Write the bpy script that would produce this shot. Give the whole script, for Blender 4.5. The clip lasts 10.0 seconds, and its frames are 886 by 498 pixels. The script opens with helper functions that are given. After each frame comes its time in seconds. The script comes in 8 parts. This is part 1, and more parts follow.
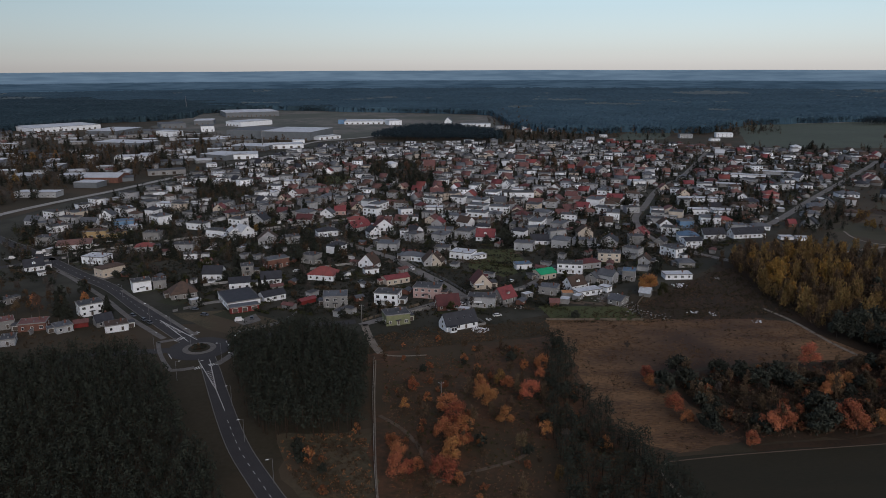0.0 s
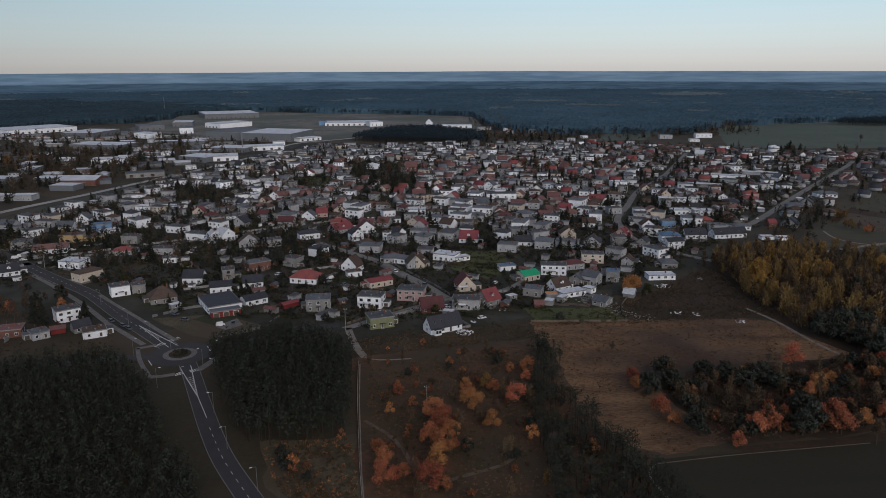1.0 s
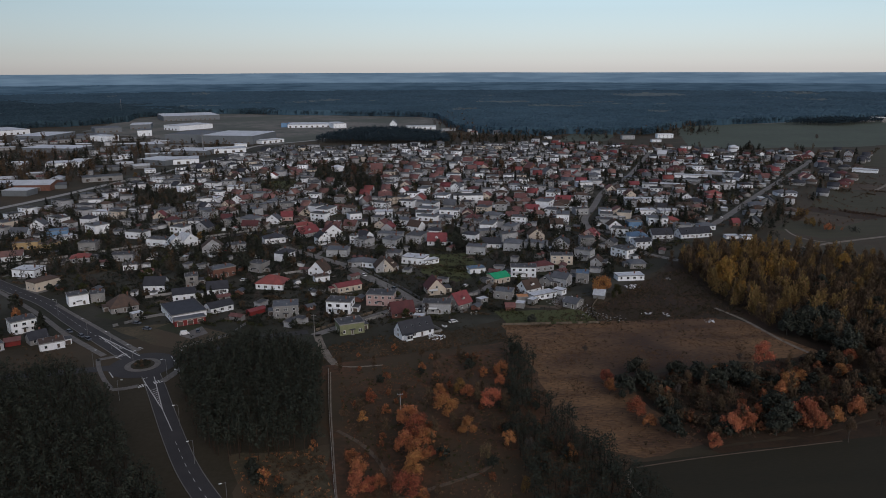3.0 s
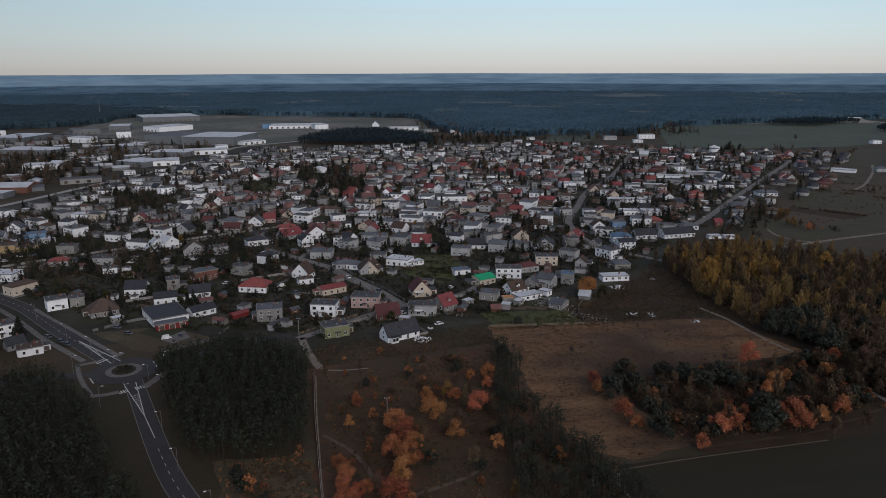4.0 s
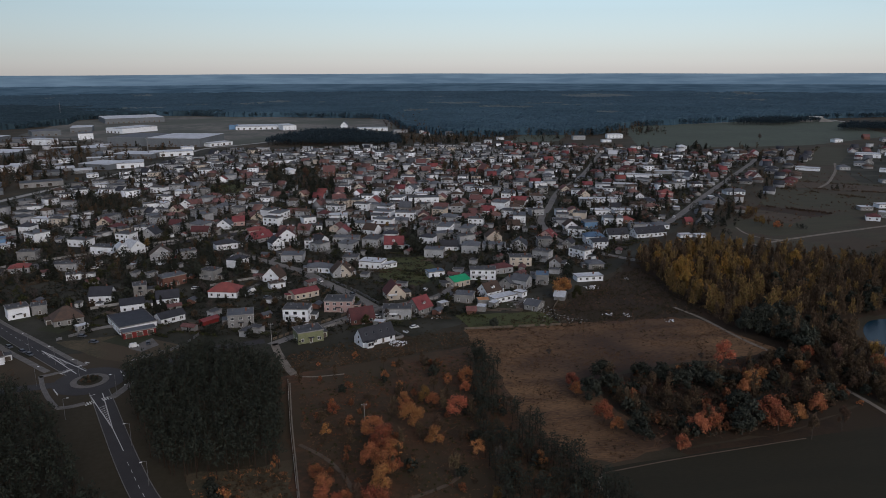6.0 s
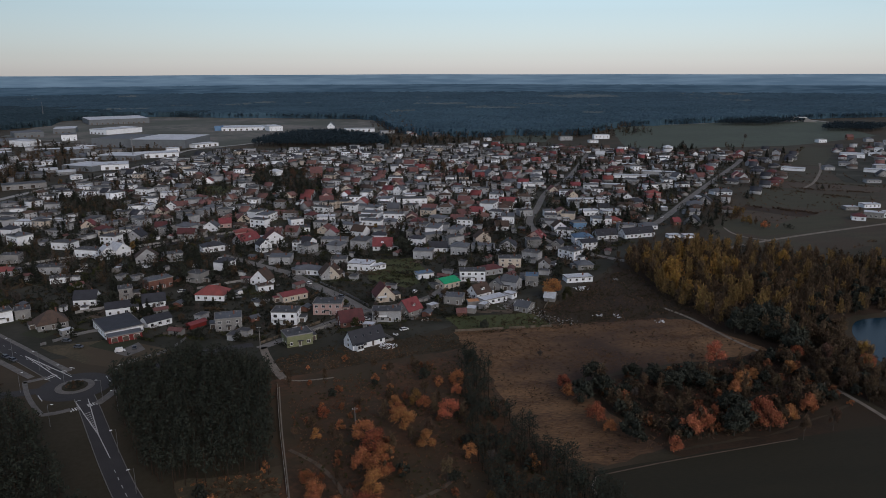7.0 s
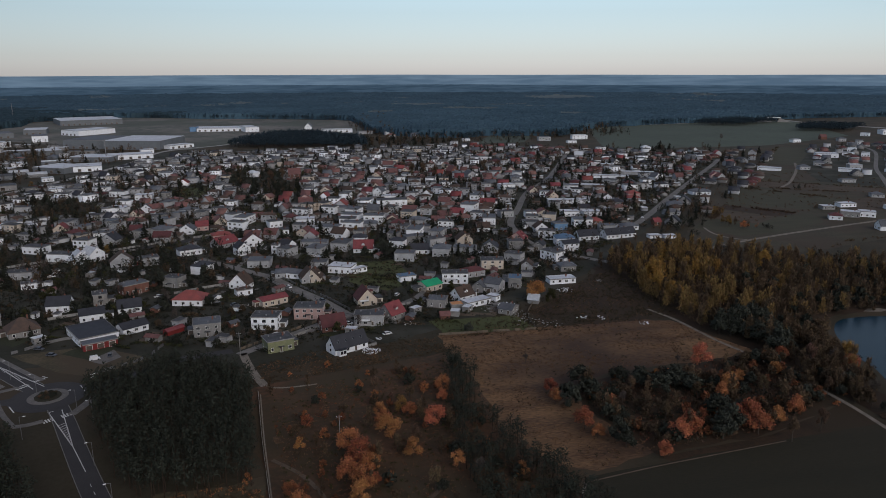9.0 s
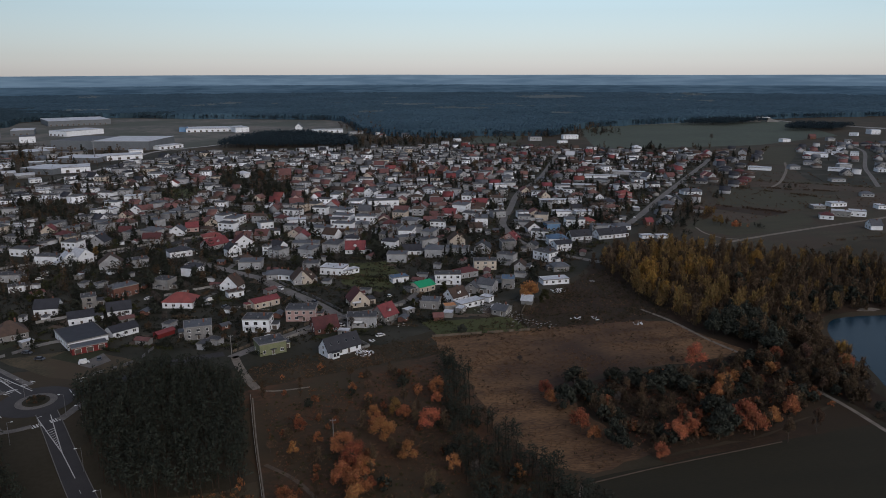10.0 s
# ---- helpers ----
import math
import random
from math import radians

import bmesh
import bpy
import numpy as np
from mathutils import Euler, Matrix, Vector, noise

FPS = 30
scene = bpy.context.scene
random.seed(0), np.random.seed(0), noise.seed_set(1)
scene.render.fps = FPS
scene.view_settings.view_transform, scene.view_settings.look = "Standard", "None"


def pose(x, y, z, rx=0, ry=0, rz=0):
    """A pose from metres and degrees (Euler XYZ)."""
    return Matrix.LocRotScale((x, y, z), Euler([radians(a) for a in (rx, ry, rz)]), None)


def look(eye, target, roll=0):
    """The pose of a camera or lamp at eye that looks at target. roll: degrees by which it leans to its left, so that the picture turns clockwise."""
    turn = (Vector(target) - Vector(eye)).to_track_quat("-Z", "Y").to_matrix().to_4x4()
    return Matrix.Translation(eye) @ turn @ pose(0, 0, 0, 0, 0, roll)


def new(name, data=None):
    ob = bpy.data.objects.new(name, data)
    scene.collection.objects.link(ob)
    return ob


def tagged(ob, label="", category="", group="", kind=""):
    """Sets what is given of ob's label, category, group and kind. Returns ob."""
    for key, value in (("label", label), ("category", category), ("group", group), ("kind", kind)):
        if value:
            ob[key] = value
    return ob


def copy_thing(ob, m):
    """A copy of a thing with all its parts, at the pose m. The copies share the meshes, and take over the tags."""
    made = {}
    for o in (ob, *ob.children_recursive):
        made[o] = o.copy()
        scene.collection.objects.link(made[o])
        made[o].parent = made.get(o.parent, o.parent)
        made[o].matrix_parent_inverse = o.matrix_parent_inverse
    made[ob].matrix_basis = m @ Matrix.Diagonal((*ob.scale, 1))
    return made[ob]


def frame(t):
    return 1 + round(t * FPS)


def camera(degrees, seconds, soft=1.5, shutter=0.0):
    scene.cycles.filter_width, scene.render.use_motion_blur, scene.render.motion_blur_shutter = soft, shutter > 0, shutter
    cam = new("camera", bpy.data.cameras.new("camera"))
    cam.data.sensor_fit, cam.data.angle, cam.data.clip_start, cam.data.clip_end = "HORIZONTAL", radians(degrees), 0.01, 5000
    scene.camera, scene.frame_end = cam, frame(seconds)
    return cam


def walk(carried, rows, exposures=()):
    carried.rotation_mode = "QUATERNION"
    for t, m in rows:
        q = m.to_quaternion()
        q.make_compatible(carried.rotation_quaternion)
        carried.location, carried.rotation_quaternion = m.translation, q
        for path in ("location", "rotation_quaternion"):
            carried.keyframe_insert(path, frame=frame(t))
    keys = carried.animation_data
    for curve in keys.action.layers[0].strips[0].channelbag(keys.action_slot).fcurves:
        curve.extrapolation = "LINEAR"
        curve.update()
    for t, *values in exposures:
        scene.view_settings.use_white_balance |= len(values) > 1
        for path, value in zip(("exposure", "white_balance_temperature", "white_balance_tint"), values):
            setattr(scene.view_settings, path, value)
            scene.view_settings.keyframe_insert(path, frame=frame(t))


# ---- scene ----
cam = camera(62.7, 10.0, soft=0.65)
PATH = [
    (0, (5.528, 3.229, 118.018), (5.565, 5.169, 117.53), -0.2),
    (0.5, (4.969, 4.428, 117.998), (5.03, 6.367, 117.512), -0.2),
    (1, (4.429, 5.687, 118.001), (4.517, 7.625, 117.516), -0.2),
    (1.5, (3.845, 6.935, 117.983), (3.959, 8.872, 117.498), -0.2),
    (2, (3.22, 8.221, 117.986), (3.36, 10.156, 117.503), -0.2),
    (2.5, (2.558, 9.417, 117.982), (2.721, 11.351, 117.499), -0.2),
    (4, (0.783, 12.768, 117.807), (1.017, 14.695, 117.327), -0.15),
    (4.5, (0.233, 13.828, 117.774), (0.49, 15.753, 117.294), -0.15),
    (5, (-0.245, 14.933, 117.759), (0.032, 16.855, 117.28), -0.15),
    (5.5, (-0.681, 16.068, 117.764), (-0.383, 17.987, 117.284), -0.15),
    (7, (-2.132, 19.503, 117.733), (-1.779, 21.413, 117.255), -0.15),
    (7.5, (-2.536, 20.695, 117.727), (-2.166, 22.601, 117.249), -0.1),
    (8, (-2.939, 21.943, 117.705), (-2.553, 23.847, 117.227), -0.1),
    (8.5, (-3.349, 23.267, 117.68), (-2.95, 25.168, 117.203), -0.1),
    (9, (-3.722, 24.538, 117.641), (-3.309, 26.436, 117.164), -0.1),
    (9.5, (-4.055, 25.707, 117.587), (-3.63, 27.603, 117.11), -0.1),
    (10, (-4.357, 26.924, 117.552), (-3.919, 28.817, 117.075), -0.1),
]
walk(cam, [(t, look(eye, target, roll)) for t, eye, target, roll in PATH],
     exposures=[(0, 0.05, 6500, 10), (10, 0.05, 6500, 10)])

# ---- world, sun, exposure ----
SUN_ELEV, SUN_AZ = 25.0, 158.0
world = bpy.data.worlds.new("dusk_sky")
scene.world = world
world.use_nodes = True
wn, wl = world.node_tree.nodes, world.node_tree.links
sky = wn.new("ShaderNodeTexSky")
sky.sky_type, sky.sun_disc = "NISHITA", False
sky.sun_elevation, sky.sun_rotation = radians(SUN_ELEV), radians(360 - SUN_AZ)
sky.altitude, sky.air_density, sky.dust_density, sky.ozone_density = 120, 1.0, 0.25, 2.0
calm = wn.new("ShaderNodeHueSaturation")
calm.inputs["Saturation"].default_value = 0.42
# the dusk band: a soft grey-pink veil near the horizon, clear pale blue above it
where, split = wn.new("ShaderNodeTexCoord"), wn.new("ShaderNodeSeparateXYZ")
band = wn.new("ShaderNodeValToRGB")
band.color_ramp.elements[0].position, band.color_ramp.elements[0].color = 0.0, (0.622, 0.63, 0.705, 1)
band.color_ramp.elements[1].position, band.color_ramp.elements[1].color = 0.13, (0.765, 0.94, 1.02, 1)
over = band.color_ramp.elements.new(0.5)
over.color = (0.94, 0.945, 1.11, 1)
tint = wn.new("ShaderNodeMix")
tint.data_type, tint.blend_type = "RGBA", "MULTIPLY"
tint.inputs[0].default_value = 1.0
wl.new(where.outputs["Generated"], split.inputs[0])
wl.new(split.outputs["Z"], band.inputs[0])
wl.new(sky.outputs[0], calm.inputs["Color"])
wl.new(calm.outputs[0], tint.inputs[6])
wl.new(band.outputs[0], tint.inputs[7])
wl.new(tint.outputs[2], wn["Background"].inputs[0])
wn["Background"].inputs[1].default_value = 0.097
sun_data = bpy.data.lights.new("sun", "SUN")
sun_data.energy, sun_data.angle, sun_data.color = 1.75, radians(50), (1.0, 0.89, 0.81)
sun = new("sun", sun_data)
sun.matrix_world = look((0, 0, 0), (-math.sin(radians(SUN_AZ)), -math.cos(radians(SUN_AZ)), -math.tan(radians(SUN_ELEV))))

# ---- materials ----
def mat(name, col, rough=0.85, col2=None, scale=1.0, fine=12.0, rand=0.0, bump=0.0, metal=0.0, rows=0.0, spec=0.3, hue=0.0, cell=0.0, streak=None, third=None):
    """A surface: two colours mixed by coarse and fine noise, a little tone from object to object, relief, and tile rows."""
    by_island = cell == 0
    m = bpy.data.materials.new(name)
    m.use_nodes = True
    n, l = m.node_tree.nodes, m.node_tree.links
    b = n["Principled BSDF"]
    b.inputs["Roughness"].default_value, b.inputs["Metallic"].default_value = rough, metal
    b.inputs["Specular IOR Level"].default_value = spec
    geo = n.new("ShaderNodeNewGeometry")
    pos = geo.outputs["Position"]
    co = n.new("ShaderNodeTexNoise"); co.inputs["Scale"].default_value = scale; co.inputs["Detail"].default_value = 4
    fi = n.new("ShaderNodeTexNoise"); fi.inputs["Scale"].default_value = fine; fi.inputs["Detail"].default_value = 3
    if streak:
        mp = n.new("ShaderNodeMapping")
        mp.inputs["Rotation"].default_value, mp.inputs["Scale"].default_value = (0, 0, radians(streak[0])), (1, streak[1], 1)
        l.new(pos, mp.inputs["Vector"])
        pos = mp.outputs[0]
    l.new(pos, co.inputs["Vector"]); l.new(pos, fi.inputs["Vector"])
    add = n.new("ShaderNodeMath"); add.operation = "ADD"
    l.new(co.outputs[0], add.inputs[0]); l.new(fi.outputs[0], add.inputs[1])
    rng = n.new("ShaderNodeMapRange")
    rng.inputs["From Min"].default_value, rng.inputs["From Max"].default_value = 0.80, 1.20
    l.new(add.outputs[0], rng.inputs["Value"])
    mix = n.new("ShaderNodeMix"); mix.data_type = "RGBA"
    c2 = col2 or tuple(c * 0.72 for c in col)
    mix.inputs[6].default_value, mix.inputs[7].default_value = (*col, 1), (*c2, 1)
    l.new(rng.outputs[0], mix.inputs[0])
    out = mix.outputs[2]
    if third:
        bl = n.new("ShaderNodeTexNoise"); bl.inputs["Scale"].default_value, bl.inputs["Detail"].default_value = scale * 0.45, 6
        l.new(geo.outputs["Position"], bl.inputs["Vector"])
        br = n.new("ShaderNodeMapRange"); br.inputs["From Min"].default_value, br.inputs["From Max"].default_value = 0.46, 0.62
        mx = n.new("ShaderNodeMix"); mx.data_type = "RGBA"; mx.inputs[7].default_value = (*third, 1)
        l.new(bl.outputs[0], br.inputs["Value"]); l.new(br.outputs[0], mx.inputs[0]); l.new(out, mx.inputs[6])
        out = mx.outputs[2]
    if rand or hue:
        info = n.new("ShaderNodeNewGeometry" if by_island else "ShaderNodeObjectInfo")
        chance = info.outputs["Random Per Island" if by_island else "Random"]
        hsv = n.new("ShaderNodeHueSaturation")
        r = n.new("ShaderNodeMapRange")
        r.inputs["To Min"].default_value, r.inputs["To Max"].default_value = 1 - rand, 1 + rand * 0.6
        l.new(chance, r.inputs["Value"]); l.new(r.outputs[0], hsv.inputs["Value"])
        if hue:
            h = n.new("ShaderNodeMath"); h.operation = "MULTIPLY"; h.inputs[1].default_value = 7.31
            f = n.new("ShaderNodeMath"); f.operation = "FRACT"
            k = n.new("ShaderNodeMapRange")
            k.inputs["To Min"].default_value, k.inputs["To Max"].default_value = 0.5 - hue, 0.5 + hue
            l.new(chance, h.inputs[0]); l.new(h.outputs[0], f.inputs[0])
            l.new(f.outputs[0], k.inputs["Value"]); l.new(k.outputs[0], hsv.inputs["Hue"])
        l.new(out, hsv.inputs["Color"])
        out = hsv.outputs[0]
    if cell:
        isl = n.new("ShaderNodeNewGeometry")
        hs = n.new("ShaderNodeHueSaturation")
        r = n.new("ShaderNodeMapRange")
        r.inputs["To Min"].default_value, r.inputs["To Max"].default_value = 1 - cell, 1 + cell * 0.7
        l.new(isl.outputs["Random Per Island"], r.inputs["Value"]); l.new(r.outputs[0], hs.inputs["Value"])
        l.new(out, hs.inputs["Color"])
        hm = n.new("ShaderNodeMath"); hm.operation = "MULTIPLY"; hm.inputs[1].default_value = 5.77
        hf = n.new("ShaderNodeMath"); hf.operation = "FRACT"
        hr = n.new("ShaderNodeMapRange"); hr.inputs["To Min"].default_value, hr.inputs["To Max"].default_value = 0.485, 0.52
        l.new(isl.outputs["Random Per Island"], hm.inputs[0]); l.new(hm.outputs[0], hf.inputs[0]); l.new(hf.outputs[0], hr.inputs["Value"]); l.new(hr.outputs[0], hs.inputs["Hue"])
        out = hs.outputs[0]
    l.new(out, b.inputs["Base Color"])
    if bump or rows:
        bp = n.new("ShaderNodeBump"); bp.inputs["Strength"].default_value = bump or 0.5
        bp.inputs["Distance"].default_value = 0.08
        if rows:
            tc = n.new("ShaderNodeTexCoord")
            wv = n.new("ShaderNodeTexWave"); wv.bands_direction = "Z"
            wv.inputs["Scale"].default_value, wv.inputs["Distortion"].default_value = rows, 0.6
            l.new(tc.outputs["Object"], wv.inputs["Vector"]); l.new(wv.outputs[0], bp.inputs["Height"])
        else:
            l.new(fi.outputs[0], bp.inputs["Height"])
        l.new(bp.outputs[0], b.inputs["Normal"])
    return m


def glass_mat():
    m = bpy.data.materials.new("window_glass")
    m.use_nodes = True
    b = m.node_tree.nodes["Principled BSDF"]
    b.inputs["Base Color"].default_value = (0.012, 0.015, 0.02, 1)
    b.inputs["Roughness"].default_value, b.inputs["Specular IOR Level"].default_value = 0.08, 0.5
    return m


def water_mat():
    m = bpy.data.materials.new("lake_water")
    m.use_nodes = True
    n, l = m.node_tree.nodes, m.node_tree.links
    b = n["Principled BSDF"]
    # part of the sky's blue reflection is put into this base colour
    b.inputs["Base Color"].default_value = (0.006, 0.026, 0.042, 1)
    b.inputs["Roughness"].default_value, b.inputs["IOR"].default_value = 0.22, 1.33
    b.inputs["Specular IOR Level"].default_value = 0.14
    tc = n.new("ShaderNodeNewGeometry")
    no = n.new("ShaderNodeTexNoise"); no.inputs["Scale"].default_value = 1.2
    bp = n.new("ShaderNodeBump"); bp.inputs["Strength"].default_value, bp.inputs["Distance"].default_value = 0.15, 0.03
    l.new(tc.outputs["Position"], no.inputs["Vector"]); l.new(no.outputs[0], bp.inputs["Height"]); l.new(bp.outputs[0], b.inputs["Normal"])
    return m


GLASS, WATER = glass_mat(), water_mat()
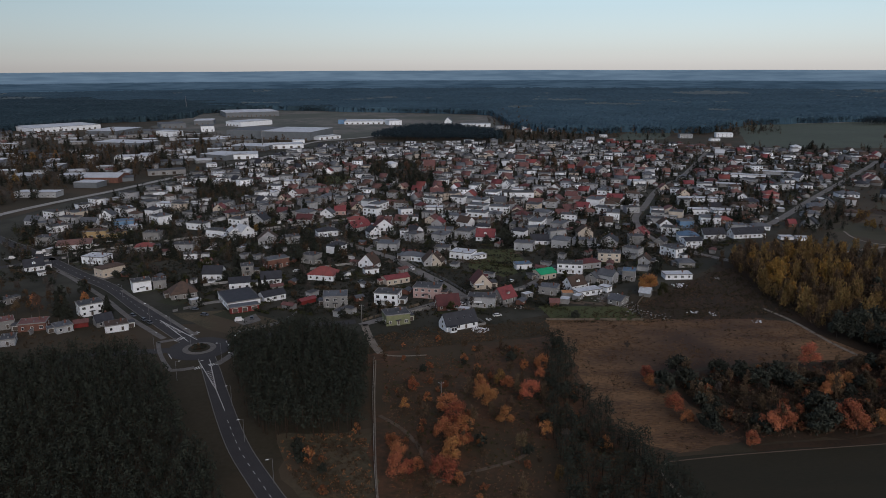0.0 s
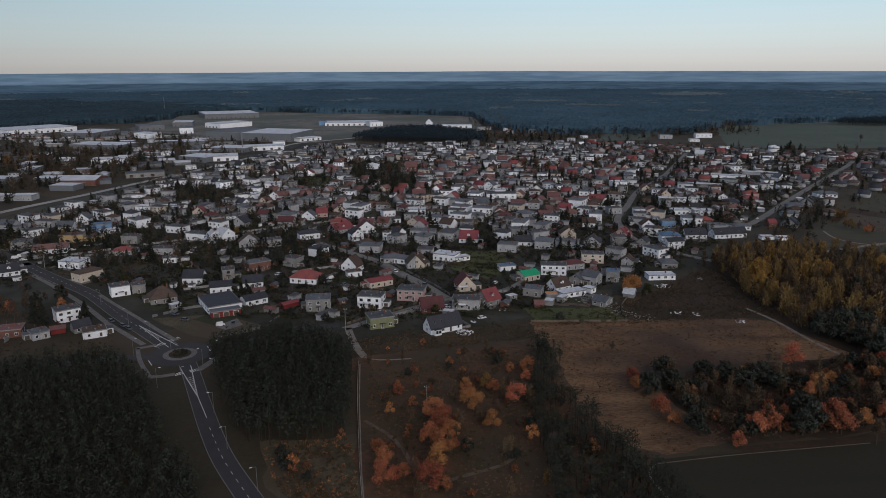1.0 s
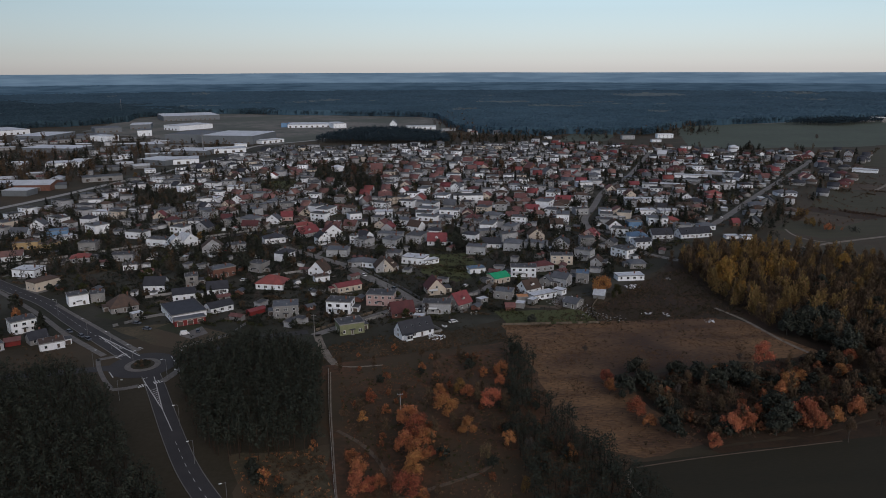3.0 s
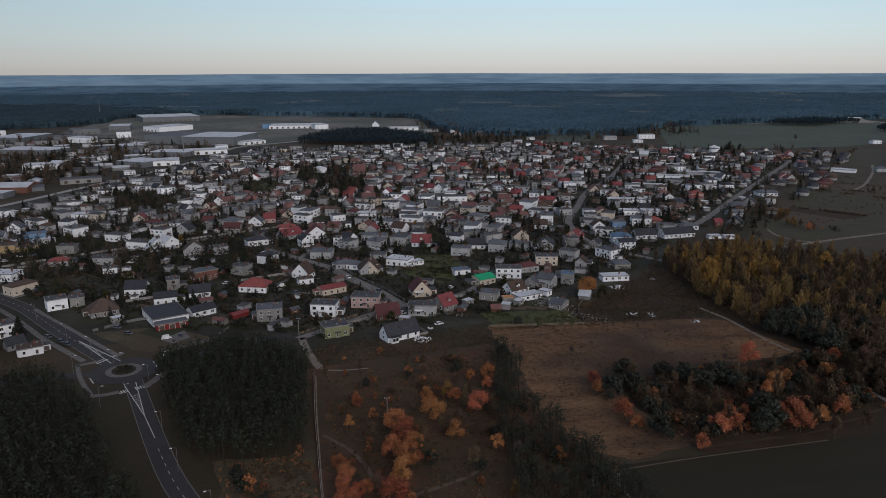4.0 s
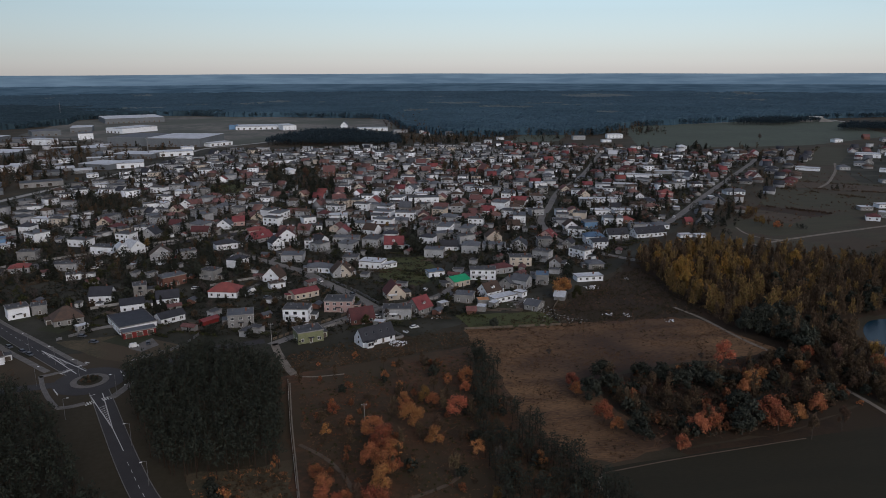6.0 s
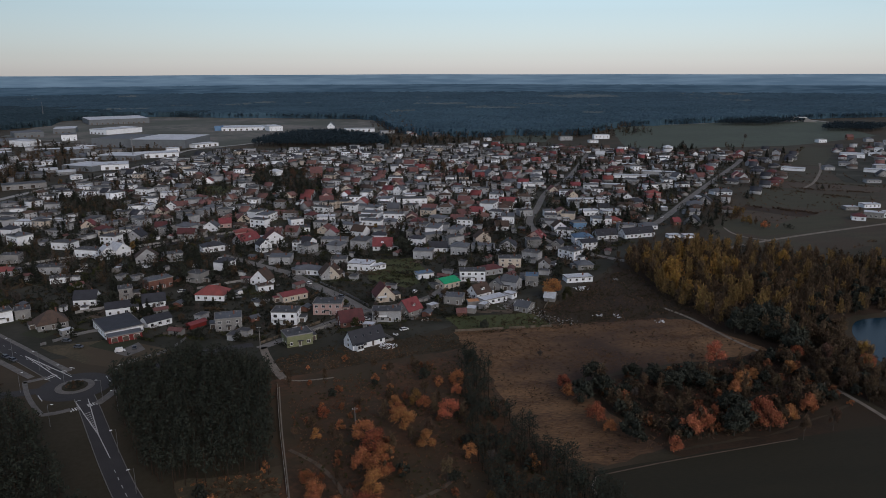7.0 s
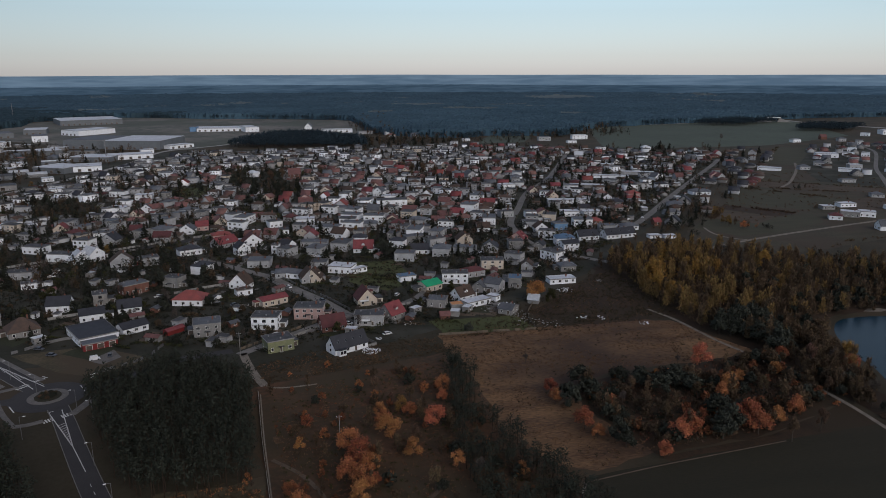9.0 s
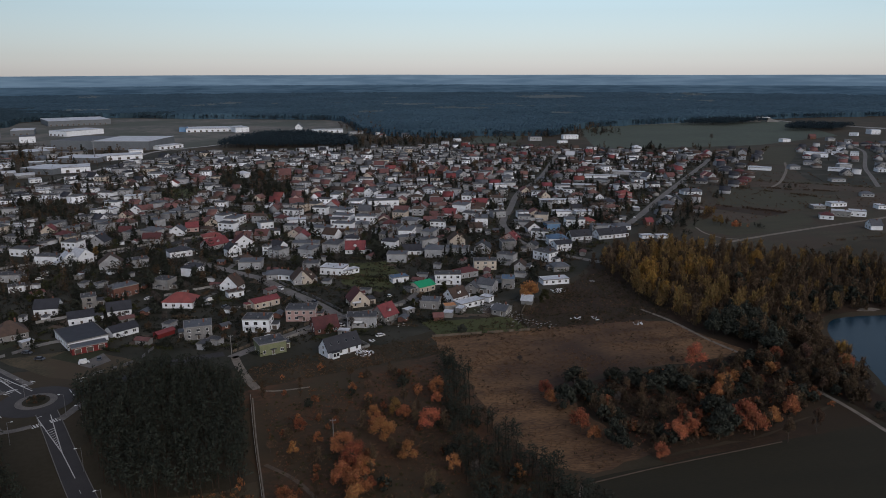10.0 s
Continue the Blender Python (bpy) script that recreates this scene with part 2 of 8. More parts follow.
M = {
    "ground": mat("rough_ground", (0.036, 0.029, 0.0165), 0.95, (0.026, 0.0215, 0.0105), 0.045, 0.6, bump=0.3, third=(0.050, 0.036, 0.0205)),
    "town": mat("garden_ground", (0.0285, 0.0270, 0.0180), 0.95, (0.0170, 0.0185, 0.0105), 0.06, 0.5, bump=0.3, third=(0.046, 0.044, 0.033)),
    "brown": mat("dry_grass", (0.178, 0.102, 0.049), 0.95, (0.064, 0.036, 0.0200), 0.026, 0.40, bump=0.4, streak=(-4, 4.0), third=(0.046, 0.0265, 0.0165)),
    "russet": mat("russet_scrub_ground", (0.082, 0.041, 0.0205), 0.95, (0.039, 0.0265, 0.0140), 0.06, 0.5, bump=0.4, third=(0.045, 0.032, 0.0165)),
    "green": mat("meadow_grass", (0.06309, 0.06806, 0.0238), 0.95, (0.04416, 0.05327, 0.01814), 0.05, 0.7, bump=0.3),
    "field": mat("winter_field", (0.0205, 0.0175, 0.0085), 0.95, (0.0155, 0.0138, 0.0066), 0.02, 0.4, bump=0.3, streak=(20, 6.0), third=(0.0240, 0.0190, 0.0100)),
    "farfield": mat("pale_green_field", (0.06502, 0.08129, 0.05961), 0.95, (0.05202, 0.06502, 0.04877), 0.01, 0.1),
    "bare": mat("bare_works_ground", (0.150, 0.138, 0.120), 0.95, (0.072, 0.076, 0.066), 0.012, 0.06, third=(0.066, 0.074, 0.058)),
    "floor": mat("forest_floor", (0.0374, 0.0306, 0.0187), 0.95, (0.0221, 0.0221, 0.0136), 0.1, 1.0),
    "asphalt": mat("asphalt", (0.0435, 0.0415, 0.0425), 0.9, (0.0315, 0.0305, 0.0315), 0.12, 3.0, bump=0.1),
    "street": mat("street_paving", (0.176, 0.168, 0.1571), 0.9, (0.1102, 0.105, 0.09603), 0.1, 2.0, bump=0.1),
    "rail": mat("pale_carriageway", (0.312, 0.3, 0.282), 0.9, (0.204, 0.198, 0.186), 0.04, 0.8),
    "paver": mat("concrete_pavers", (0.15, 0.14, 0.13), 0.9, (0.095, 0.09, 0.085), 0.3, 4.0),
    "sand": mat("sandy_track", (0.2068, 0.1798, 0.1483), 0.95, (0.1169, 0.1007, 0.08091), 0.3, 2.5, bump=0.3),
    "kerb": mat("kerb_stone", (0.16, 0.155, 0.147), 0.9, None, 0.8, 6.0),
    "mark": mat("road_marking", (0.56, 0.56, 0.54), 0.8, (0.36, 0.36, 0.35), 1.0, 6.0),
    # white cooled towards blue, standing in for haze over the town
    "white": mat("white_render", (0.745, 0.770, 0.805), 0.85, (0.60, 0.617, 0.640), 0.35, 4.0, rand=0.42),
    "cream": mat("cream_render", (0.5054, 0.437, 0.3534), 0.85, (0.3971, 0.342, 0.285), 0.35, 4.0, rand=0.1),
    "pink": mat("pink_render", (0.41, 0.285, 0.262), 0.85, (0.33, 0.225, 0.205), 0.35, 4.0),
    "grey": mat("grey_render", (0.2288, 0.2244, 0.22), 0.88, (0.1584, 0.1566, 0.1514), 0.3, 4.0, rand=0.3),
    # likewise a little blue in place of the town's haze
    "mixed": mat("old_render", (0.352, 0.360, 0.372), 0.88, (0.238, 0.242, 0.250), 0.25, 3.0, rand=0.5, hue=0.02),
    "brick": mat("red_brick", (0.1615, 0.07225, 0.0527), 0.9, (0.102, 0.051, 0.0391), 0.5, 8.0, rand=0.2),
    "yellow": mat("yellow_render", (0.4037, 0.2805, 0.1368), 0.85, (0.3069, 0.221, 0.1173), 0.3, 4.0),
    "olive": mat("olive_render", (0.17, 0.18, 0.10), 0.85, (0.12, 0.13, 0.075), 0.35, 4.0),
    "bluewall": mat("blue_cladding", (0.13, 0.23, 0.36), 0.6, (0.09, 0.17, 0.28), 0.3, 3.0),
    "redwall": mat("red_cladding", (0.1688, 0.01969, 0.018), 0.6, (0.1181, 0.01688, 0.01575), 0.3, 3.0),
    "steel": mat("grey_cladding", (0.125, 0.137, 0.15), 0.6, (0.10, 0.108, 0.118), 0.1, 1.0, rand=0.25),
    "red": mat("red_tiles", (0.235, 0.056, 0.055), 0.7, (0.155, 0.043, 0.043), 0.4, 5.0, rand=0.25, rows=1.6, hue=0.008),
    # rust softened towards pink, the way haze mutes the farther roofs
    "rust": mat("rust_tiles", (0.19, 0.092, 0.080), 0.8, (0.12, 0.064, 0.058), 0.4, 5.0, rand=0.35, rows=1.6, hue=0.012),
    "maroon": mat("maroon_tiles", (0.1063, 0.035, 0.03575), 0.8, (0.06875, 0.0275, 0.02888), 0.4, 5.0, rand=0.2, rows=1.6),
    "brown_t": mat("brown_tiles", (0.085, 0.055, 0.042), 0.85, (0.055, 0.04, 0.033), 0.4, 5.0, rand=0.3, rows=1.6),
    # charcoal, grey sheet and felt carry a touch of haze blue
    "dark": mat("charcoal_tiles", (0.042, 0.04386, 0.0528), 0.7, (0.028, 0.02958, 0.0363), 0.4, 5.0, rand=0.3, rows=1.6),
    "slate": mat("grey_sheet_roof", (0.1045, 0.1114, 0.1252), 0.7, (0.07125, 0.07752, 0.08824), 0.3, 4.0, rand=0.3, rows=1.0),
    "felt": mat("roofing_felt", (0.083, 0.086, 0.093), 0.9, (0.045, 0.047, 0.052), 0.3, 2.5, rand=0.5),
    "pale": mat("pale_sheet_roof", (0.545, 0.575, 0.615), 0.7, (0.40, 0.425, 0.458), 0.08, 0.8, rand=0.3),
    "emerald": mat("emerald_sheet_roof", (0.012, 0.30, 0.135), 0.55, (0.010, 0.24, 0.11), 0.4, 5.0, rows=1.0),
    "blue": mat("blue_sheet_roof", (0.08, 0.14, 0.22), 0.6, (0.06, 0.11, 0.18), 0.4, 5.0, rows=1.0),
    "frame": mat("white_window_frame", (0.6, 0.6, 0.58), 0.6),
    "darkframe": mat("dark_joinery", (0.07, 0.055, 0.045), 0.7, rand=0.4),
    "metal": mat("galvanised_steel", (0.22, 0.22, 0.225), 0.55, metal=0.6),
    "concrete": mat("weathered_concrete", (0.24, 0.235, 0.225), 0.9, (0.16, 0.155, 0.15), 0.5, 5.0, rand=0.25),
    "wood": mat("weathered_wood", (0.12, 0.095, 0.07), 0.9, (0.07, 0.058, 0.045), 0.6, 8.0, rand=0.3),
    "rubber": mat("tyre_rubber", (0.02, 0.02, 0.02), 0.9),
    "paint_w": mat("white_car_paint", (0.7, 0.7, 0.7), 0.3, spec=0.5),
    "paint_d": mat("dark_car_paint", (0.06, 0.065, 0.075), 0.3, spec=0.5, rand=0.6),
    "paint_r": mat("red_car_paint", (0.35, 0.03, 0.03), 0.3, spec=0.5),
    "tarp": mat("orange_tarpaulin", (0.50, 0.25, 0.12), 0.8),
    "bark": mat("grey_brown_bark", (0.060, 0.048, 0.038), 0.95, None, 2.0, 14.0, rand=0.2),
    "pinebark": mat("pine_bark", (0.03375, 0.02025, 0.0135), 0.95, None, 2.0, 14.0),
    "pine": mat("pine_needles", (0.0285, 0.0325, 0.0245), 0.9, (0.0205, 0.0245, 0.0188), 0.12, 0.9, cell=0.15, spec=0.1),
    # needles of the far stands are tinted blue in place of distance haze
    "rimpine": mat("haze_tinted_edge_needles", (0.040, 0.068, 0.088), 0.9, (0.028, 0.050, 0.067), 0.05, 0.4, cell=0.15, spec=0.1),
    "farpine": mat("haze_tinted_pine_needles", (0.026, 0.042, 0.052), 0.9, (0.017, 0.029, 0.038), 0.05, 0.4, cell=0.2, spec=0.1),
    "spruce": mat("spruce_needles", (0.0285, 0.0310, 0.0225), 0.9, (0.0195, 0.0215, 0.0160), 0.3, 2.0, rand=0.3, cell=0.25, spec=0.1),
    "scrubpine": mat("scrub_pine_needles", (0.042, 0.0455, 0.0355), 0.9, (0.029, 0.0320, 0.0255), 0.3, 2.0, rand=0.3, cell=0.22, spec=0.1),
    "orange": mat("orange_leaves", (0.40, 0.150, 0.066), 0.85, (0.23, 0.088, 0.046), 0.5, 2.0, rand=0.35, hue=0.018, cell=0.5, spec=0.15),
    "gold": mat("golden_leaves", (0.1856, 0.1057, 0.036), 0.85, (0.1035, 0.06525, 0.027), 0.4, 2.0, rand=0.3, hue=0.012, cell=0.55, spec=0.15),
    "brownleaf": mat("brown_leaves", (0.112, 0.070, 0.045), 0.9, (0.068, 0.048, 0.033), 0.4, 2.0, rand=0.4, hue=0.025, cell=0.4, spec=0.1),
    "greenleaf": mat("dull_green_leaves", (0.05482, 0.05396, 0.02167), 0.9, (0.03315, 0.03519, 0.0153), 0.4, 2.0, rand=0.35, hue=0.02, cell=0.4, spec=0.1),
    "yellowleaf": mat("yellow_birch_leaves", (0.33, 0.185, 0.048), 0.85, (0.20, 0.115, 0.035), 0.4, 2.0, rand=0.25, cell=0.5, spec=0.15),
    "drygrass": mat("dry_grass_tufts", (0.1513, 0.0902, 0.05434), 0.95, (0.1029, 0.0638, 0.03971), 0.2, 2.0, cell=0.35, spec=0.05),
    "twig": mat("bare_twigs", (0.100, 0.084, 0.074), 0.95, (0.064, 0.054, 0.049), 0.4, 2.0, rand=0.35, cell=0.3, spec=0.1),
    # distance haze is painted into both canopy colours, less into the nearer one
    "canopy": mat("hazed_conifer_canopy", (0.0456, 0.082, 0.110), 0.95, (0.0300, 0.056, 0.077), 0.004, 0.05, spec=0.05),
    "canopy_near": mat("less_hazed_conifer_canopy", (0.029, 0.050, 0.063), 0.95, (0.0195, 0.0355, 0.0460), 0.006, 0.05, spec=0.05),
    "dirt": mat("trodden_earth", (0.105, 0.078, 0.055), 0.95, (0.07, 0.052, 0.038), 0.3, 2.5, bump=0.3),
    # far fields and horizon land: haze mixed into the base colour
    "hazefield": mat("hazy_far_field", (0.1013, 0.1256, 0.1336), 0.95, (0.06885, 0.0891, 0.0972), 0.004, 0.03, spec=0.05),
    "horizon": mat("haze_paled_horizon_land", (0.255, 0.375, 0.455), 1.0, (0.165, 0.262, 0.335), 0.0013, 0.006, spec=0.0),
    "darkscrub": mat("dark_scrub_ground", (0.03677, 0.01983, 0.009302), 0.95, (0.02022, 0.01231, 0.006047), 0.07, 0.6, bump=0.4, third=(0.02574, 0.01709, 0.007904)),
    "drylawn": mat("worn_dry_lawn", (0.088, 0.068, 0.040), 0.95, (0.046, 0.040, 0.022), 0.09, 0.8, bump=0.3, third=(0.060, 0.044, 0.026)),
    "weed": mat("dark_weeds", (0.054, 0.0456, 0.0276), 0.95, (0.0324, 0.0288, 0.0192), 0.3, 2.0, cell=0.4, spec=0.05),
    "pasture": mat("mottled_pasture", (0.056, 0.047, 0.029), 0.95, (0.034, 0.031, 0.0185), 0.035, 0.4, bump=0.3, streak=(-40, 3.0), third=(0.048, 0.034, 0.0215)),
    "strip": mat("sown_strip", (0.050, 0.047, 0.027), 0.95, (0.039, 0.037, 0.0215), 0.03, 0.4, bump=0.2, streak=(-40, 5.0)),
    "fallow": mat("brown_fallow", (0.074, 0.053, 0.035), 0.95, (0.043, 0.033, 0.0225), 0.04, 0.5, bump=0.3, streak=(-40, 5.0)),
    "russetleaf": mat("russet_leaves", (0.25, 0.092, 0.050), 0.9, (0.145, 0.062, 0.037), 0.4, 2.0, rand=0.35, hue=0.02, cell=0.45, spec=0.1),
    "lawn": mat("dull_lawn", (0.036, 0.039, 0.0195), 0.95, (0.0255, 0.0285, 0.0145), 0.08, 0.8, bump=0.3),
    "oliveleaf": mat("olive_birch_leaves", (0.285, 0.172, 0.072), 0.9, (0.165, 0.106, 0.048), 0.3, 2.0, rand=0.4, hue=0.025, cell=0.4, spec=0.1),
    "fadedleaf": mat("faded_birch_leaves", (0.165, 0.108, 0.068), 0.9, (0.098, 0.068, 0.046), 0.3, 2.0, rand=0.4, hue=0.02, cell=0.35, spec=0.1),
    "umberleaf": mat("umber_withered_leaves", (0.096, 0.064, 0.041), 0.9, (0.058, 0.043, 0.030), 0.3, 2.0, rand=0.4, hue=0.02, cell=0.3, spec=0.1),
    # woods of the inner backdrop ring, with the haze painted in
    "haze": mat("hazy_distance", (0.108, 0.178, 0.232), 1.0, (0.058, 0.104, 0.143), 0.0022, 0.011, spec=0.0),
}

# ---- building blocks ----
def link(name, bm, material, parent=None, label="", smooth=False):
    me = bpy.data.meshes.new(name)
    bm.to_mesh(me)
    bm.free()
    for m in (material if isinstance(material, (list, tuple)) else [material]):
        me.materials.append(m)
    if smooth:
        me.polygons.foreach_set("use_smooth", [True] * len(me.polygons))
    ob = new(name, me)
    if parent:
        ob.parent = parent
    if label:
        ob["label"] = label
    return ob


def part(name, bm, material, parent, label=""):
    return link(name, bm, material, parent, label)


def box(bm, x0, x1, y0, y1, z0, z1, mi=0):
    v = [bm.verts.new(p) for p in ((x0, y0, z0), (x1, y0, z0), (x1, y1, z0), (x0, y1, z0), (x0, y0, z1), (x1, y0, z1), (x1, y1, z1), (x0, y1, z1))]
    for f in ((3, 2, 1, 0), (4, 5, 6, 7), (0, 1, 5, 4), (1, 2, 6, 5), (2, 3, 7, 6), (3, 0, 4, 7)):
        bm.faces.new([v[i] for i in f]).material_index = mi
    return v


def prism(bm, pts, z0, z1, mi=0):
    a = [bm.verts.new((x, y, z0)) for x, y in pts]
    b = [bm.verts.new((x, y, z1)) for x, y in pts]
    bm.faces.new(a[::-1]).material_index = mi
    bm.faces.new(b).material_index = mi
    for i in range(len(pts)):
        j = (i + 1) % len(pts)
        bm.faces.new((a[i], a[j], b[j], b[i])).material_index = mi


def tube(bm, p, q, r0, r1, n=6, mi=0):
    p, q = Vector(p), Vector(q)
    t = (q - p).to_track_quat("Z", "Y").to_matrix()
    a, b = ([bm.verts.new(c + t @ Vector((r * math.cos(2 * math.pi * i / n), r * math.sin(2 * math.pi * i / n), 0))) for i in range(n)] for c, r in ((p, r0), (q, r1)))
    for i in range(n):
        j = (i + 1) % n
        bm.faces.new((a[i], a[j], b[j], b[i])).material_index = mi
    bm.faces.new(b).material_index = mi
    bm.faces.new(a[::-1]).material_index = mi


def spline(pts, step=4.0):
    """A smooth line through a few points, as evenly spaced points."""
    P = [Vector((*p, 0)) for p in pts]
    P = [P[0] * 2 - P[1], *P, P[-1] * 2 - P[-2]]
    out = []
    for i in range(1, len(P) - 2):
        n = max(2, int((P[i + 1] - P[i]).length / step))
        for k in range(n):
            t = k / n
            a, b, c, d = P[i - 1], P[i], P[i + 1], P[i + 2]
            out.append(0.5 * (2 * b + (c - a) * t + (2 * a - 5 * b + 4 * c - d) * t * t + (3 * b - a - 3 * c + d) * t ** 3))
    return out + [P[-2]]


def ribbon(bm, line, off0, off1, z0, z1, mi=0):
    """A slab along a line between two offsets to its left side."""
    rows = []
    for i, p in enumerate(line):
        d = (line[min(i + 1, len(line) - 1)] - line[max(i - 1, 0)]).normalized()
        s = Vector((-d.y, d.x, 0))
        rows.append([bm.verts.new(p + s * o + Vector((0, 0, z))) for o, z in ((off0, z0), (off1, z0), (off1, z1), (off0, z1))])
    for a, b in zip(rows, rows[1:]):
        for k in range(4):
            j = (k + 1) % 4
            bm.faces.new((a[k], a[j], b[j], b[k])).material_index = mi
    bm.faces.new(rows[0]).material_index = mi
    bm.faces.new(rows[-1][::-1]).material_index = mi


ROADS = []


def road(name, pts, half, surface, label, kerbs=False, z=0.06):
    line = spline(pts)
    ROADS.append((line, half))
    bm = bmesh.new()
    ribbon(bm, line, -half, half, -0.1, z)
    ob = tagged(link(name, bm, M[surface]), label, "road", kind="structure")
    if kerbs:
        for s in (-1, 1):
            bm = bmesh.new()
            ribbon(bm, line, s * half, s * (half + 0.25), -0.1, z + 0.1)
            tagged(link("kerb", bm, M["kerb"]), "pale concrete kerb along the road", "kerb", kind="structure")
    return ob, line


def patch(name, pts, surface, label, z, rough=3.0, category="field"):
    """Ground cover with a ragged edge."""
    bm = bmesh.new()
    out = []
    n = len(pts)
    for i in range(n):
        a, b = Vector(pts[i]), Vector(pts[(i + 1) % n])
        k = max(2, int((b - a).length / 5))
        for j in range(k):
            p = a.lerp(b, j / k)
            w = noise.noise_vector(Vector((p.x * 0.13, p.y * 0.13, len(name))))
            out.append((p.x + rough * w.x, p.y + rough * w.y))
    f = bm.faces.new([bm.verts.new((x, y, z)) for x, y in out])
    bmesh.ops.triangulate(bm, faces=[f])
    bmesh.ops.recalc_face_normals(bm, faces=bm.faces)
    return tagged(link(name, bm, M[surface]), label, category, kind="structure")


# ---- the land ----
EYE_H, FLAT, RIM = 118.0, 2400.0, 4850.0


def land_z(r):
    """Flat out to FLAT metres, then raised so its rim meets the horizon seen from EYE_H."""
    if r < FLAT:
        return 0.0
    slope = EYE_H / FLAT + (0.0062 - EYE_H / FLAT) * (r - FLAT) / (RIM - FLAT)
    return EYE_H - r * slope


def sheet(radii, a0, a1, na, height, name, material, close=False):
    """A polar sheet round the origin; azimuth is counted clockwise from +y."""
    az = np.radians(np.linspace(a0, a1, na))
    rr = np.asarray(radii)
    A, R = np.meshgrid(az, rr)
    X, Y = R * np.sin(A), R * np.cos(A)
    Z = height(X, Y, R, A)
    co = np.stack([X, Y, Z], -1).reshape(-1, 3)
    i = np.arange(len(rr) - 1)[:, None] * na + np.arange(na - 1)[None, :]
    q = np.stack([i, i + na, i + na + 1, i + 1], -1).reshape(-1, 4)
    me = bpy.data.meshes.new(name)
    me.from_pydata(co.tolist(), [], q.tolist())
    me.materials.append(material)
    return new(name, me)


flat_z = np.vectorize(land_z)
ground = sheet([0.5, 60, 150, 300, 600, 1200, 1800, 2300, 2400, 2600, 2900, 3300], -180, 180, 181, lambda X, Y, R, A: flat_z(R), "ground", M["ground"])
tagged(ground, "dark rough autumn ground under town and scrub", "ground", kind="structure")
# two backdrop rings whose colours carry the haze, paler in the outer one
for r0, r1, cover, words in ((3250, 4130, "haze", "distant woods painted in hazy blue"), (4090, RIM, "horizon", "fields raised on the horizon in pale painted haze")):
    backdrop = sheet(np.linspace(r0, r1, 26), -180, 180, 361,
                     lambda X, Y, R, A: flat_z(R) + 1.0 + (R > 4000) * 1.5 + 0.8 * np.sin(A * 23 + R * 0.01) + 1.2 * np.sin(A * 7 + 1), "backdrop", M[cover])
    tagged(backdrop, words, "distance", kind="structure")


# far woods: edge of the trees by azimuth
EDGE = [(-180, 1500), (-38.5, 1560), (-29.8, 1578), (-27.8, 1707), (-24.6, 1755), (-21, 1772), (-17.5, 1863), (-16.7, 2036), (-11.4, 2131), (-6.7, 2011), (0.2, 1906), (3.7, 1857), (5.0, 1814), (6.4, 1461), (8.6, 1387), (11.2, 1347), (14.2, 1335), (15, 1380), (21, 1390), (23.6, 1613), (28, 1729), (32.2, 1868), (43.5, 2257), (60, 2300), (180, 1500)]
# clearings in the far woods: azimuth, distance, half width in degrees, half depth in metres
CLEARINGS = [(10.2, 2440, 2.0, 55), (14.2, 2190, 2.0, 60), (7.2, 2000, 1.0, 50), (21.9, 1960, 1.0, 45), (21.0, 3050, 2.6, 110), (-12.6, 2330, 1.6, 40)]


def wobble(X, Y, s, seed):
    """Cheap layered waves that stand in for uneven growth."""
    rs = np.random.RandomState(seed)
    out = np.zeros_like(X)
    for k in range(7):
        a, f, p = rs.uniform(0, 6.28), s * 1.7 ** (k * 0.6), rs.uniform(0, 6.28)
        out += np.sin((X * np.cos(a) + Y * np.sin(a)) * f + p + 2.1 * np.sin((X * np.sin(a) - Y * np.cos(a)) * f * 0.63 + p))
    return out / 7


GAPS = {}


def canopy_z(X, Y, R, A):
    edge = np.interp(np.degrees(A), [e[0] for e in EDGE], [e[1] for e in EDGE]) + 25 * wobble(X, Y, 0.012, 3)
    rs = np.random.RandomState(5)
    tree = 12.5 + 3.0 * wobble(X, Y, 0.02, 8) + rs.uniform(-1.7, 1.7, X.shape)
    gap = wobble(X, Y, 0.0038, 11) + 0.45 * wobble(X, Y, 0.016, 12)
    clear = np.zeros(X.shape, dtype=bool)
    for az, r, wide, deep in CLEARINGS:
        clear |= ((np.degrees(A) - az) / wide) ** 2 + ((R - r) / deep) ** 2 < 1 + 0.5 * wobble(X, Y, 0.03, 21)
    GAPS["open"] = clear | ((gap > 0.62) & (R > edge + 400))
    # "young" only marks the farther canopy, which gets more painted haze blue
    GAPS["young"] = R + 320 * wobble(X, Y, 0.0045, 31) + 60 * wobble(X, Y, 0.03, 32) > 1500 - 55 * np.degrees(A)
    # clearings lie near treetop height so that the camera sees them
    tree = np.where(GAPS["open"], 9.5, tree)
    return flat_z(R) + np.where(R < edge, -2.0, tree)


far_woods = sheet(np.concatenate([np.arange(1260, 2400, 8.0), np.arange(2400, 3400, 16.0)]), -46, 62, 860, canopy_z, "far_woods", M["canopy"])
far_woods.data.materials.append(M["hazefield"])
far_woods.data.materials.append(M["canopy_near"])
# 1: hazed field, 0: canopy in haze blue, 2: darker canopy with less haze
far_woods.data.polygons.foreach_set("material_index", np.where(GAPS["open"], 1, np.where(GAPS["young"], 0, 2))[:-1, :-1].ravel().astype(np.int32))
tagged(far_woods, "conifer forest in haze-tinted blue-green, stretching to the horizon", "forest", kind="stuff")

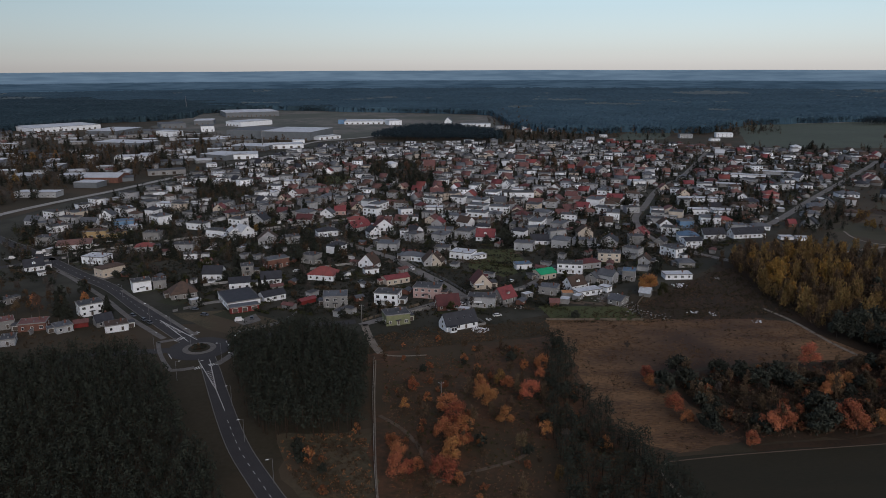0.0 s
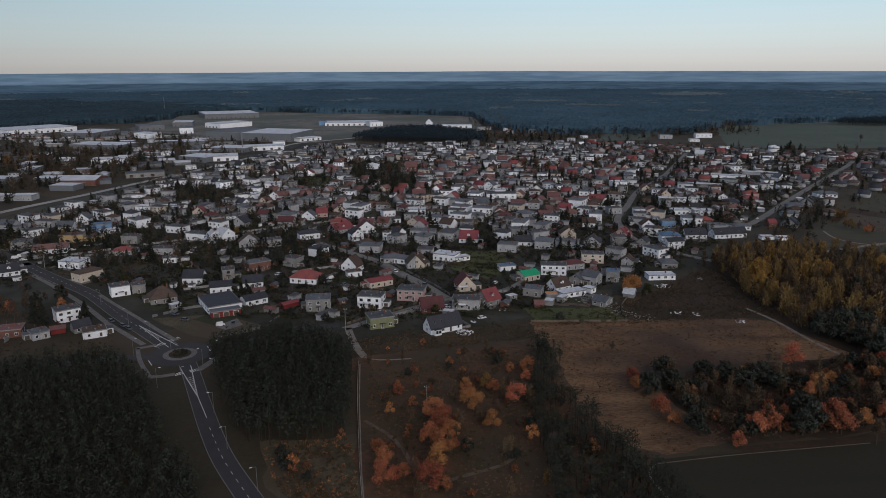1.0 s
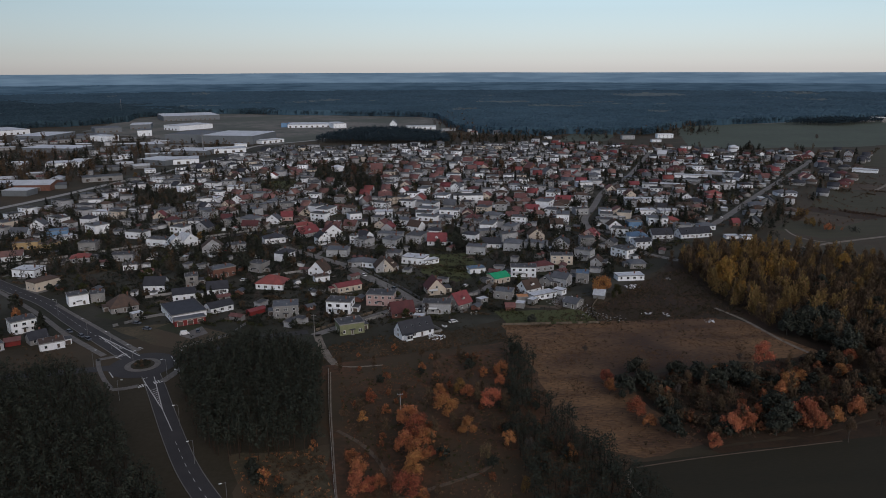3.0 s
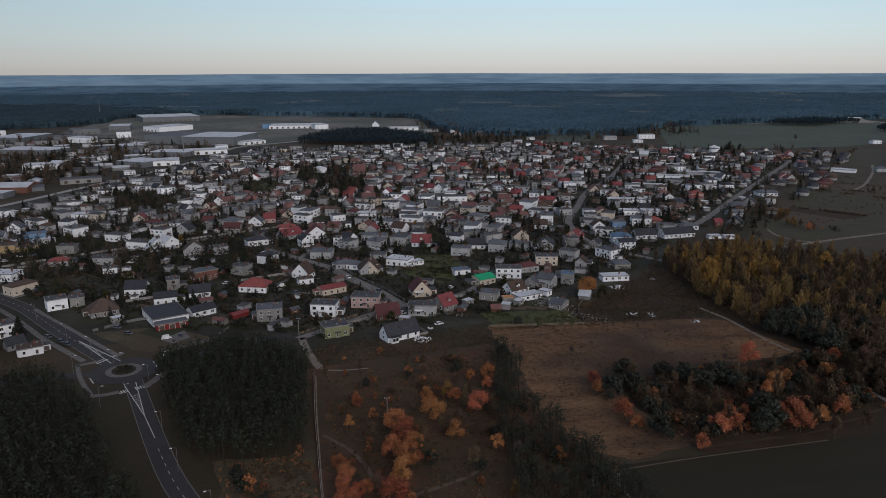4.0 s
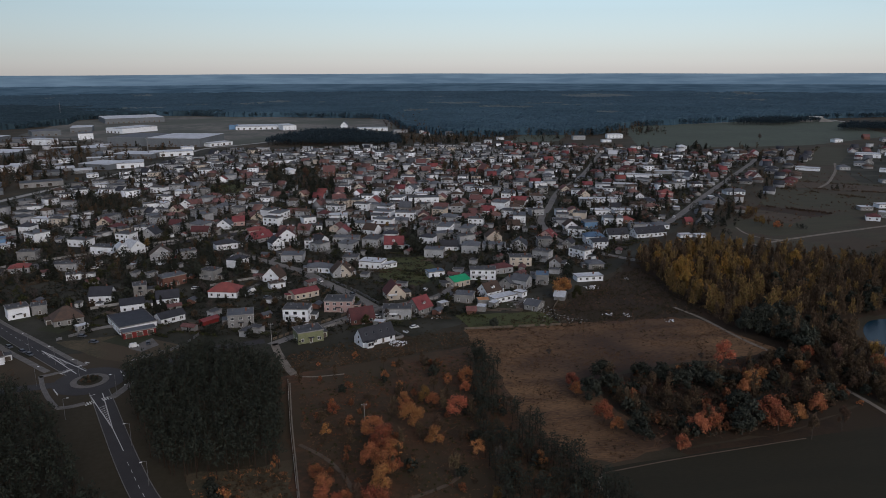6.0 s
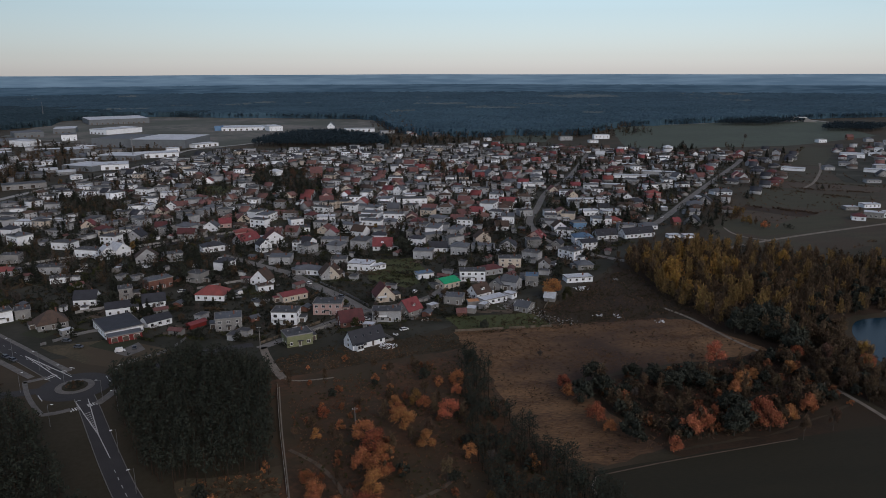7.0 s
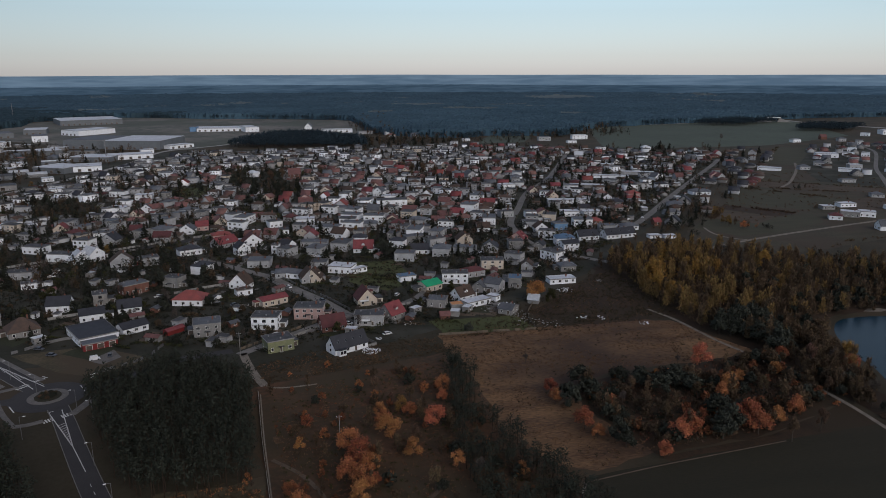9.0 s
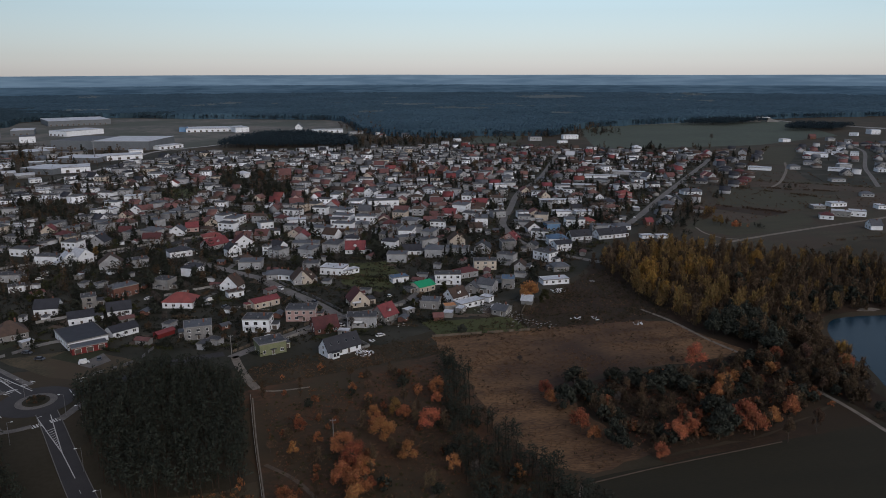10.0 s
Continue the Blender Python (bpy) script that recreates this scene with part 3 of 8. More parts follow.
patch("ground_town", [(-330, 400), (-340, 560), (-250, 1000), (-180, 1180), (120, 1200), (300, 1190), (470, 1060), (640, 1010), (440, 715), (245, 500), (150, 395), (75, 345), (-10, 305), (-60, 330), (-150, 330), (-230, 380)], "town", "dark trodden garden ground of the town", 0.02, category="ground")
patch("field_plough", [(60, 330), (122, 332), (162, 334), (178, 322), (191, 284), (160, 277), (118, 276), (97, 264), (98, 240), (112, 216), (84, 207), (72, 214), (64, 240), (64, 300)], "brown", "dry brown uncut grass field", 0.04)
patch("field_scrub", [(-22, 292), (60, 310), (66, 250), (80, 212), (72, 178), (45, 150), (-20, 150), (-12, 200)], "russet", "russet brown scrub ground under autumn trees", 0.03)
patch("field_verge", [(-46, 222), (-15, 226), (-9, 180), (-20, 168), (-40, 200)], "drylawn", "brown grass clearing below the pines", 0.035)
patch("field_scrub_east", [(97, 266), (190, 281), (190, 232), (150, 217), (106, 212), (99, 238)], "darkscrub", "dark russet scrub with thickets", 0.05)
patch("field_winter", [(78.6, 205), (110, 208), (152, 212), (192, 215), (240, 200), (200, 120), (90, 120), (72, 186)], "field", "smooth dark green winter crop field", 0.05, 1.0)
patch("ground_grove", [(176, 425), (212, 452), (256, 454), (258, 426), (314, 396), (440, 380), (440, 320), (330, 316), (255, 316), (216, 262), (224, 222), (250, 206), (230, 190), (196, 206), (193, 250), (190, 282), (180, 312), (178, 345)], "darkscrub", "dark leaf-strewn ground under the grove", 0.048, 3.0, "ground")
patch("field_scrub_south", [(106, 211), (150, 216), (190, 231), (193, 213), (152, 209.5), (110, 206)], "darkscrub", "dark grassy verge below the thickets", 0.046, 0.6)
patch("bank_sand", [(276, 318), (281, 321.5), (287, 320.5), (290, 317), (284, 316)], "sand", "small pale sandy beach on the lake", 0.09, 1.0, "beach")
patch("field_waste", [(112, 352), (150, 390), (182, 424), (186, 345), (177, 331), (112, 331)], "darkscrub", "dark weedy waste ground by the houses", 0.045, 2.0)
patch("meadow", [(60, 352), (104, 350), (108, 330), (64, 331)], "green", "mown green garden lawn by the houses", 0.06, 1.0)
patch("meadow", [(27, 470), (62, 470), (66, 420), (48, 405), (30, 425)], "green", "overgrown green plot between houses", 0.06, 2.0)
patch("meadow", [(-122, 346), (-90, 352), (-62, 330), (-82, 316), (-96, 322)], "drylawn", "worn grass plot beside the roundabout", 0.06, 1.0)
patch("ground_forecourt", [(-90.5, 340.5), (-81, 346), (-75.5, 335), (-81.5, 328), (-87, 332)], "paver", "pale concrete forecourt before the red garage", 0.075, 0.3, "forecourt")
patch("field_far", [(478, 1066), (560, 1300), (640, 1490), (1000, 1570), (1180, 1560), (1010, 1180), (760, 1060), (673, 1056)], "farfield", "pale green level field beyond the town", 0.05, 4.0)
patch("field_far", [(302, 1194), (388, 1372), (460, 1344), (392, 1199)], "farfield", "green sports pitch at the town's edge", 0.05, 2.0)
patch("ground_works", [(-330, 1290), (-560, 1500), (-590, 1900), (-430, 2070), (-230, 1990), (10, 1895), (120, 1845), (165, 1800), (150, 1450), (130, 1320), (-60, 1330), (-146, 1200), (-210, 1230)], "bare", "bare sandy ground of the industrial estate", 0.03, 6.0, "ground")


patch("field_pasture", [(262, 470), (330, 560), (400, 640), (470, 735), (592, 855), (660, 770), (740, 690), (610, 560), (480, 470), (330, 430)], "pasture", "mottled olive brown pasture with weeds", 0.03, 3.0)
patch("field_strip", [(450, 684), (508, 600), (454, 553), (380, 601)], "strip", "dull green sown strip field", 0.046, 1.0)
patch("field_strip", [(379, 599), (417, 551), (391, 541), (364, 586)], "darkscrub", "dark ploughed strip below the sown field", 0.050, 1.0)
patch("field_strip", [(363, 583), (389, 540), (358, 520), (332, 550)], "fallow", "brown fallow strip with weeds", 0.042, 1.5)
patch("field_strip", [(330, 546), (372, 536), (427, 546), (413, 514), (342, 487), (318, 483), (300, 518)], "strip", "olive grass between the field tracks", 0.038, 3.0)
patch("field_strip", [(480, 737), (590, 648), (566, 622), (456, 692)], "fallow", "brown fallow strip field", 0.050, 1.0)
patch("field_strip", [(592, 855), (752, 1036), (795, 1008), (632, 828)], "strip", "olive green strip field beside the lane", 0.042, 1.0)
patch("field_strip", [(500, 745), (590, 845), (628, 822), (545, 722)], "pasture", "rough brown strip field", 0.046, 1.0)
patch("field_strip", [(512, 594), (570, 618), (640, 600), (560, 545), (470, 548)], "fallow", "brown building ground by the new houses", 0.034, 2.0)
patch("ground_hamlet", [(640, 845), (800, 1012), (930, 1062), (1042, 962), (800, 730), (690, 700), (600, 655), (560, 700)], "town", "dark garden ground of the hamlet", 0.035, 3.0, "ground")
patch("meadow", [(-109, 738), (-73, 749), (-78, 806), (-117, 812)], "green", "dull green park lawn in the town", 0.06, 2.0)

# lake, sunk a little into its banks
patch("water", [(210, 238), (219, 256), (222, 270), (228, 287), (238, 302), (250, 314), (270, 317), (290, 316), (330, 310), (420, 284), (420, 130), (290, 168), (226, 200), (210, 218)], "ground", "dark weedy lake bank", 0.05, 1.0, "bank")
bm = bmesh.new()
LAKE = [(218, 239), (225, 254), (228, 268), (234, 284), (242, 298), (254, 309), (268, 311), (285, 309), (330, 303), (410, 278), (410, 140), (290, 175), (232, 205), (218, 222)]
bm.faces.new([bm.verts.new((p.x, p.y, 0.08)) for p in spline(LAKE + LAKE[:1], 3)[:-1]])
bmesh.ops.triangulate(bm, faces=bm.faces[:])
tagged(link("water", bm, WATER), "still dark blue lake reflecting the sky", "lake", kind="structure")

# ---- roads ----
road("road_south", [(-88, 289), (-82, 275), (-75, 258), (-64.5, 233), (-55, 212.5), (-43.8, 193), (-37, 182), (-22, 160), (0, 132)], 3.3, "asphalt", "two-lane asphalt road bending past the pines", True)
road("road_main", [(-102, 309), (-139.5, 353), (-168, 388), (-195, 413.5), (-219, 436.5), (-250, 467), (-300, 512), (-352, 560)], 3.8, "asphalt", "wide two-lane asphalt street into town", True)
road("road_west", [(-105, 298), (-120, 296), (-150, 292)], 2.8, "asphalt", "short asphalt side road", False)
road("road_east", [(-83, 303), (-70, 312), (-52, 326), (-30, 332)], 2.8, "asphalt", "asphalt street behind the pines", False)
road("road_cross", [(-330, 372), (-286, 405), (-256, 435), (-224, 462), (-174, 496), (-104, 539), (-40, 575), (40, 610)], 3.2, "asphalt", "asphalt cross street")
road("street_front", [(-27, 327), (-6, 345.5), (17, 364.7), (32, 372), (55, 383), (71, 403)], 2.4, "street", "grey paved residential street")
road("street_back", [(22, 371), (12, 394), (-1.4, 419), (-15, 446), (-28, 462), (-60, 500)], 3.0, "street", "grey paved residential street")
road("street_bend", [(196, 432), (169, 469), (161.6, 502), (164, 540), (171, 572), (192, 619), (231, 707), (288, 800), (393, 1013)], 2.8, "street", "winding grey residential street")
road("street_east", [(239, 513), (287.5, 567), (371, 669), (512, 836), (572, 910)], 3.0, "street", "straight grey street between houses")
road("road_trunk", [(-400, 480), (-352, 574), (-350, 601), (-331, 658), (-306, 718), (-278, 799), (-235, 920), (-202, 1042), (-180, 1184), (-100, 1266), (-55, 1351)], 4.2, "rail", "pale concrete trunk road along the works")
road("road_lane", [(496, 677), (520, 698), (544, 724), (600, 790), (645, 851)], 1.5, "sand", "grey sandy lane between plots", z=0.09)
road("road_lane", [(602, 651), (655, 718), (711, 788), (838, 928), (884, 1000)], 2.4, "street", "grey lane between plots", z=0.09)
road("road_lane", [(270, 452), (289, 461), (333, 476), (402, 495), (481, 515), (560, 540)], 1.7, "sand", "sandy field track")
road("road_lane", [(308.5, 516), (304, 497), (307, 480), (321, 469)], 0.8, "sand", "narrow sandy field path")
road("road_far", [(700, 1500), (743, 1513), (832, 1526), (960, 1570), (1010, 1600)], 3.0, "rail", "pale distant road along the field's far edge")
road("road_far", [(1167, 1440), (1200, 1372), (1234, 1305), (1300, 1180)], 5.0, "rail", "pale distant carriageway beyond the field")
road("road_far", [(1187, 1638), (1172, 1476), (1222, 1292), (1300, 1100)], 6.0, "rail", "distant pale motorway")
road("track_east", [(172, 345), (177.5, 327), (181, 299), (185.5, 279), (189, 255), (191, 230), (190, 205)], 0.9, "sand", "sandy field track beside the grove")
road("track_lane", [(-25.5, 328), (-23, 316), (-19, 301), (-15.5, 292)], 1.7, "sand", "pale sandy lane at the scrub's edge")

# ---- roundabout ----
RX, RY = -94.3, 299.7


def ring(bm, r0, r1, z0, z1, n=48, mi=0):
    for i in range(n):
        a, b = 2 * math.pi * i / n, 2 * math.pi * (i + 1) / n
        prism(bm, [(r0 * math.cos(a), r0 * math.sin(a)), (r1 * math.cos(a), r1 * math.sin(a)), (r1 * math.cos(b), r1 * math.sin(b)), (r0 * math.cos(b), r0 * math.sin(b))], z0, z1, mi)


def disc(bm, r, z0, z1, n=48, mi=0):
    prism(bm, [(r * math.cos(2 * math.pi * i / n), r * math.sin(2 * math.pi * i / n)) for i in range(n)], z0, z1, mi)


bm = bmesh.new(); disc(bm, 13.2, -0.1, 0.075)
o = tagged(link("road_roundabout", bm, M["asphalt"]), "asphalt ring of the roundabout", "road", kind="structure"); o.location = (RX, RY, 0)
bm = bmesh.new(); ring(bm, 4.6, 7.0, -0.1, 0.16)
o = tagged(link("pavement_apron", bm, M["paver"]), "pale paved apron round the roundabout island", "pavement", kind="structure"); o.location = (RX, RY, 0)
bm = bmesh.new(); disc(bm, 4.6, -0.1, 0.35)
o = tagged(link("ground_island", bm, M["floor"]), "planted dark earth island", "ground", kind="structure"); o.location = (RX, RY, 0)

# ---- houses ----
FOOT = []
WALLS = {"white": "white rendered", "cream": "cream rendered", "pink": "pink rendered", "grey": "grey rendered", "mixed": "old pale rendered", "brick": "red brick", "yellow": "yellow rendered", "olive": "olive green rendered", "bluewall": "blue clad", "redwall": "red clad", "steel": "grey metal-clad", "concrete": "bare concrete"}
ROOFS = {"red": "bright red tiled", "rust": "rusty red tiled", "maroon": "maroon tiled", "brown_t": "brown tiled", "dark": "charcoal tiled", "slate": "grey sheet", "felt": "grey felted", "pale": "pale sheet-metal", "emerald": "emerald green sheet", "blue": "blue sheet", "tarp": "orange tarpaulin"}
FORMS = {"g": "pitched", "f": "gabled", "h": "hipped", "l": "flat"}
SHARED = {}


def shared(key, build, mats):
    """One mesh for all alike pieces."""
    if key not in SHARED:
        bm = bmesh.new()
        build(bm)
        me = bpy.data.meshes.new(key[0])
        bm.to_mesh(me)
        bm.free()
        for m in mats:
            me.materials.append(m)
        SHARED[key] = me
    return SHARED[key]


def piece(key, build, mats, parent, m):
    ob = new(key[0], shared(key, build, mats))
    ob.parent = parent
    ob.matrix_local = m
    return ob


def hollow(bm, xs, zs, holes, y0, y1, lip=0.0):
    """A plate in x and z, its front at y0 and its holes set back to y1: one connected shell. holes: cells (i, j)."""
    V = {}

    def v(i, j, back):
        k = (i, j, back)
        if k not in V:
            V[k] = bm.verts.new((xs[i], (y1 if back else y0) - (lip if j == 0 and not back else 0), zs[j]))
        return V[k]

    nx, nz = len(xs) - 1, len(zs) - 1
    for i in range(nx):
        for j in range(nz):
            back = (i, j) in holes
            bm.faces.new((v(i, j, back), v(i + 1, j, back), v(i + 1, j + 1, back), v(i, j + 1, back))).material_index = 1 if back else 0
            if back:
                c = [(i, j), (i + 1, j), (i + 1, j + 1), (i, j + 1)]
                for p, q in zip(c, c[1:] + c[:1]):
                    bm.faces.new((v(*p, False), v(*q, False), v(*q, True), v(*p, True)))
    W = {}

    def w(i, j):
        if (i, j) not in W:
            W[i, j] = bm.verts.new((xs[i], 0.02, zs[j]))
        return W[i, j]

    rim = [(i, 0) for i in range(nx)] + [(nx, j) for j in range(nz)] + [(i, nz) for i in range(nx, 0, -1)] + [(0, j) for j in range(nz, 0, -1)]
    for p, q in zip(rim, rim[1:] + rim[:1]):
        bm.faces.new((v(*p, False), w(*p), w(*q), v(*q, False)))


def window_shape(w, h):
    def build(bm):
        e = 0.12
        if w > 1.4:
            hollow(bm, [-w / 2, -w / 2 + e, -0.05, 0.05, w / 2 - e, w / 2], [0, e, h - e, h], {(1, 1), (3, 1)}, -0.09, -0.02, 0.1)
        else:
            hollow(bm, [-w / 2, -w / 2 + e, w / 2 - e, w / 2], [0, e, h - e, h], {(1, 1)}, -0.09, -0.02, 0.1)
    return build


def window(parent, x, y, z, turn, w=1.5, h=1.4, dark=False):
    return piece(("window", w, h, dark), window_shape(w, h), [M["darkframe" if dark else "frame"], GLASS], parent, pose(x, y, z, 0, 0, turn))


def door_shape(bm):
    hollow(bm, [-0.62, -0.5, 0.5, 0.62], [0.0, 0.04, 2.05, 2.15], {(1, 1)}, -0.1, -0.04)


def step_shape(bm):
    box(bm, -0.8, 0.8, -0.9, 0.0, -0.1, 0.14)


def gate_shape(bm):
    hollow(bm, [-1.5, -1.35, 1.35, 1.5], [0.0, 0.05, 2.3, 2.45], {(1, 1)}, -0.1, -0.04)


def turned(bm, rings):
    """A square shaft drawn through rings of (half width, half depth, z)."""
    last = None
    for a, b, z in rings:
        cur = [bm.verts.new(p) for p in ((-a, -b, z), (a, -b, z), (a, b, z), (-a, b, z))]
        if last:
            for i in range(4):
                bm.faces.new((last[i], last[(i + 1) % 4], cur[(i + 1) % 4], cur[i]))
        else:
            bm.faces.new(cur[::-1])
        last = cur
    bm.faces.new(last)


def chimney_shape(bm):
    turned(bm, [(0.35, 0.3, -1.4), (0.35, 0.3, 0.85), (0.45, 0.4, 0.87), (0.45, 0.4, 1.02), (0.25, 0.2, 1.05), (0.2, 0.15, 1.35)])


def skylight_shape(bm):
    turned(bm, [(0.45, 0.6, -0.05), (0.45, 0.6, 0.08), (0.38, 0.52, 0.1)])
    bm.faces.ensure_lookup_table()
    bm.faces[-1].material_index = 1


def gable_section(d, h, rise):
    return [(-d / 2, 0), (d / 2, 0), (d / 2, h), (0, h + rise), (-d / 2, h)]


def extrude_x(bm, sec, x0, x1, swap, mi=0):
    """A closed section in (y, z) drawn along x, or along y where swap is set."""
    put = (lambda a, y, z: (-y, a, z)) if swap else (lambda a, y, z: (a, y, z))
    a = [bm.verts.new(put(x0, y, z)) for y, z in sec]
    b = [bm.verts.new(put(x1, y, z)) for y, z in sec]
    bm.faces.new(a).material_index = mi
    bm.faces.new(b[::-1]).material_index = mi
    for i in range(len(sec)):
        j = (i + 1) % len(sec)
        bm.faces.new((a[j], a[i], b[i], b[j])).material_index = mi


def build_house(w, d, h, roof, wall, top, level=2, sky=0, balcony=False, pitch=None, doors=1, kind="house", glass=True, dark=False, gates=0, bay=False):
    """level 2: windows on three sides, door, chimneys; 1: front windows and chimney; 0: a few front windows."""
    bm = bmesh.new()
    swap = roof == "f"
    W, D = (d, w) if swap else (w, d)
    rise = D / 2 * (pitch if pitch is not None else 0.75)
    if roof in "gf":
        extrude_x(bm, gable_section(D, h, rise), -W / 2, W / 2, swap)
    else:
        turned(bm, [(w / 2 + 0.06, d / 2 + 0.06, -0.1), (w / 2 + 0.06, d / 2 + 0.06, 0.42), (w / 2, d / 2, 0.45), (w / 2, d / 2, h)])
    bmesh.ops.recalc_face_normals(bm, faces=bm.faces)
    label = f"{WALLS.get(wall, wall)} {kind.replace('_', ' ')} with {ROOFS.get(top, top)} {FORMS[roof]} roof"
    if kind == "hall":
        label = f"{WALLS.get(wall, wall)} industrial hall with {ROOFS.get(top, top)} flat roof"
    body = tagged(link(kind, bm, M[wall]), label, "building" if kind != "house" else "house")
    bm = bmesh.new()
    ov, th = 0.5, 0.22
    if roof in "gf":
        k = rise / (D / 2)
        lo = h - ov * k
        extrude_x(bm, [(-D / 2 - ov, lo), (0, h + rise + 0.02), (D / 2 + ov, lo), (D / 2 + ov, lo + th), (0, h + rise + th + 0.05), (-D / 2 - ov, lo + th)][::-1], -W / 2 - 0.4, W / 2 + 0.4, swap)
        peak = h + rise
    elif roof == "h":
        rise = min(w, d) / 2 * (pitch if pitch is not None else 0.5)
        a, b = w / 2 + ov, d / 2 + ov
        rx, ry = max(0.05, a - b), max(0.05, b - a)
        base = [bm.verts.new(p) for p in ((-a, -b, h), (a, -b, h), (a, b, h), (-a, b, h))]
        rim = [bm.verts.new(p) for p in ((-a, -b, h + th), (a, -b, h + th), (a, b, h + th), (-a, b, h + th))]
        t = [bm.verts.new(p) for p in ((-rx, -ry, h + rise), (rx, -ry, h + rise), (rx, ry, h + rise), (-rx, ry, h + rise))]
        bm.faces.new(base[::-1]); bm.faces.new(t)
        for i in range(4):
            j = (i + 1) % 4
            bm.faces.new((base[i], base[j], rim[j], rim[i])); bm.faces.new((rim[i], rim[j], t[j], t[i]))
        peak = h + rise
    else:
        o = 0.3
        turned(bm, [(w / 2 + o, d / 2 + o, h), (w / 2 + o, d / 2 + o, h + 0.45), (w / 2 + o - 0.25, d / 2 + o - 0.25, h + 0.45), (w / 2 + o - 0.25, d / 2 + o - 0.25, h + 0.22)])
        bm.faces.ensure_lookup_table()
        for f in bm.faces[:9]:
            f.material_index = 1
        peak = h + 0.3
    bmesh.ops.recalc_face_normals(bm, faces=bm.faces)
    part("roof", bm, [M[top], M["concrete"]] if roof == "l" else M[top], body)
    if glass:
        floors = max(1, int(h / 2.75))
        cols = max(1, int(w / 3.4))
        if level < 2:
            cols = min(cols, 4 if level else 3)
            floors = min(floors, 2)
        for f in range(floors):
            for c in range(cols):
                x = -w / 2 + w * (c + 0.5) / cols
                if level == 2 and doors and f == 0 and c == cols // 2:
                    piece(("door",), door_shape, [M["frame"], M["darkframe"]], body, pose(x, -d / 2, 0.14))
                    piece(("step",), step_shape, [M["concrete"]], body, pose(x, -d / 2, 0))
                    continue
                window(body, x, -d / 2, 0.95 + 2.75 * f, 0, 1.7 if (c + f) % 3 else 1.2, 1.4, dark)
            if level == 2:
                sc = max(1, int(d / 4.2))
                for c in range(sc):
                    y = -d / 2 + d * (c + 0.5) / sc
                    window(body, w / 2, y, 0.95 + 2.75 * f, 90, 1.2, 1.4, dark)
                    window(body, -w / 2, y, 0.95 + 2.75 * f, -90, 1.2, 1.4, dark)
        if roof == "f" and rise > 1.8:
            window(body, 0, -d / 2, h + 0.3, 0, 1.2, 1.3, dark)
        if roof == "g" and rise > 2.2 and level == 2:
            window(body, w / 2, 0, h + 0.3, 90, 1.2, 1.3, dark)
            window(body, -w / 2, 0, h + 0.3, -90, 1.2, 1.3, dark)
    if level and kind == "house":
        off = (0.22 * w, 0.12 * d)
        piece(("chimney", wall == "brick"), chimney_shape, [M["brick"], M["concrete"]], body, pose(off[0] if roof != "f" else 0.1 * w, off[1], peak - 0.2 * (roof in "gfh") * (peak - h) + 0.2))
    if level == 2 and kind == "house":
        odd = (int(w * 7.3) + int(d * 3.1) + int(h * 5.7)) % 6
        side = 1 if odd % 2 else -1
        if odd < 4 and not sky:
            aw, ad, ah = 2.6 + 0.5 * odd, d * (0.45 + 0.07 * odd), 2.5
            ax = side * (w / 2 + aw / 2)
            bm = bmesh.new(); box(bm, -aw / 2, aw / 2, -ad / 2, ad / 2, -0.1, ah)
            annex = part("annex", bm, M["grey" if odd == 2 else wall], body)
            annex.location = (ax, d / 2 - ad / 2 - 0.4, 0)
            bm = bmesh.new(); turned(bm, [(aw / 2 + 0.2, ad / 2 + 0.2, ah), (aw / 2 + 0.2, ad / 2 + 0.2, ah + 0.2), (aw / 2, ad / 2, ah + 0.26)])
            part("roof", bm, M["felt" if odd else top], annex)
            piece(("gate",), gate_shape, [M["frame"], M["darkframe"]], annex, pose(0, -ad / 2, 0, 0, 0, 0) @ Matrix.Diagonal((0.75, 1, 0.85, 1)))
        if roof == "l":
            for vx, vy in ((-0.3, 0.2), (0.05, -0.25), (0.33, 0.3)):
                piece(("vent",), lambda b: turned(b, [(0.25, 0.25, 0), (0.25, 0.25, 0.5), (0.34, 0.34, 0.52), (0.3, 0.3, 0.66)]), [M["metal"]], body, pose(vx * w, vy * d, h + 0.2))
            piece(("aerial",), lambda b: (tube(b, (0, 0, 0), (0, 0, 2.6), 0.04, 0.03, 5)), [M["metal"]], body, pose(-0.1 * w, 0.3 * d, h + 0.2))
        else:
            piece(("dish",), lambda b: turned(b, [(0.1, 0.06, 0), (0.45, 0.1, 0.3), (0.45, 0.1, 0.5), (0.15, 0.06, 0.75)]), [M["frame"]], body, pose(-w / 2 - 0.15, -d * 0.3, h * 0.8, 0, 0, 70))
        if h > 4.8:
            bm = bmesh.new(); box(bm, -1.3, 1.3, -1.2, 0, 2.55, 2.7)
            part("canopy", bm, M["felt"], body).location = (0, -d / 2, 0)
    if kind == "hall" and w > 30:
        for i in range(int(w / 11)):
            piece(("dock",), gate_shape, [M["concrete"], M["darkframe"]], body, pose(-w / 2 + 11 * (i + 0.5), -d / 2, 0) @ Matrix.Diagonal((1.3, 1, 1.5, 1)))
    for i in range(gates):
        piece(("gate",), gate_shape, [M["frame"], M["white"]], body, pose(-w / 2 + w * (i + 0.5) / gates, -d / 2, 0) @ Matrix.Diagonal((0.9, 1, 1.05, 1)))
    for i in range(sky):
        a = math.atan2(rise, D / 2)
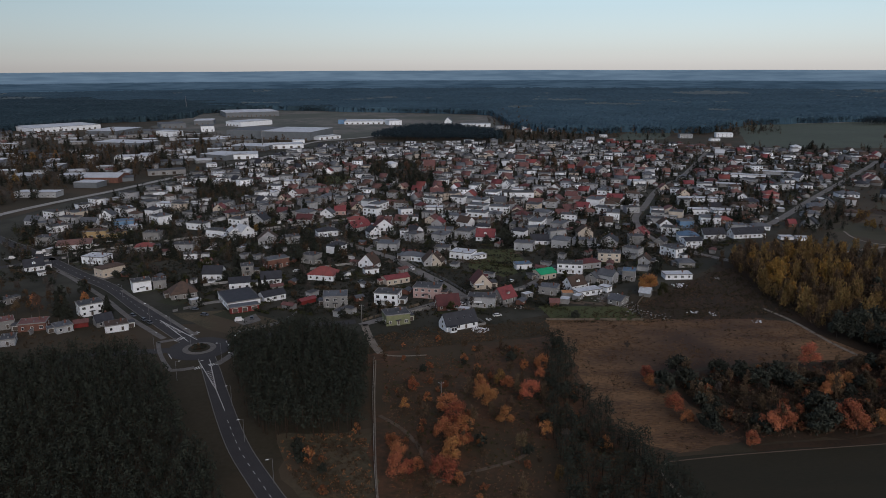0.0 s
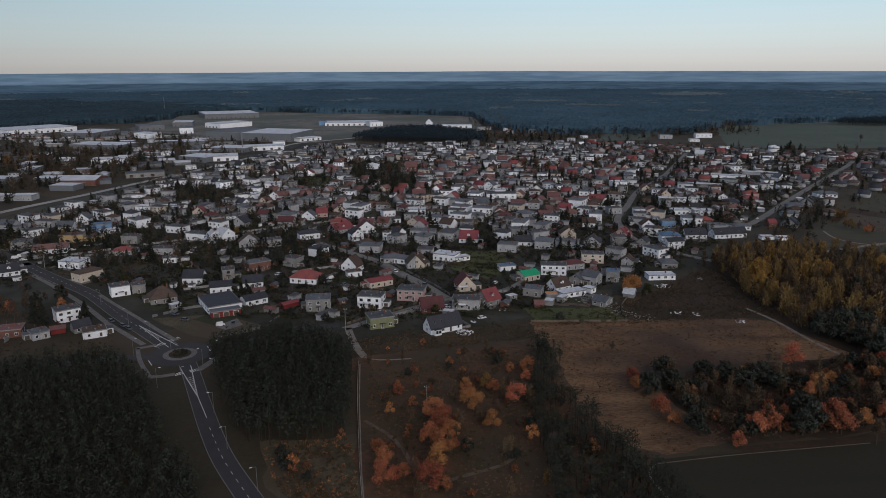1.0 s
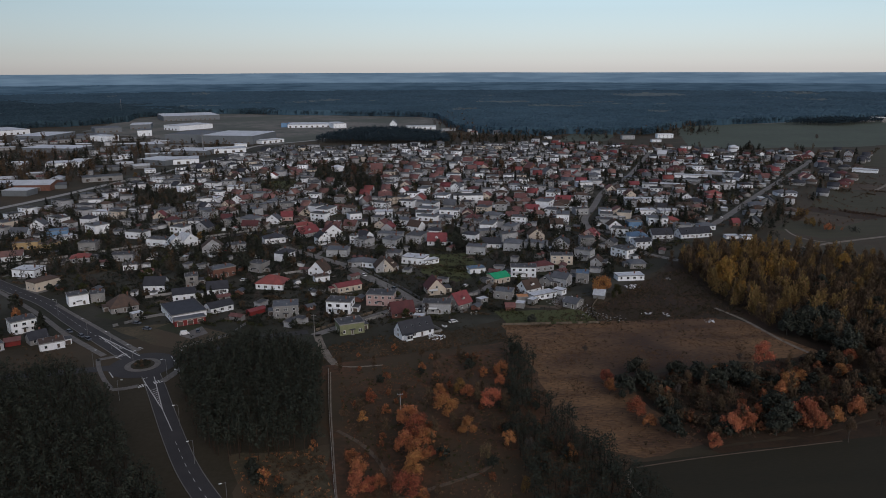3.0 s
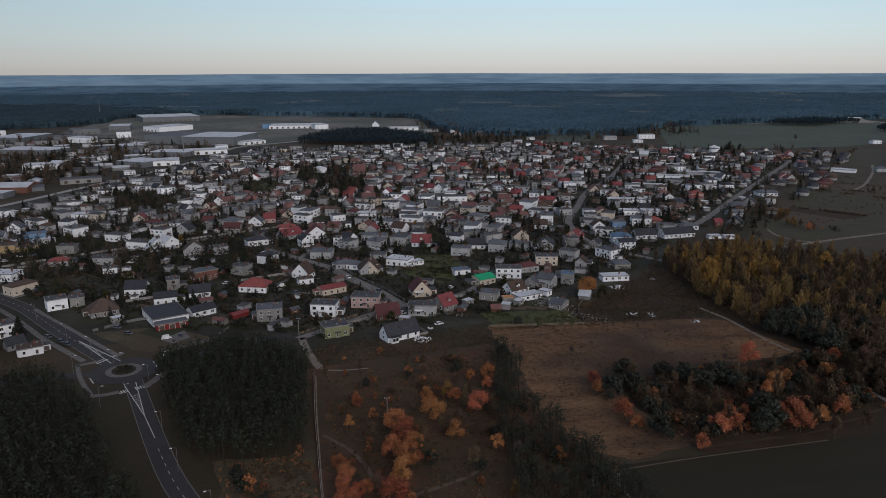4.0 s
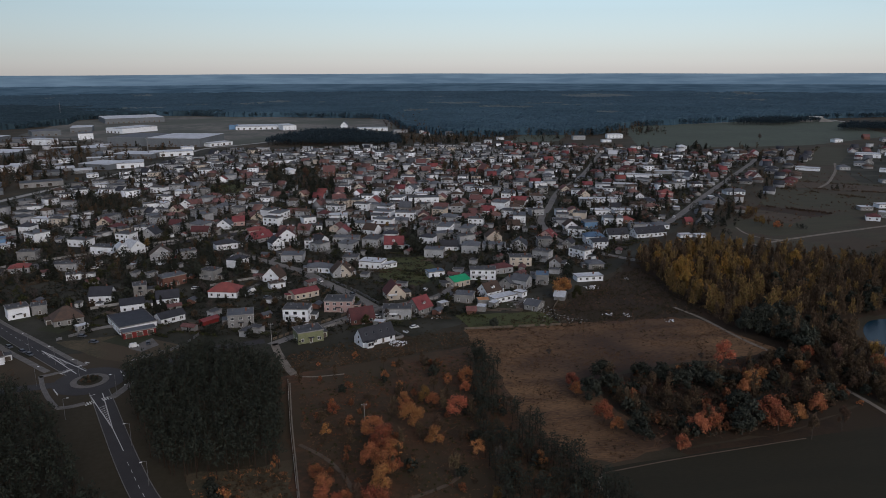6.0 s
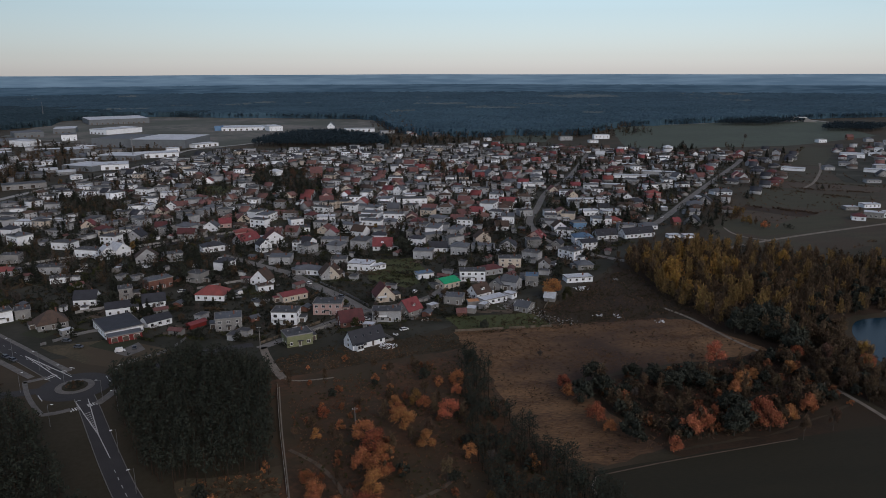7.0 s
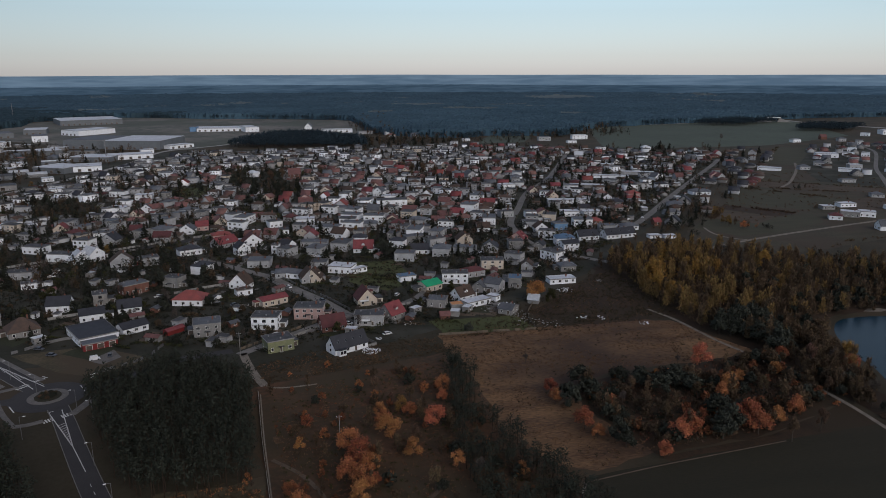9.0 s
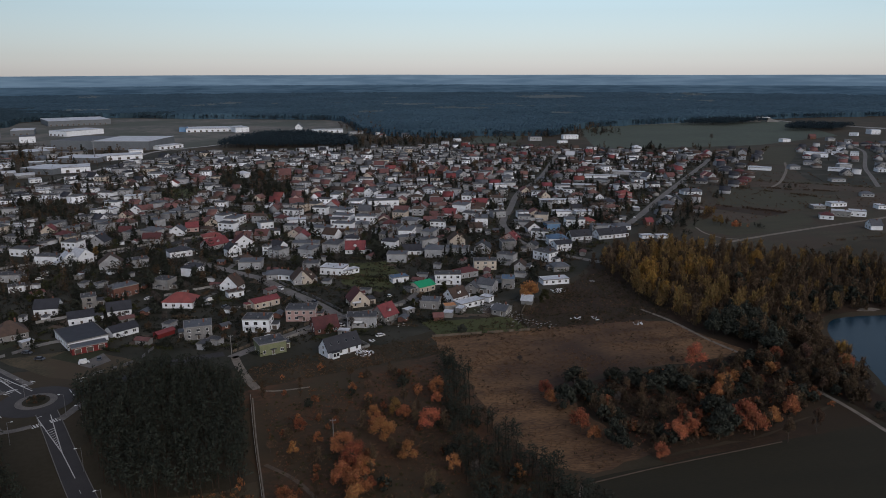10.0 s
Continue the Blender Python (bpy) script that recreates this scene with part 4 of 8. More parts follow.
        piece(("skylight",), skylight_shape, [M["metal"], GLASS], body, pose(-w / 2 + w * (i + 0.7) / (sky + 0.4), -d * 0.27, h + rise * 0.46 + 0.22, math.degrees(a)))
    if bay:
        bm = bmesh.new(); prism(bm, [(-2.2, 0), (-1.6, -2.0), (1.6, -2.0), (2.2, 0)], -0.1, 2.7)
        out = part("bay", bm, M[wall], body)
        out.location = (-w * 0.33, -d / 2, 0)
        bm = bmesh.new(); prism(bm, [(-2.5, 0), (-1.8, -2.3), (1.8, -2.3), (2.5, 0)], 2.7, 2.95)
        part("roof", bm, M[top], out)
        for bx in (-0.75, 0.75):
            window(out, bx, -2.0, 0.9, 0, 1.2, 1.4, True)
        bm = bmesh.new()
        ribbon(bm, [Vector(p) for p in ((w / 2 + 0.1, -d / 2, 0), (w / 2 + 4.5, -d / 2, 0), (w / 2 + 4.5, d / 2, 0), (w / 2 + 0.1, d / 2, 0))], -0.12, 0.12, -0.1, 1.3)
        part("terrace_wall", bm, M["concrete"], body)
    if roof in "gf" and level == 2 and not sky and kind == "house" and rise > 2.5 and int(w * 10) % 2:
        bm = bmesh.new()
        extrude_x(bm, gable_section(1.8, 1.0, 0.6), -1.2, 1.2, True)
        bmesh.ops.recalc_face_normals(bm, faces=bm.faces)
        out = part("dormer", bm, M[wall], body)
        z = h + rise * 0.35
        out.matrix_basis = pose(0, -D * 0.27, z) if roof == "g" else pose(W * 0.0 + D * 0.27, 0, z, 0, 0, 90)
        bm = bmesh.new()
        extrude_x(bm, [(-1.15, 0.85), (0, 1.65), (1.15, 0.85), (1.15, 1.0), (0, 1.82), (-1.15, 1.0)][::-1], -1.4, 1.2, True)
        bmesh.ops.recalc_face_normals(bm, faces=bm.faces)
        part("roof", bm, M[top], out)
        window(out, 0, -1.2, 0.15, 0, 0.8, 0.8, dark)
    if balcony:
        bm = bmesh.new()
        bw = w * 0.45
        box(bm, -bw / 2, bw / 2, -1.4, 0, 2.7, 2.9)
        part("balcony", bm, M["concrete"], body).location = (-w * 0.2, -d / 2, 0)
        bm = bmesh.new()
        ribbon(bm, [Vector(p) for p in ((-bw / 2, 0, 0), (-bw / 2, -1.35, 0), (bw / 2, -1.35, 0), (bw / 2, 0, 0))], -0.04, 0.04, 2.9, 3.8)
        part("balcony_rail", bm, M["white"], body).location = (-w * 0.2, -d / 2, 0)
    return body


def house(x, y, yaw, w, d, h, roof, wall, top, level=2, **more):
    body = build_house(w, d, h, roof, wall, top, level, **more)
    body.matrix_world = pose(x, y, 0, 0, 0, yaw)
    FOOT.append((x, y, math.hypot(w, d) / 2))
    return body


# ---- placed buildings ----
house(18.6, 323.4, 27, 16.4, 7.8, 3.0, "g", "white", "dark", sky=4, pitch=1.15, bay=True, level=2)
house(33.5, 386.5, 8, 9.9, 10.2, 3.52, "f", "cream", "maroon", pitch=1.05, balcony=True, level=2)
house(43.7, 361.2, 37, 9.5, 9.3, 3.15, "g", "grey", "red", pitch=1.0, level=2)
house(32.0, 354.8, -10, 13.7, 8.4, 5.07, "l", "mixed", "felt", balcony=True, level=2)
house(4.6, 371.5, -12, 13.9, 10.2, 5.59, "l", "pink", "felt", level=2)
house(14.0, 351.2, 13, 11.4, 8.4, 2.92, "g", "brick", "maroon", pitch=1.0, level=2)
house(70.9, 404.3, 27, 10.8, 10.2, 3.44, "g", "cream", "emerald", pitch=0.35, level=2)
house(61.4, 423.7, 12, 9.7, 6.5, 3.06, "l", "white", "blue", level=2)
house(26.9, 450.5, -26, 14.5, 10.2, 4.08, "l", "white", "pale", level=2)
house(35.8, 447.2, 30, 10.4, 4.7, 2.61, "l", "white", "pale", level=1, kind="garage")
house(88.0, 414.4, -10, 14.6, 8.4, 5.73, "l", "white", "felt", balcony=True, level=2)
house(84.3, 381.8, 28, 10.1, 8.4, 3.3, "g", "white", "brown_t", pitch=0.9, level=2)
house(69.5, 374.8, -22, 9.5, 8.4, 3.72, "l", "grey", "slate", level=2)
house(89.0, 371.5, 24, 14.8, 6.5, 2.65, "l", "white", "pale", level=1, kind="garage")
# an orange awning, built as a low shed
house(78.0, 367.9, -1, 5.8, 4.7, 2.27, "l", "grey", "tarp", glass=False, kind="shed", level=2)
house(74.8, 357.4, -22, 4.3, 4.7, 2.29, "l", "grey", "pale", glass=False, kind="shed", level=2)
house(68.6, 353.3, -2, 4.7, 3.7, 2.32, "g", "brick", "rust", glass=False, kind="shed", level=2)
house(97.9, 394.8, -35, 6.6, 8.4, 3.44, "f", "grey", "slate", level=2)
house(105.5, 393.5, -39, 8.9, 8.4, 4.96, "g", "mixed", "slate", pitch=0.5, level=2)
house(102.0, 356.5, -40, 7.2, 9.3, 2.78, "g", "grey", "slate", pitch=0.35, level=2)
house(117.3, 439.5, -11, 13.4, 8.4, 5.51, "l", "cream", "felt", level=2)
house(101.4, 425.4, 17, 12.4, 8.4, 3.53, "h", "mixed", "maroon", level=2)
house(-6.3, 447.1, -2, 12.2, 8.4, 3.1, "h", "mixed", "slate", level=2)
house(6.5, 434.0, 10, 10.2, 8.4, 3.12, "f", "mixed", "brown_t", pitch=1.0, level=2)
house(44.9, 497.7, -11, 12.9, 9.3, 3.35, "g", "white", "red", pitch=1.0, level=2)
house(80.5, 485.4, -7, 12.4, 8.4, 3.37, "g", "white", "dark", level=2)
house(115.4, 504.1, -2, 10.9, 9.3, 4.29, "f", "cream", "brown_t", level=2)
house(94.5, 504.0, 24, 13.1, 8.4, 5.42, "l", "mixed", "felt", level=2)
house(82.4, 515.3, 10, 13.9, 8.4, 5.34, "l", "grey", "slate", level=2)
house(100.2, 377.0, 43, 4.6, 5.6, 2.56, "l", "white", "pale", level=1, kind="garage")
house(-162.3, 347.5, 38, 10.6, 8.4, 5.88, "l", "white", "felt", level=2)
house(-152.3, 387.1, 30, 9.4, 8.4, 5.41, "l", "white", "felt", level=2)
house(-143.8, 391.4, 22, 6.7, 7.4, 4.43, "l", "grey", "felt", level=2)
house(-182.4, 418.3, 54, 13.9, 9.3, 5.0, "h", "cream", "brown_t", pitch=0.3, level=2)
house(-202.0, 446.4, -14, 14.5, 10.2, 4.22, "l", "white", "pale", level=2)
house(-233.2, 515.7, 11, 15.2, 9.3, 5.05, "l", "yellow", "brown_t", level=1)
house(-219.4, 517.8, 74, 11.9, 7.4, 3.27, "l", "yellow", "brown_t", level=1)
house(-234.8, 486.7, 20, 21.0, 17, 3.29, "h", "white", "rust", pitch=0.25, kind="market_hall", level=2)
house(-258.6, 496.4, -2, 10.8, 9.3, 5.21, "l", "grey", "felt", level=2)
house(-232.9, 430.4, 32, 10.7, 9.3, 3.04, "g", "white", "dark", level=2)
house(-227.4, 551.2, 19, 14.2, 9.3, 4.96, "l", "bluewall", "blue", level=1)
house(-217.7, 540.1, 44, 13.1, 7.4, 2.78, "l", "white", "pale", level=1)
house(-250.3, 576.1, -2, 10.0, 8.4, 4.81, "f", "white", "slate", level=1)
house(-253.2, 551.3, -2, 12.3, 8.4, 4.13, "g", "white", "slate", level=1)
house(-270.5, 535.6, 47, 12.3, 8.4, 4.6, "l", "white", "felt", level=1)
house(-276.0, 567.8, -14, 15.2, 8.4, 4.62, "l", "mixed", "felt", level=1)
house(-300.3, 561.5, -16, 12.3, 8.4, 3.75, "g", "mixed", "slate", level=1)
house(-252.1, 611.0, 33, 13.8, 8.4, 3.77, "l", "white", "pale", level=1)
house(-189.8, 508.0, -2, 11.1, 8.4, 5.29, "l", "grey", "felt", level=2)
house(-183.5, 476.0, 12, 10.9, 8.4, 3.21, "h", "mixed", "red", level=2)
house(-157.3, 476.5, -2, 14.1, 8.4, 4.14, "l", "mixed", "felt", level=2)
house(-146.5, 453.5, 15, 7.7, 5.6, 3.26, "l", "white", "felt", level=2)
house(-118.5, 408.3, -1, 11.0, 9.3, 3.88, "g", "white", "dark", level=2)
house(-125.8, 374.9, 27, 13.0, 11.2, 2.81, "h", "grey", "brown_t", pitch=0.95, level=2)
house(-168.0, 541.3, -22, 15.2, 8.4, 4.83, "l", "white", "felt", level=1)
house(-145.1, 515.1, -22, 16.8, 8.4, 5.0, "l", "white", "felt", level=2)
house(-220.6, 625.3, -18, 14.9, 8.4, 4.62, "l", "white", "pale", level=1)
house(-211.4, 633.8, 17, 12.8, 8.4, 4.65, "l", "white", "slate", level=1)
house(-169.2, 604.5, -2, 10.0, 8.4, 3.77, "f", "cream", "red", level=1)
house(-213.2, 364.3, 61, 6.8, 5.6, 2.69, "l", "grey", "felt", level=2)
house(-252.3, 682.8, 2, 15.2, 9.3, 4.71, "l", "mixed", "felt", level=1)
house(-224.3, 701.4, -2, 12.5, 8.4, 4.74, "l", "mixed", "felt", level=1)
house(-287.4, 550.6, 17, 10.0, 8.4, 3.86, "l", "grey", "slate", level=1)
house(-179.2, 327.2, 16, 11.5, 8.4, 3.48, "l", "brick", "rust", level=2)
house(-164.3, 323.7, 41, 7.1, 7.4, 3.01, "l", "mixed", "slate", level=2)
house(-140.0, 324.5, 27, 9.7, 7.4, 3.13, "l", "white", "brown_t", level=2)
house(-193.1, 329.6, 33, 6.0, 8.4, 3.7, "l", "grey", "rust", level=2)
house(-180.4, 308.3, 22, 5.6, 8.4, 2.92, "l", "mixed", "felt", level=2)
house(-176.4, 319.2, 0, 0.5, 2.8, 1.85, "l", "grey", "felt", glass=False, kind="shed", level=2)
house(-99.2, 389.2, 16, 11.2, 8.4, 3.97, "g", "white", "dark", pitch=0.5, level=2)
house(-55.2, 406.4, -15, 15.5, 11.2, 3.19, "h", "white", "red", pitch=0.7, level=2)
house(-42.6, 357.5, 6, 11.8, 10.2, 5.82, "l", "grey", "slate", level=2)
house(-16.0, 360.3, -13, 12.2, 9.3, 6.04, "l", "white", "felt", dark=True, balcony=True, level=2)
house(-13.8, 396.0, 28, 14.2, 7.4, 3.46, "g", "cream", "red", pitch=0.35, level=2)
house(-30.9, 429.4, -25, 10.8, 8.4, 3.28, "f", "white", "brown_t", pitch=1.0, level=2)
house(-29.1, 415.8, 20, 8.4, 5.6, 3.01, "l", "white", "brown_t", level=2)
house(-3.0, 445.9, -27, 12.5, 8.4, 3.13, "h", "white", "slate", level=2)
house(9.1, 433.7, -15, 9.3, 8.4, 3.1, "f", "cream", "brown_t", pitch=1.0, level=2)
house(-101.4, 416.1, 15, 6.7, 8.4, 5.52, "l", "concrete", "felt", dark=True, level=2)
house(-88.1, 432.9, 35, 13.7, 8.4, 5.25, "l", "brick", "slate", level=2)
house(-67.9, 441.5, -28, 9.8, 8.4, 5.27, "l", "grey", "felt", level=2)
house(-84.0, 399.4, 13, 11.0, 8.4, 3.19, "g", "white", "dark", level=2)
house(-133.1, 506.9, 25, 8.9, 9.3, 4.92, "f", "white", "pale", level=2)
house(-126.7, 512.0, 49, 10.9, 9.3, 4.94, "f", "white", "pale", level=2)
house(-105.8, 494.3, 14, 13.6, 8.4, 3.86, "f", "mixed", "brown_t", level=2)
house(-89.8, 493.7, 19, 10.6, 8.4, 4.78, "l", "mixed", "felt", level=2)
house(-68.5, 515.8, 22, 14.2, 9.3, 3.91, "h", "white", "dark", level=2)
house(-134.9, 581.2, 13, 14.3, 8.4, 4.23, "l", "white", "slate", level=1)
house(-91.1, 560.5, -9, 12.3, 8.4, 3.7, "g", "mixed", "maroon", level=1)
house(-76.6, 582.3, -12, 10.0, 8.4, 3.72, "f", "white", "slate", level=1)
house(-67.7, 593.4, 8, 9.0, 8.4, 3.75, "g", "pink", "red", level=1)
house(-55.7, 606.3, 18, 10.0, 8.4, 3.77, "f", "cream", "rust", level=1)
house(-51.4, 559.7, 13, 12.9, 8.4, 3.19, "h", "pink", "red", level=1)
house(-47.4, 534.3, 42, 16.1, 10.2, 3.21, "g", "mixed", "red", level=2)
house(-28.6, 532.1, 11, 13.6, 9.3, 3.84, "f", "white", "maroon", level=2)
house(-34.3, 507.2, 26, 8.5, 8.4, 5.36, "f", "white", "dark", level=2)
house(-25.5, 488.8, 19, 7.2, 7.4, 3.28, "h", "white", "brown_t", level=2)
house(-14.0, 592.4, 20, 10.3, 8.4, 4.81, "l", "white", "felt", level=1)
house(9.8, 594.3, -2, 14.4, 9.3, 5.43, "l", "white", "pale", level=1)
house(-8.4, 567.4, -2, 10.2, 8.4, 3.1, "l", "white", "felt", level=1)
house(13.4, 520.4, -15, 17.8, 9.3, 3.72, "l", "mixed", "slate", level=2)
house(-113.1, 590.3, -3, 10.6, 8.4, 3.35, "g", "mixed", "maroon", level=1)
house(-12.4, 507.4, -17, 4.2, 6.5, 5.57, "l", "white", "felt", level=2)
house(-114.1, 678.3, 15, 12.3, 8.4, 3.79, "g", "mixed", "rust", level=1)
house(12.8, 681.4, -2, 12.3, 8.4, 3.82, "g", "mixed", "rust", level=1)
house(-58.6, 662.6, -10, 13.9, 8.4, 4.24, "l", "mixed", "felt", level=1)
house(-150.8, 679.7, 19, 13.5, 8.4, 4.76, "l", "white", "slate", level=1)
# red canopy tents, built as a small pitched shed
house(-57.9, 361.3, 42, 8.7, 3.7, 2.18, "g", "redwall", "red", glass=False, kind="shed", pitch=0.4, level=2)
house(-10.7, 331.0, 17, 11.5, 9.3, 5.01, "l", "olive", "felt", level=2)
house(119.6, 368.3, -30, 5.6, 5.6, 2.4, "g", "grey", "pale", glass=False, kind="shed", level=2)
house(179.9, 471.0, 7, 11.4, 8.4, 5.52, "g", "white", "dark", pitch=0.4, level=2)
house(183.2, 488.0, -7, 12.8, 10.2, 5.25, "h", "white", "blue", level=2)
house(161.1, 451.4, -59, 13.0, 9.3, 5.57, "l", "white", "felt", level=2)
house(160.0, 425.0, -2, 9.6, 8.4, 3.19, "h", "grey", "slate", level=2)
# a white pergola, built as a low flat house
house(146.9, 400.5, 1, 15.5, 7.4, 2.71, "l", "white", "pale", level=1)
house(197.8, 534.4, -2, 10.4, 9.3, 5.34, "l", "bluewall", "slate", level=1)
house(181.0, 530.7, -2, 9.6, 8.4, 3.86, "f", "white", "brown_t", level=1)
house(154.3, 501.5, -38, 11.1, 8.4, 3.48, "f", "pink", "red", level=2)
house(191.9, 585.5, -2, 8.7, 8.4, 5.01, "l", "white", "slate", level=1)
house(226.0, 584.7, -2, 15.2, 9.3, 3.93, "l", "white", "pale", level=1)
house(243.7, 581.3, -2, 15.2, 9.3, 3.7, "l", "white", "pale", level=1)
house(231.9, 549.3, -2, 12.3, 9.3, 2.92, "h", "brick", "red", level=1)
house(255.5, 565.5, -2, 12.3, 9.3, 3.15, "h", "brick", "brown_t", level=1)
house(277.6, 597.1, -2, 12.3, 9.3, 3.17, "h", "cream", "rust", level=1)
house(309.2, 638.1, -2, 12.3, 10.2, 3.39, "h", "mixed", "red", level=1)
house(310.6, 569.3, -7, 12.3, 10.2, 2.92, "h", "mixed", "slate", level=1)
house(249.9, 524.4, -2, 12.3, 8.4, 3.04, "h", "white", "slate", level=1)
house(205.2, 500.3, 3, 15.5, 9.3, 3.26, "g", "white", "dark", sky=2, level=2)
house(230.0, 501.1, 9, 24.9, 9.3, 3.28, "g", "white", "dark", sky=3, level=2)
house(119.0, 398.8, -19, 7.0, 8.4, 5.41, "l", "grey", "blue", level=2)
house(277.9, 534.1, -2, 5.6, 6.5, 3.03, "g", "brick", "red", level=1)
house(240.0, 662.8, -2, 9.9, 8.4, 3.7, "f", "cream", "rust", level=1)
house(388.5, 656.7, 3, 12.3, 10.2, 2.92, "h", "white", "slate", level=1)
house(136.3, 454.1, -39, 10.9, 8.4, 4.65, "l", "mixed", "felt", level=2)
house(161.8, 478.1, -35, 6.6, 8.4, 3.77, "f", "grey", "dark", level=2)
house(332.6, 602.9, -16, 12.3, 10.2, 2.89, "h", "mixed", "slate", level=1)
# low white rubble, built as two flat sheds
house(254.5, 493.3, -2, 8.9, 5.6, 1.92, "l", "white", "pale", glass=False, kind="shed", level=2)
house(264.8, 490.2, -2, 8.8, 5.6, 1.94, "l", "white", "pale", glass=False, kind="shed", level=2)
house(172.7, 591.9, 7, 11.2, 8.4, 4.76, "l", "mixed", "felt", level=1)
house(137.3, 431.8, -25, 6.4, 8.4, 3.48, "f", "mixed", "brown_t", level=2)
house(-432.3, 799.3, -11, 27.1, 22, 5.21, "l", "steel", "pale", kind="hall", glass=False, level=0)
house(-339.8, 745.4, -8, 25.0, 18, 5.23, "l", "steel", "pale", kind="hall", glass=False, level=0)
house(-339.4, 782.8, -2, 39.2, 30, 6.0, "g", "brick", "pale", kind="hall", pitch=0.2, glass=False, level=0)
house(-382.4, 799.7, 4, 24.2, 20, 5.02, "l", "steel", "pale", kind="hall", glass=False, level=0)
house(-247.9, 682.7, -2, 15.2, 9.3, 5.25, "l", "white", "felt", kind="house", level=1)
house(-233.6, 767.6, 25, 15.2, 9.3, 5.27, "l", "white", "felt", level=0)
house(-224.5, 798.9, 29, 12.7, 9.3, 5.29, "l", "white", "pale", level=0)
house(-210.0, 745.7, 25, 12.6, 9.3, 4.71, "l", "mixed", "pale", level=1)
house(-374.6, 690.0, -3, 15.6, 14, 4.64, "l", "mixed", "pale", kind="hall", level=1)
house(-353.0, 689.2, -2, 20.2, 14, 4.66, "l", "mixed", "pale", kind="hall", level=1)
house(-259.5, 893.8, 23, 11.8, 10.2, 3.88, "l", "white", "pale", level=0)
house(-319.6, 784.6, 24, 15.2, 14, 4.21, "g", "steel", "slate", kind="hall", glass=False, pitch=0.2, level=0)
house(-720.4, 1457.5, 48, 126.6, 90, 8.23, "l", "white", "pale", kind="hall", glass=False, level=0)
house(-571.3, 1363.5, 81, 87.3, 60, 8.0, "l", "steel", "pale", kind="hall", glass=False, level=0)
house(-465.0, 1152.1, -16, 86.7, 45, 6.02, "l", "steel", "pale", kind="hall", glass=False, level=0)
house(-379.9, 960.1, 14, 42.0, 26, 6.05, "l", "white", "pale", kind="hall", level=0)
house(-451.2, 1306.7, 65, 23.4, 40, 9.07, "l", "white", "pale", kind="hall", level=0)
house(-414.9, 1409.5, 17, 24.4, 40, 10.09, "l", "white", "slate", kind="hall", level=0)
house(-470.4, 1580.9, 12, 38.9, 60, 9.12, "l", "steel", "pale", kind="hall", glass=False, level=0)
house(-487.8, 1352.2, 20, 48.8, 50, 7.14, "l", "steel", "slate", kind="hall", glass=False, level=0)
house(-334.6, 1045.0, -3, 13.9, 14, 4.16, "l", "white", "pale", kind="hall", level=0)
house(-268.1, 980.4, -29, 46.1, 40, 6.18, "l", "steel", "pale", kind="hall", glass=False, level=0)
house(-515.0, 1504.7, 26, 47.8, 60, 8.21, "l", "steel", "slate", kind="hall", glass=False, level=0)
house(-340.3, 1187.2, 25, 31.1, 40, 6.23, "l", "steel", "pale", kind="hall", glass=False, level=0)
house(-219.5, 1270.5, -16, 90.0, 95, 13.0, "l", "steel", "pale", kind="hall", glass=False, level=0)
house(-295.1, 1294.5, -18, 65.8, 85, 13.02, "l", "steel", "slate", kind="hall", glass=False, level=0)
house(-443.9, 1863.5, 22, 127.6, 120, 11.05, "l", "steel", "pale", kind="hall", glass=False, level=0)
house(-253.0, 1088.8, -16, 56.4, 40, 6.07, "l", "steel", "pale", kind="hall", glass=False, level=0)
house(-212.6, 1104.6, 16, 56.6, 30, 6.09, "l", "white", "pale", kind="hall", glass=False, level=0)
house(-244.0, 983.3, 12, 40.8, 35, 6.12, "l", "white", "pale", kind="hall", glass=False, level=0)
house(-125.5, 1580.7, 3, 93.3, 60, 6.14, "l", "white", "pale", kind="hall", glass=False, level=0)
house(-70.8, 1549.8, 19, 27.1, 50, 9.16, "l", "white", "pale", kind="hall", level=0)
house(-177.8, 1574.5, -4, 12.4, 30, 9.18, "l", "bluewall", "slate", kind="hall", glass=False, level=0)
house(46.0, 1514.1, -4, 13.8, 40, 10.21, "f", "white", "slate", kind="hall", pitch=1.0, level=0)
house(-368.5, 1547.4, -40, 49.8, 80, 9.23, "l", "white", "pale", kind="hall", glass=False, level=0)
# the church with the red roof, built under the school kind
house(6.3, 854.9, -2, 13.0, 11, 5.6, "g", "brick", "rust", pitch=1.1, kind="school", level=0)
house(-202.2, 1173.3, 16, 18.3, 14, 5.02, "l", "white", "pale", kind="hall", level=0)
house(-166.4, 1238.0, 45, 44.6, 20, 5.05, "l", "white", "pale", kind="hall", level=0)
house(-192.8, 838.9, -3, 12.7, 9.3, 5.27, "l", "white", "felt", level=0)
house(-161.8, 769.4, -21, 15.2, 9.3, 5.29, "l", "white", "felt", level=1)
house(-134.6, 746.6, -2, 15.2, 10.2, 4.71, "l", "white", "pale", level=1)
house(-120.9, 677.3, -2, 8.6, 8.4, 4.24, "f", "white", "slate", level=1)
house(-144.4, 681.6, -19, 15.2, 10.2, 4.76, "l", "white", "pale", level=1)
house(12.5, 693.3, -2, 9.7, 8.4, 4.78, "f", "pink", "rust", level=1)
house(-39.9, 880.5, -46, 12.3, 10.2, 4.81, "h", "white", "pale", level=0)
house(-22.6, 1133.2, -16, 15.2, 10.2, 4.83, "l", "white", "pale", level=0)
house(-0.4, 1101.3, -30, 15.2, 10.2, 4.6, "l", "white", "pale", level=0)
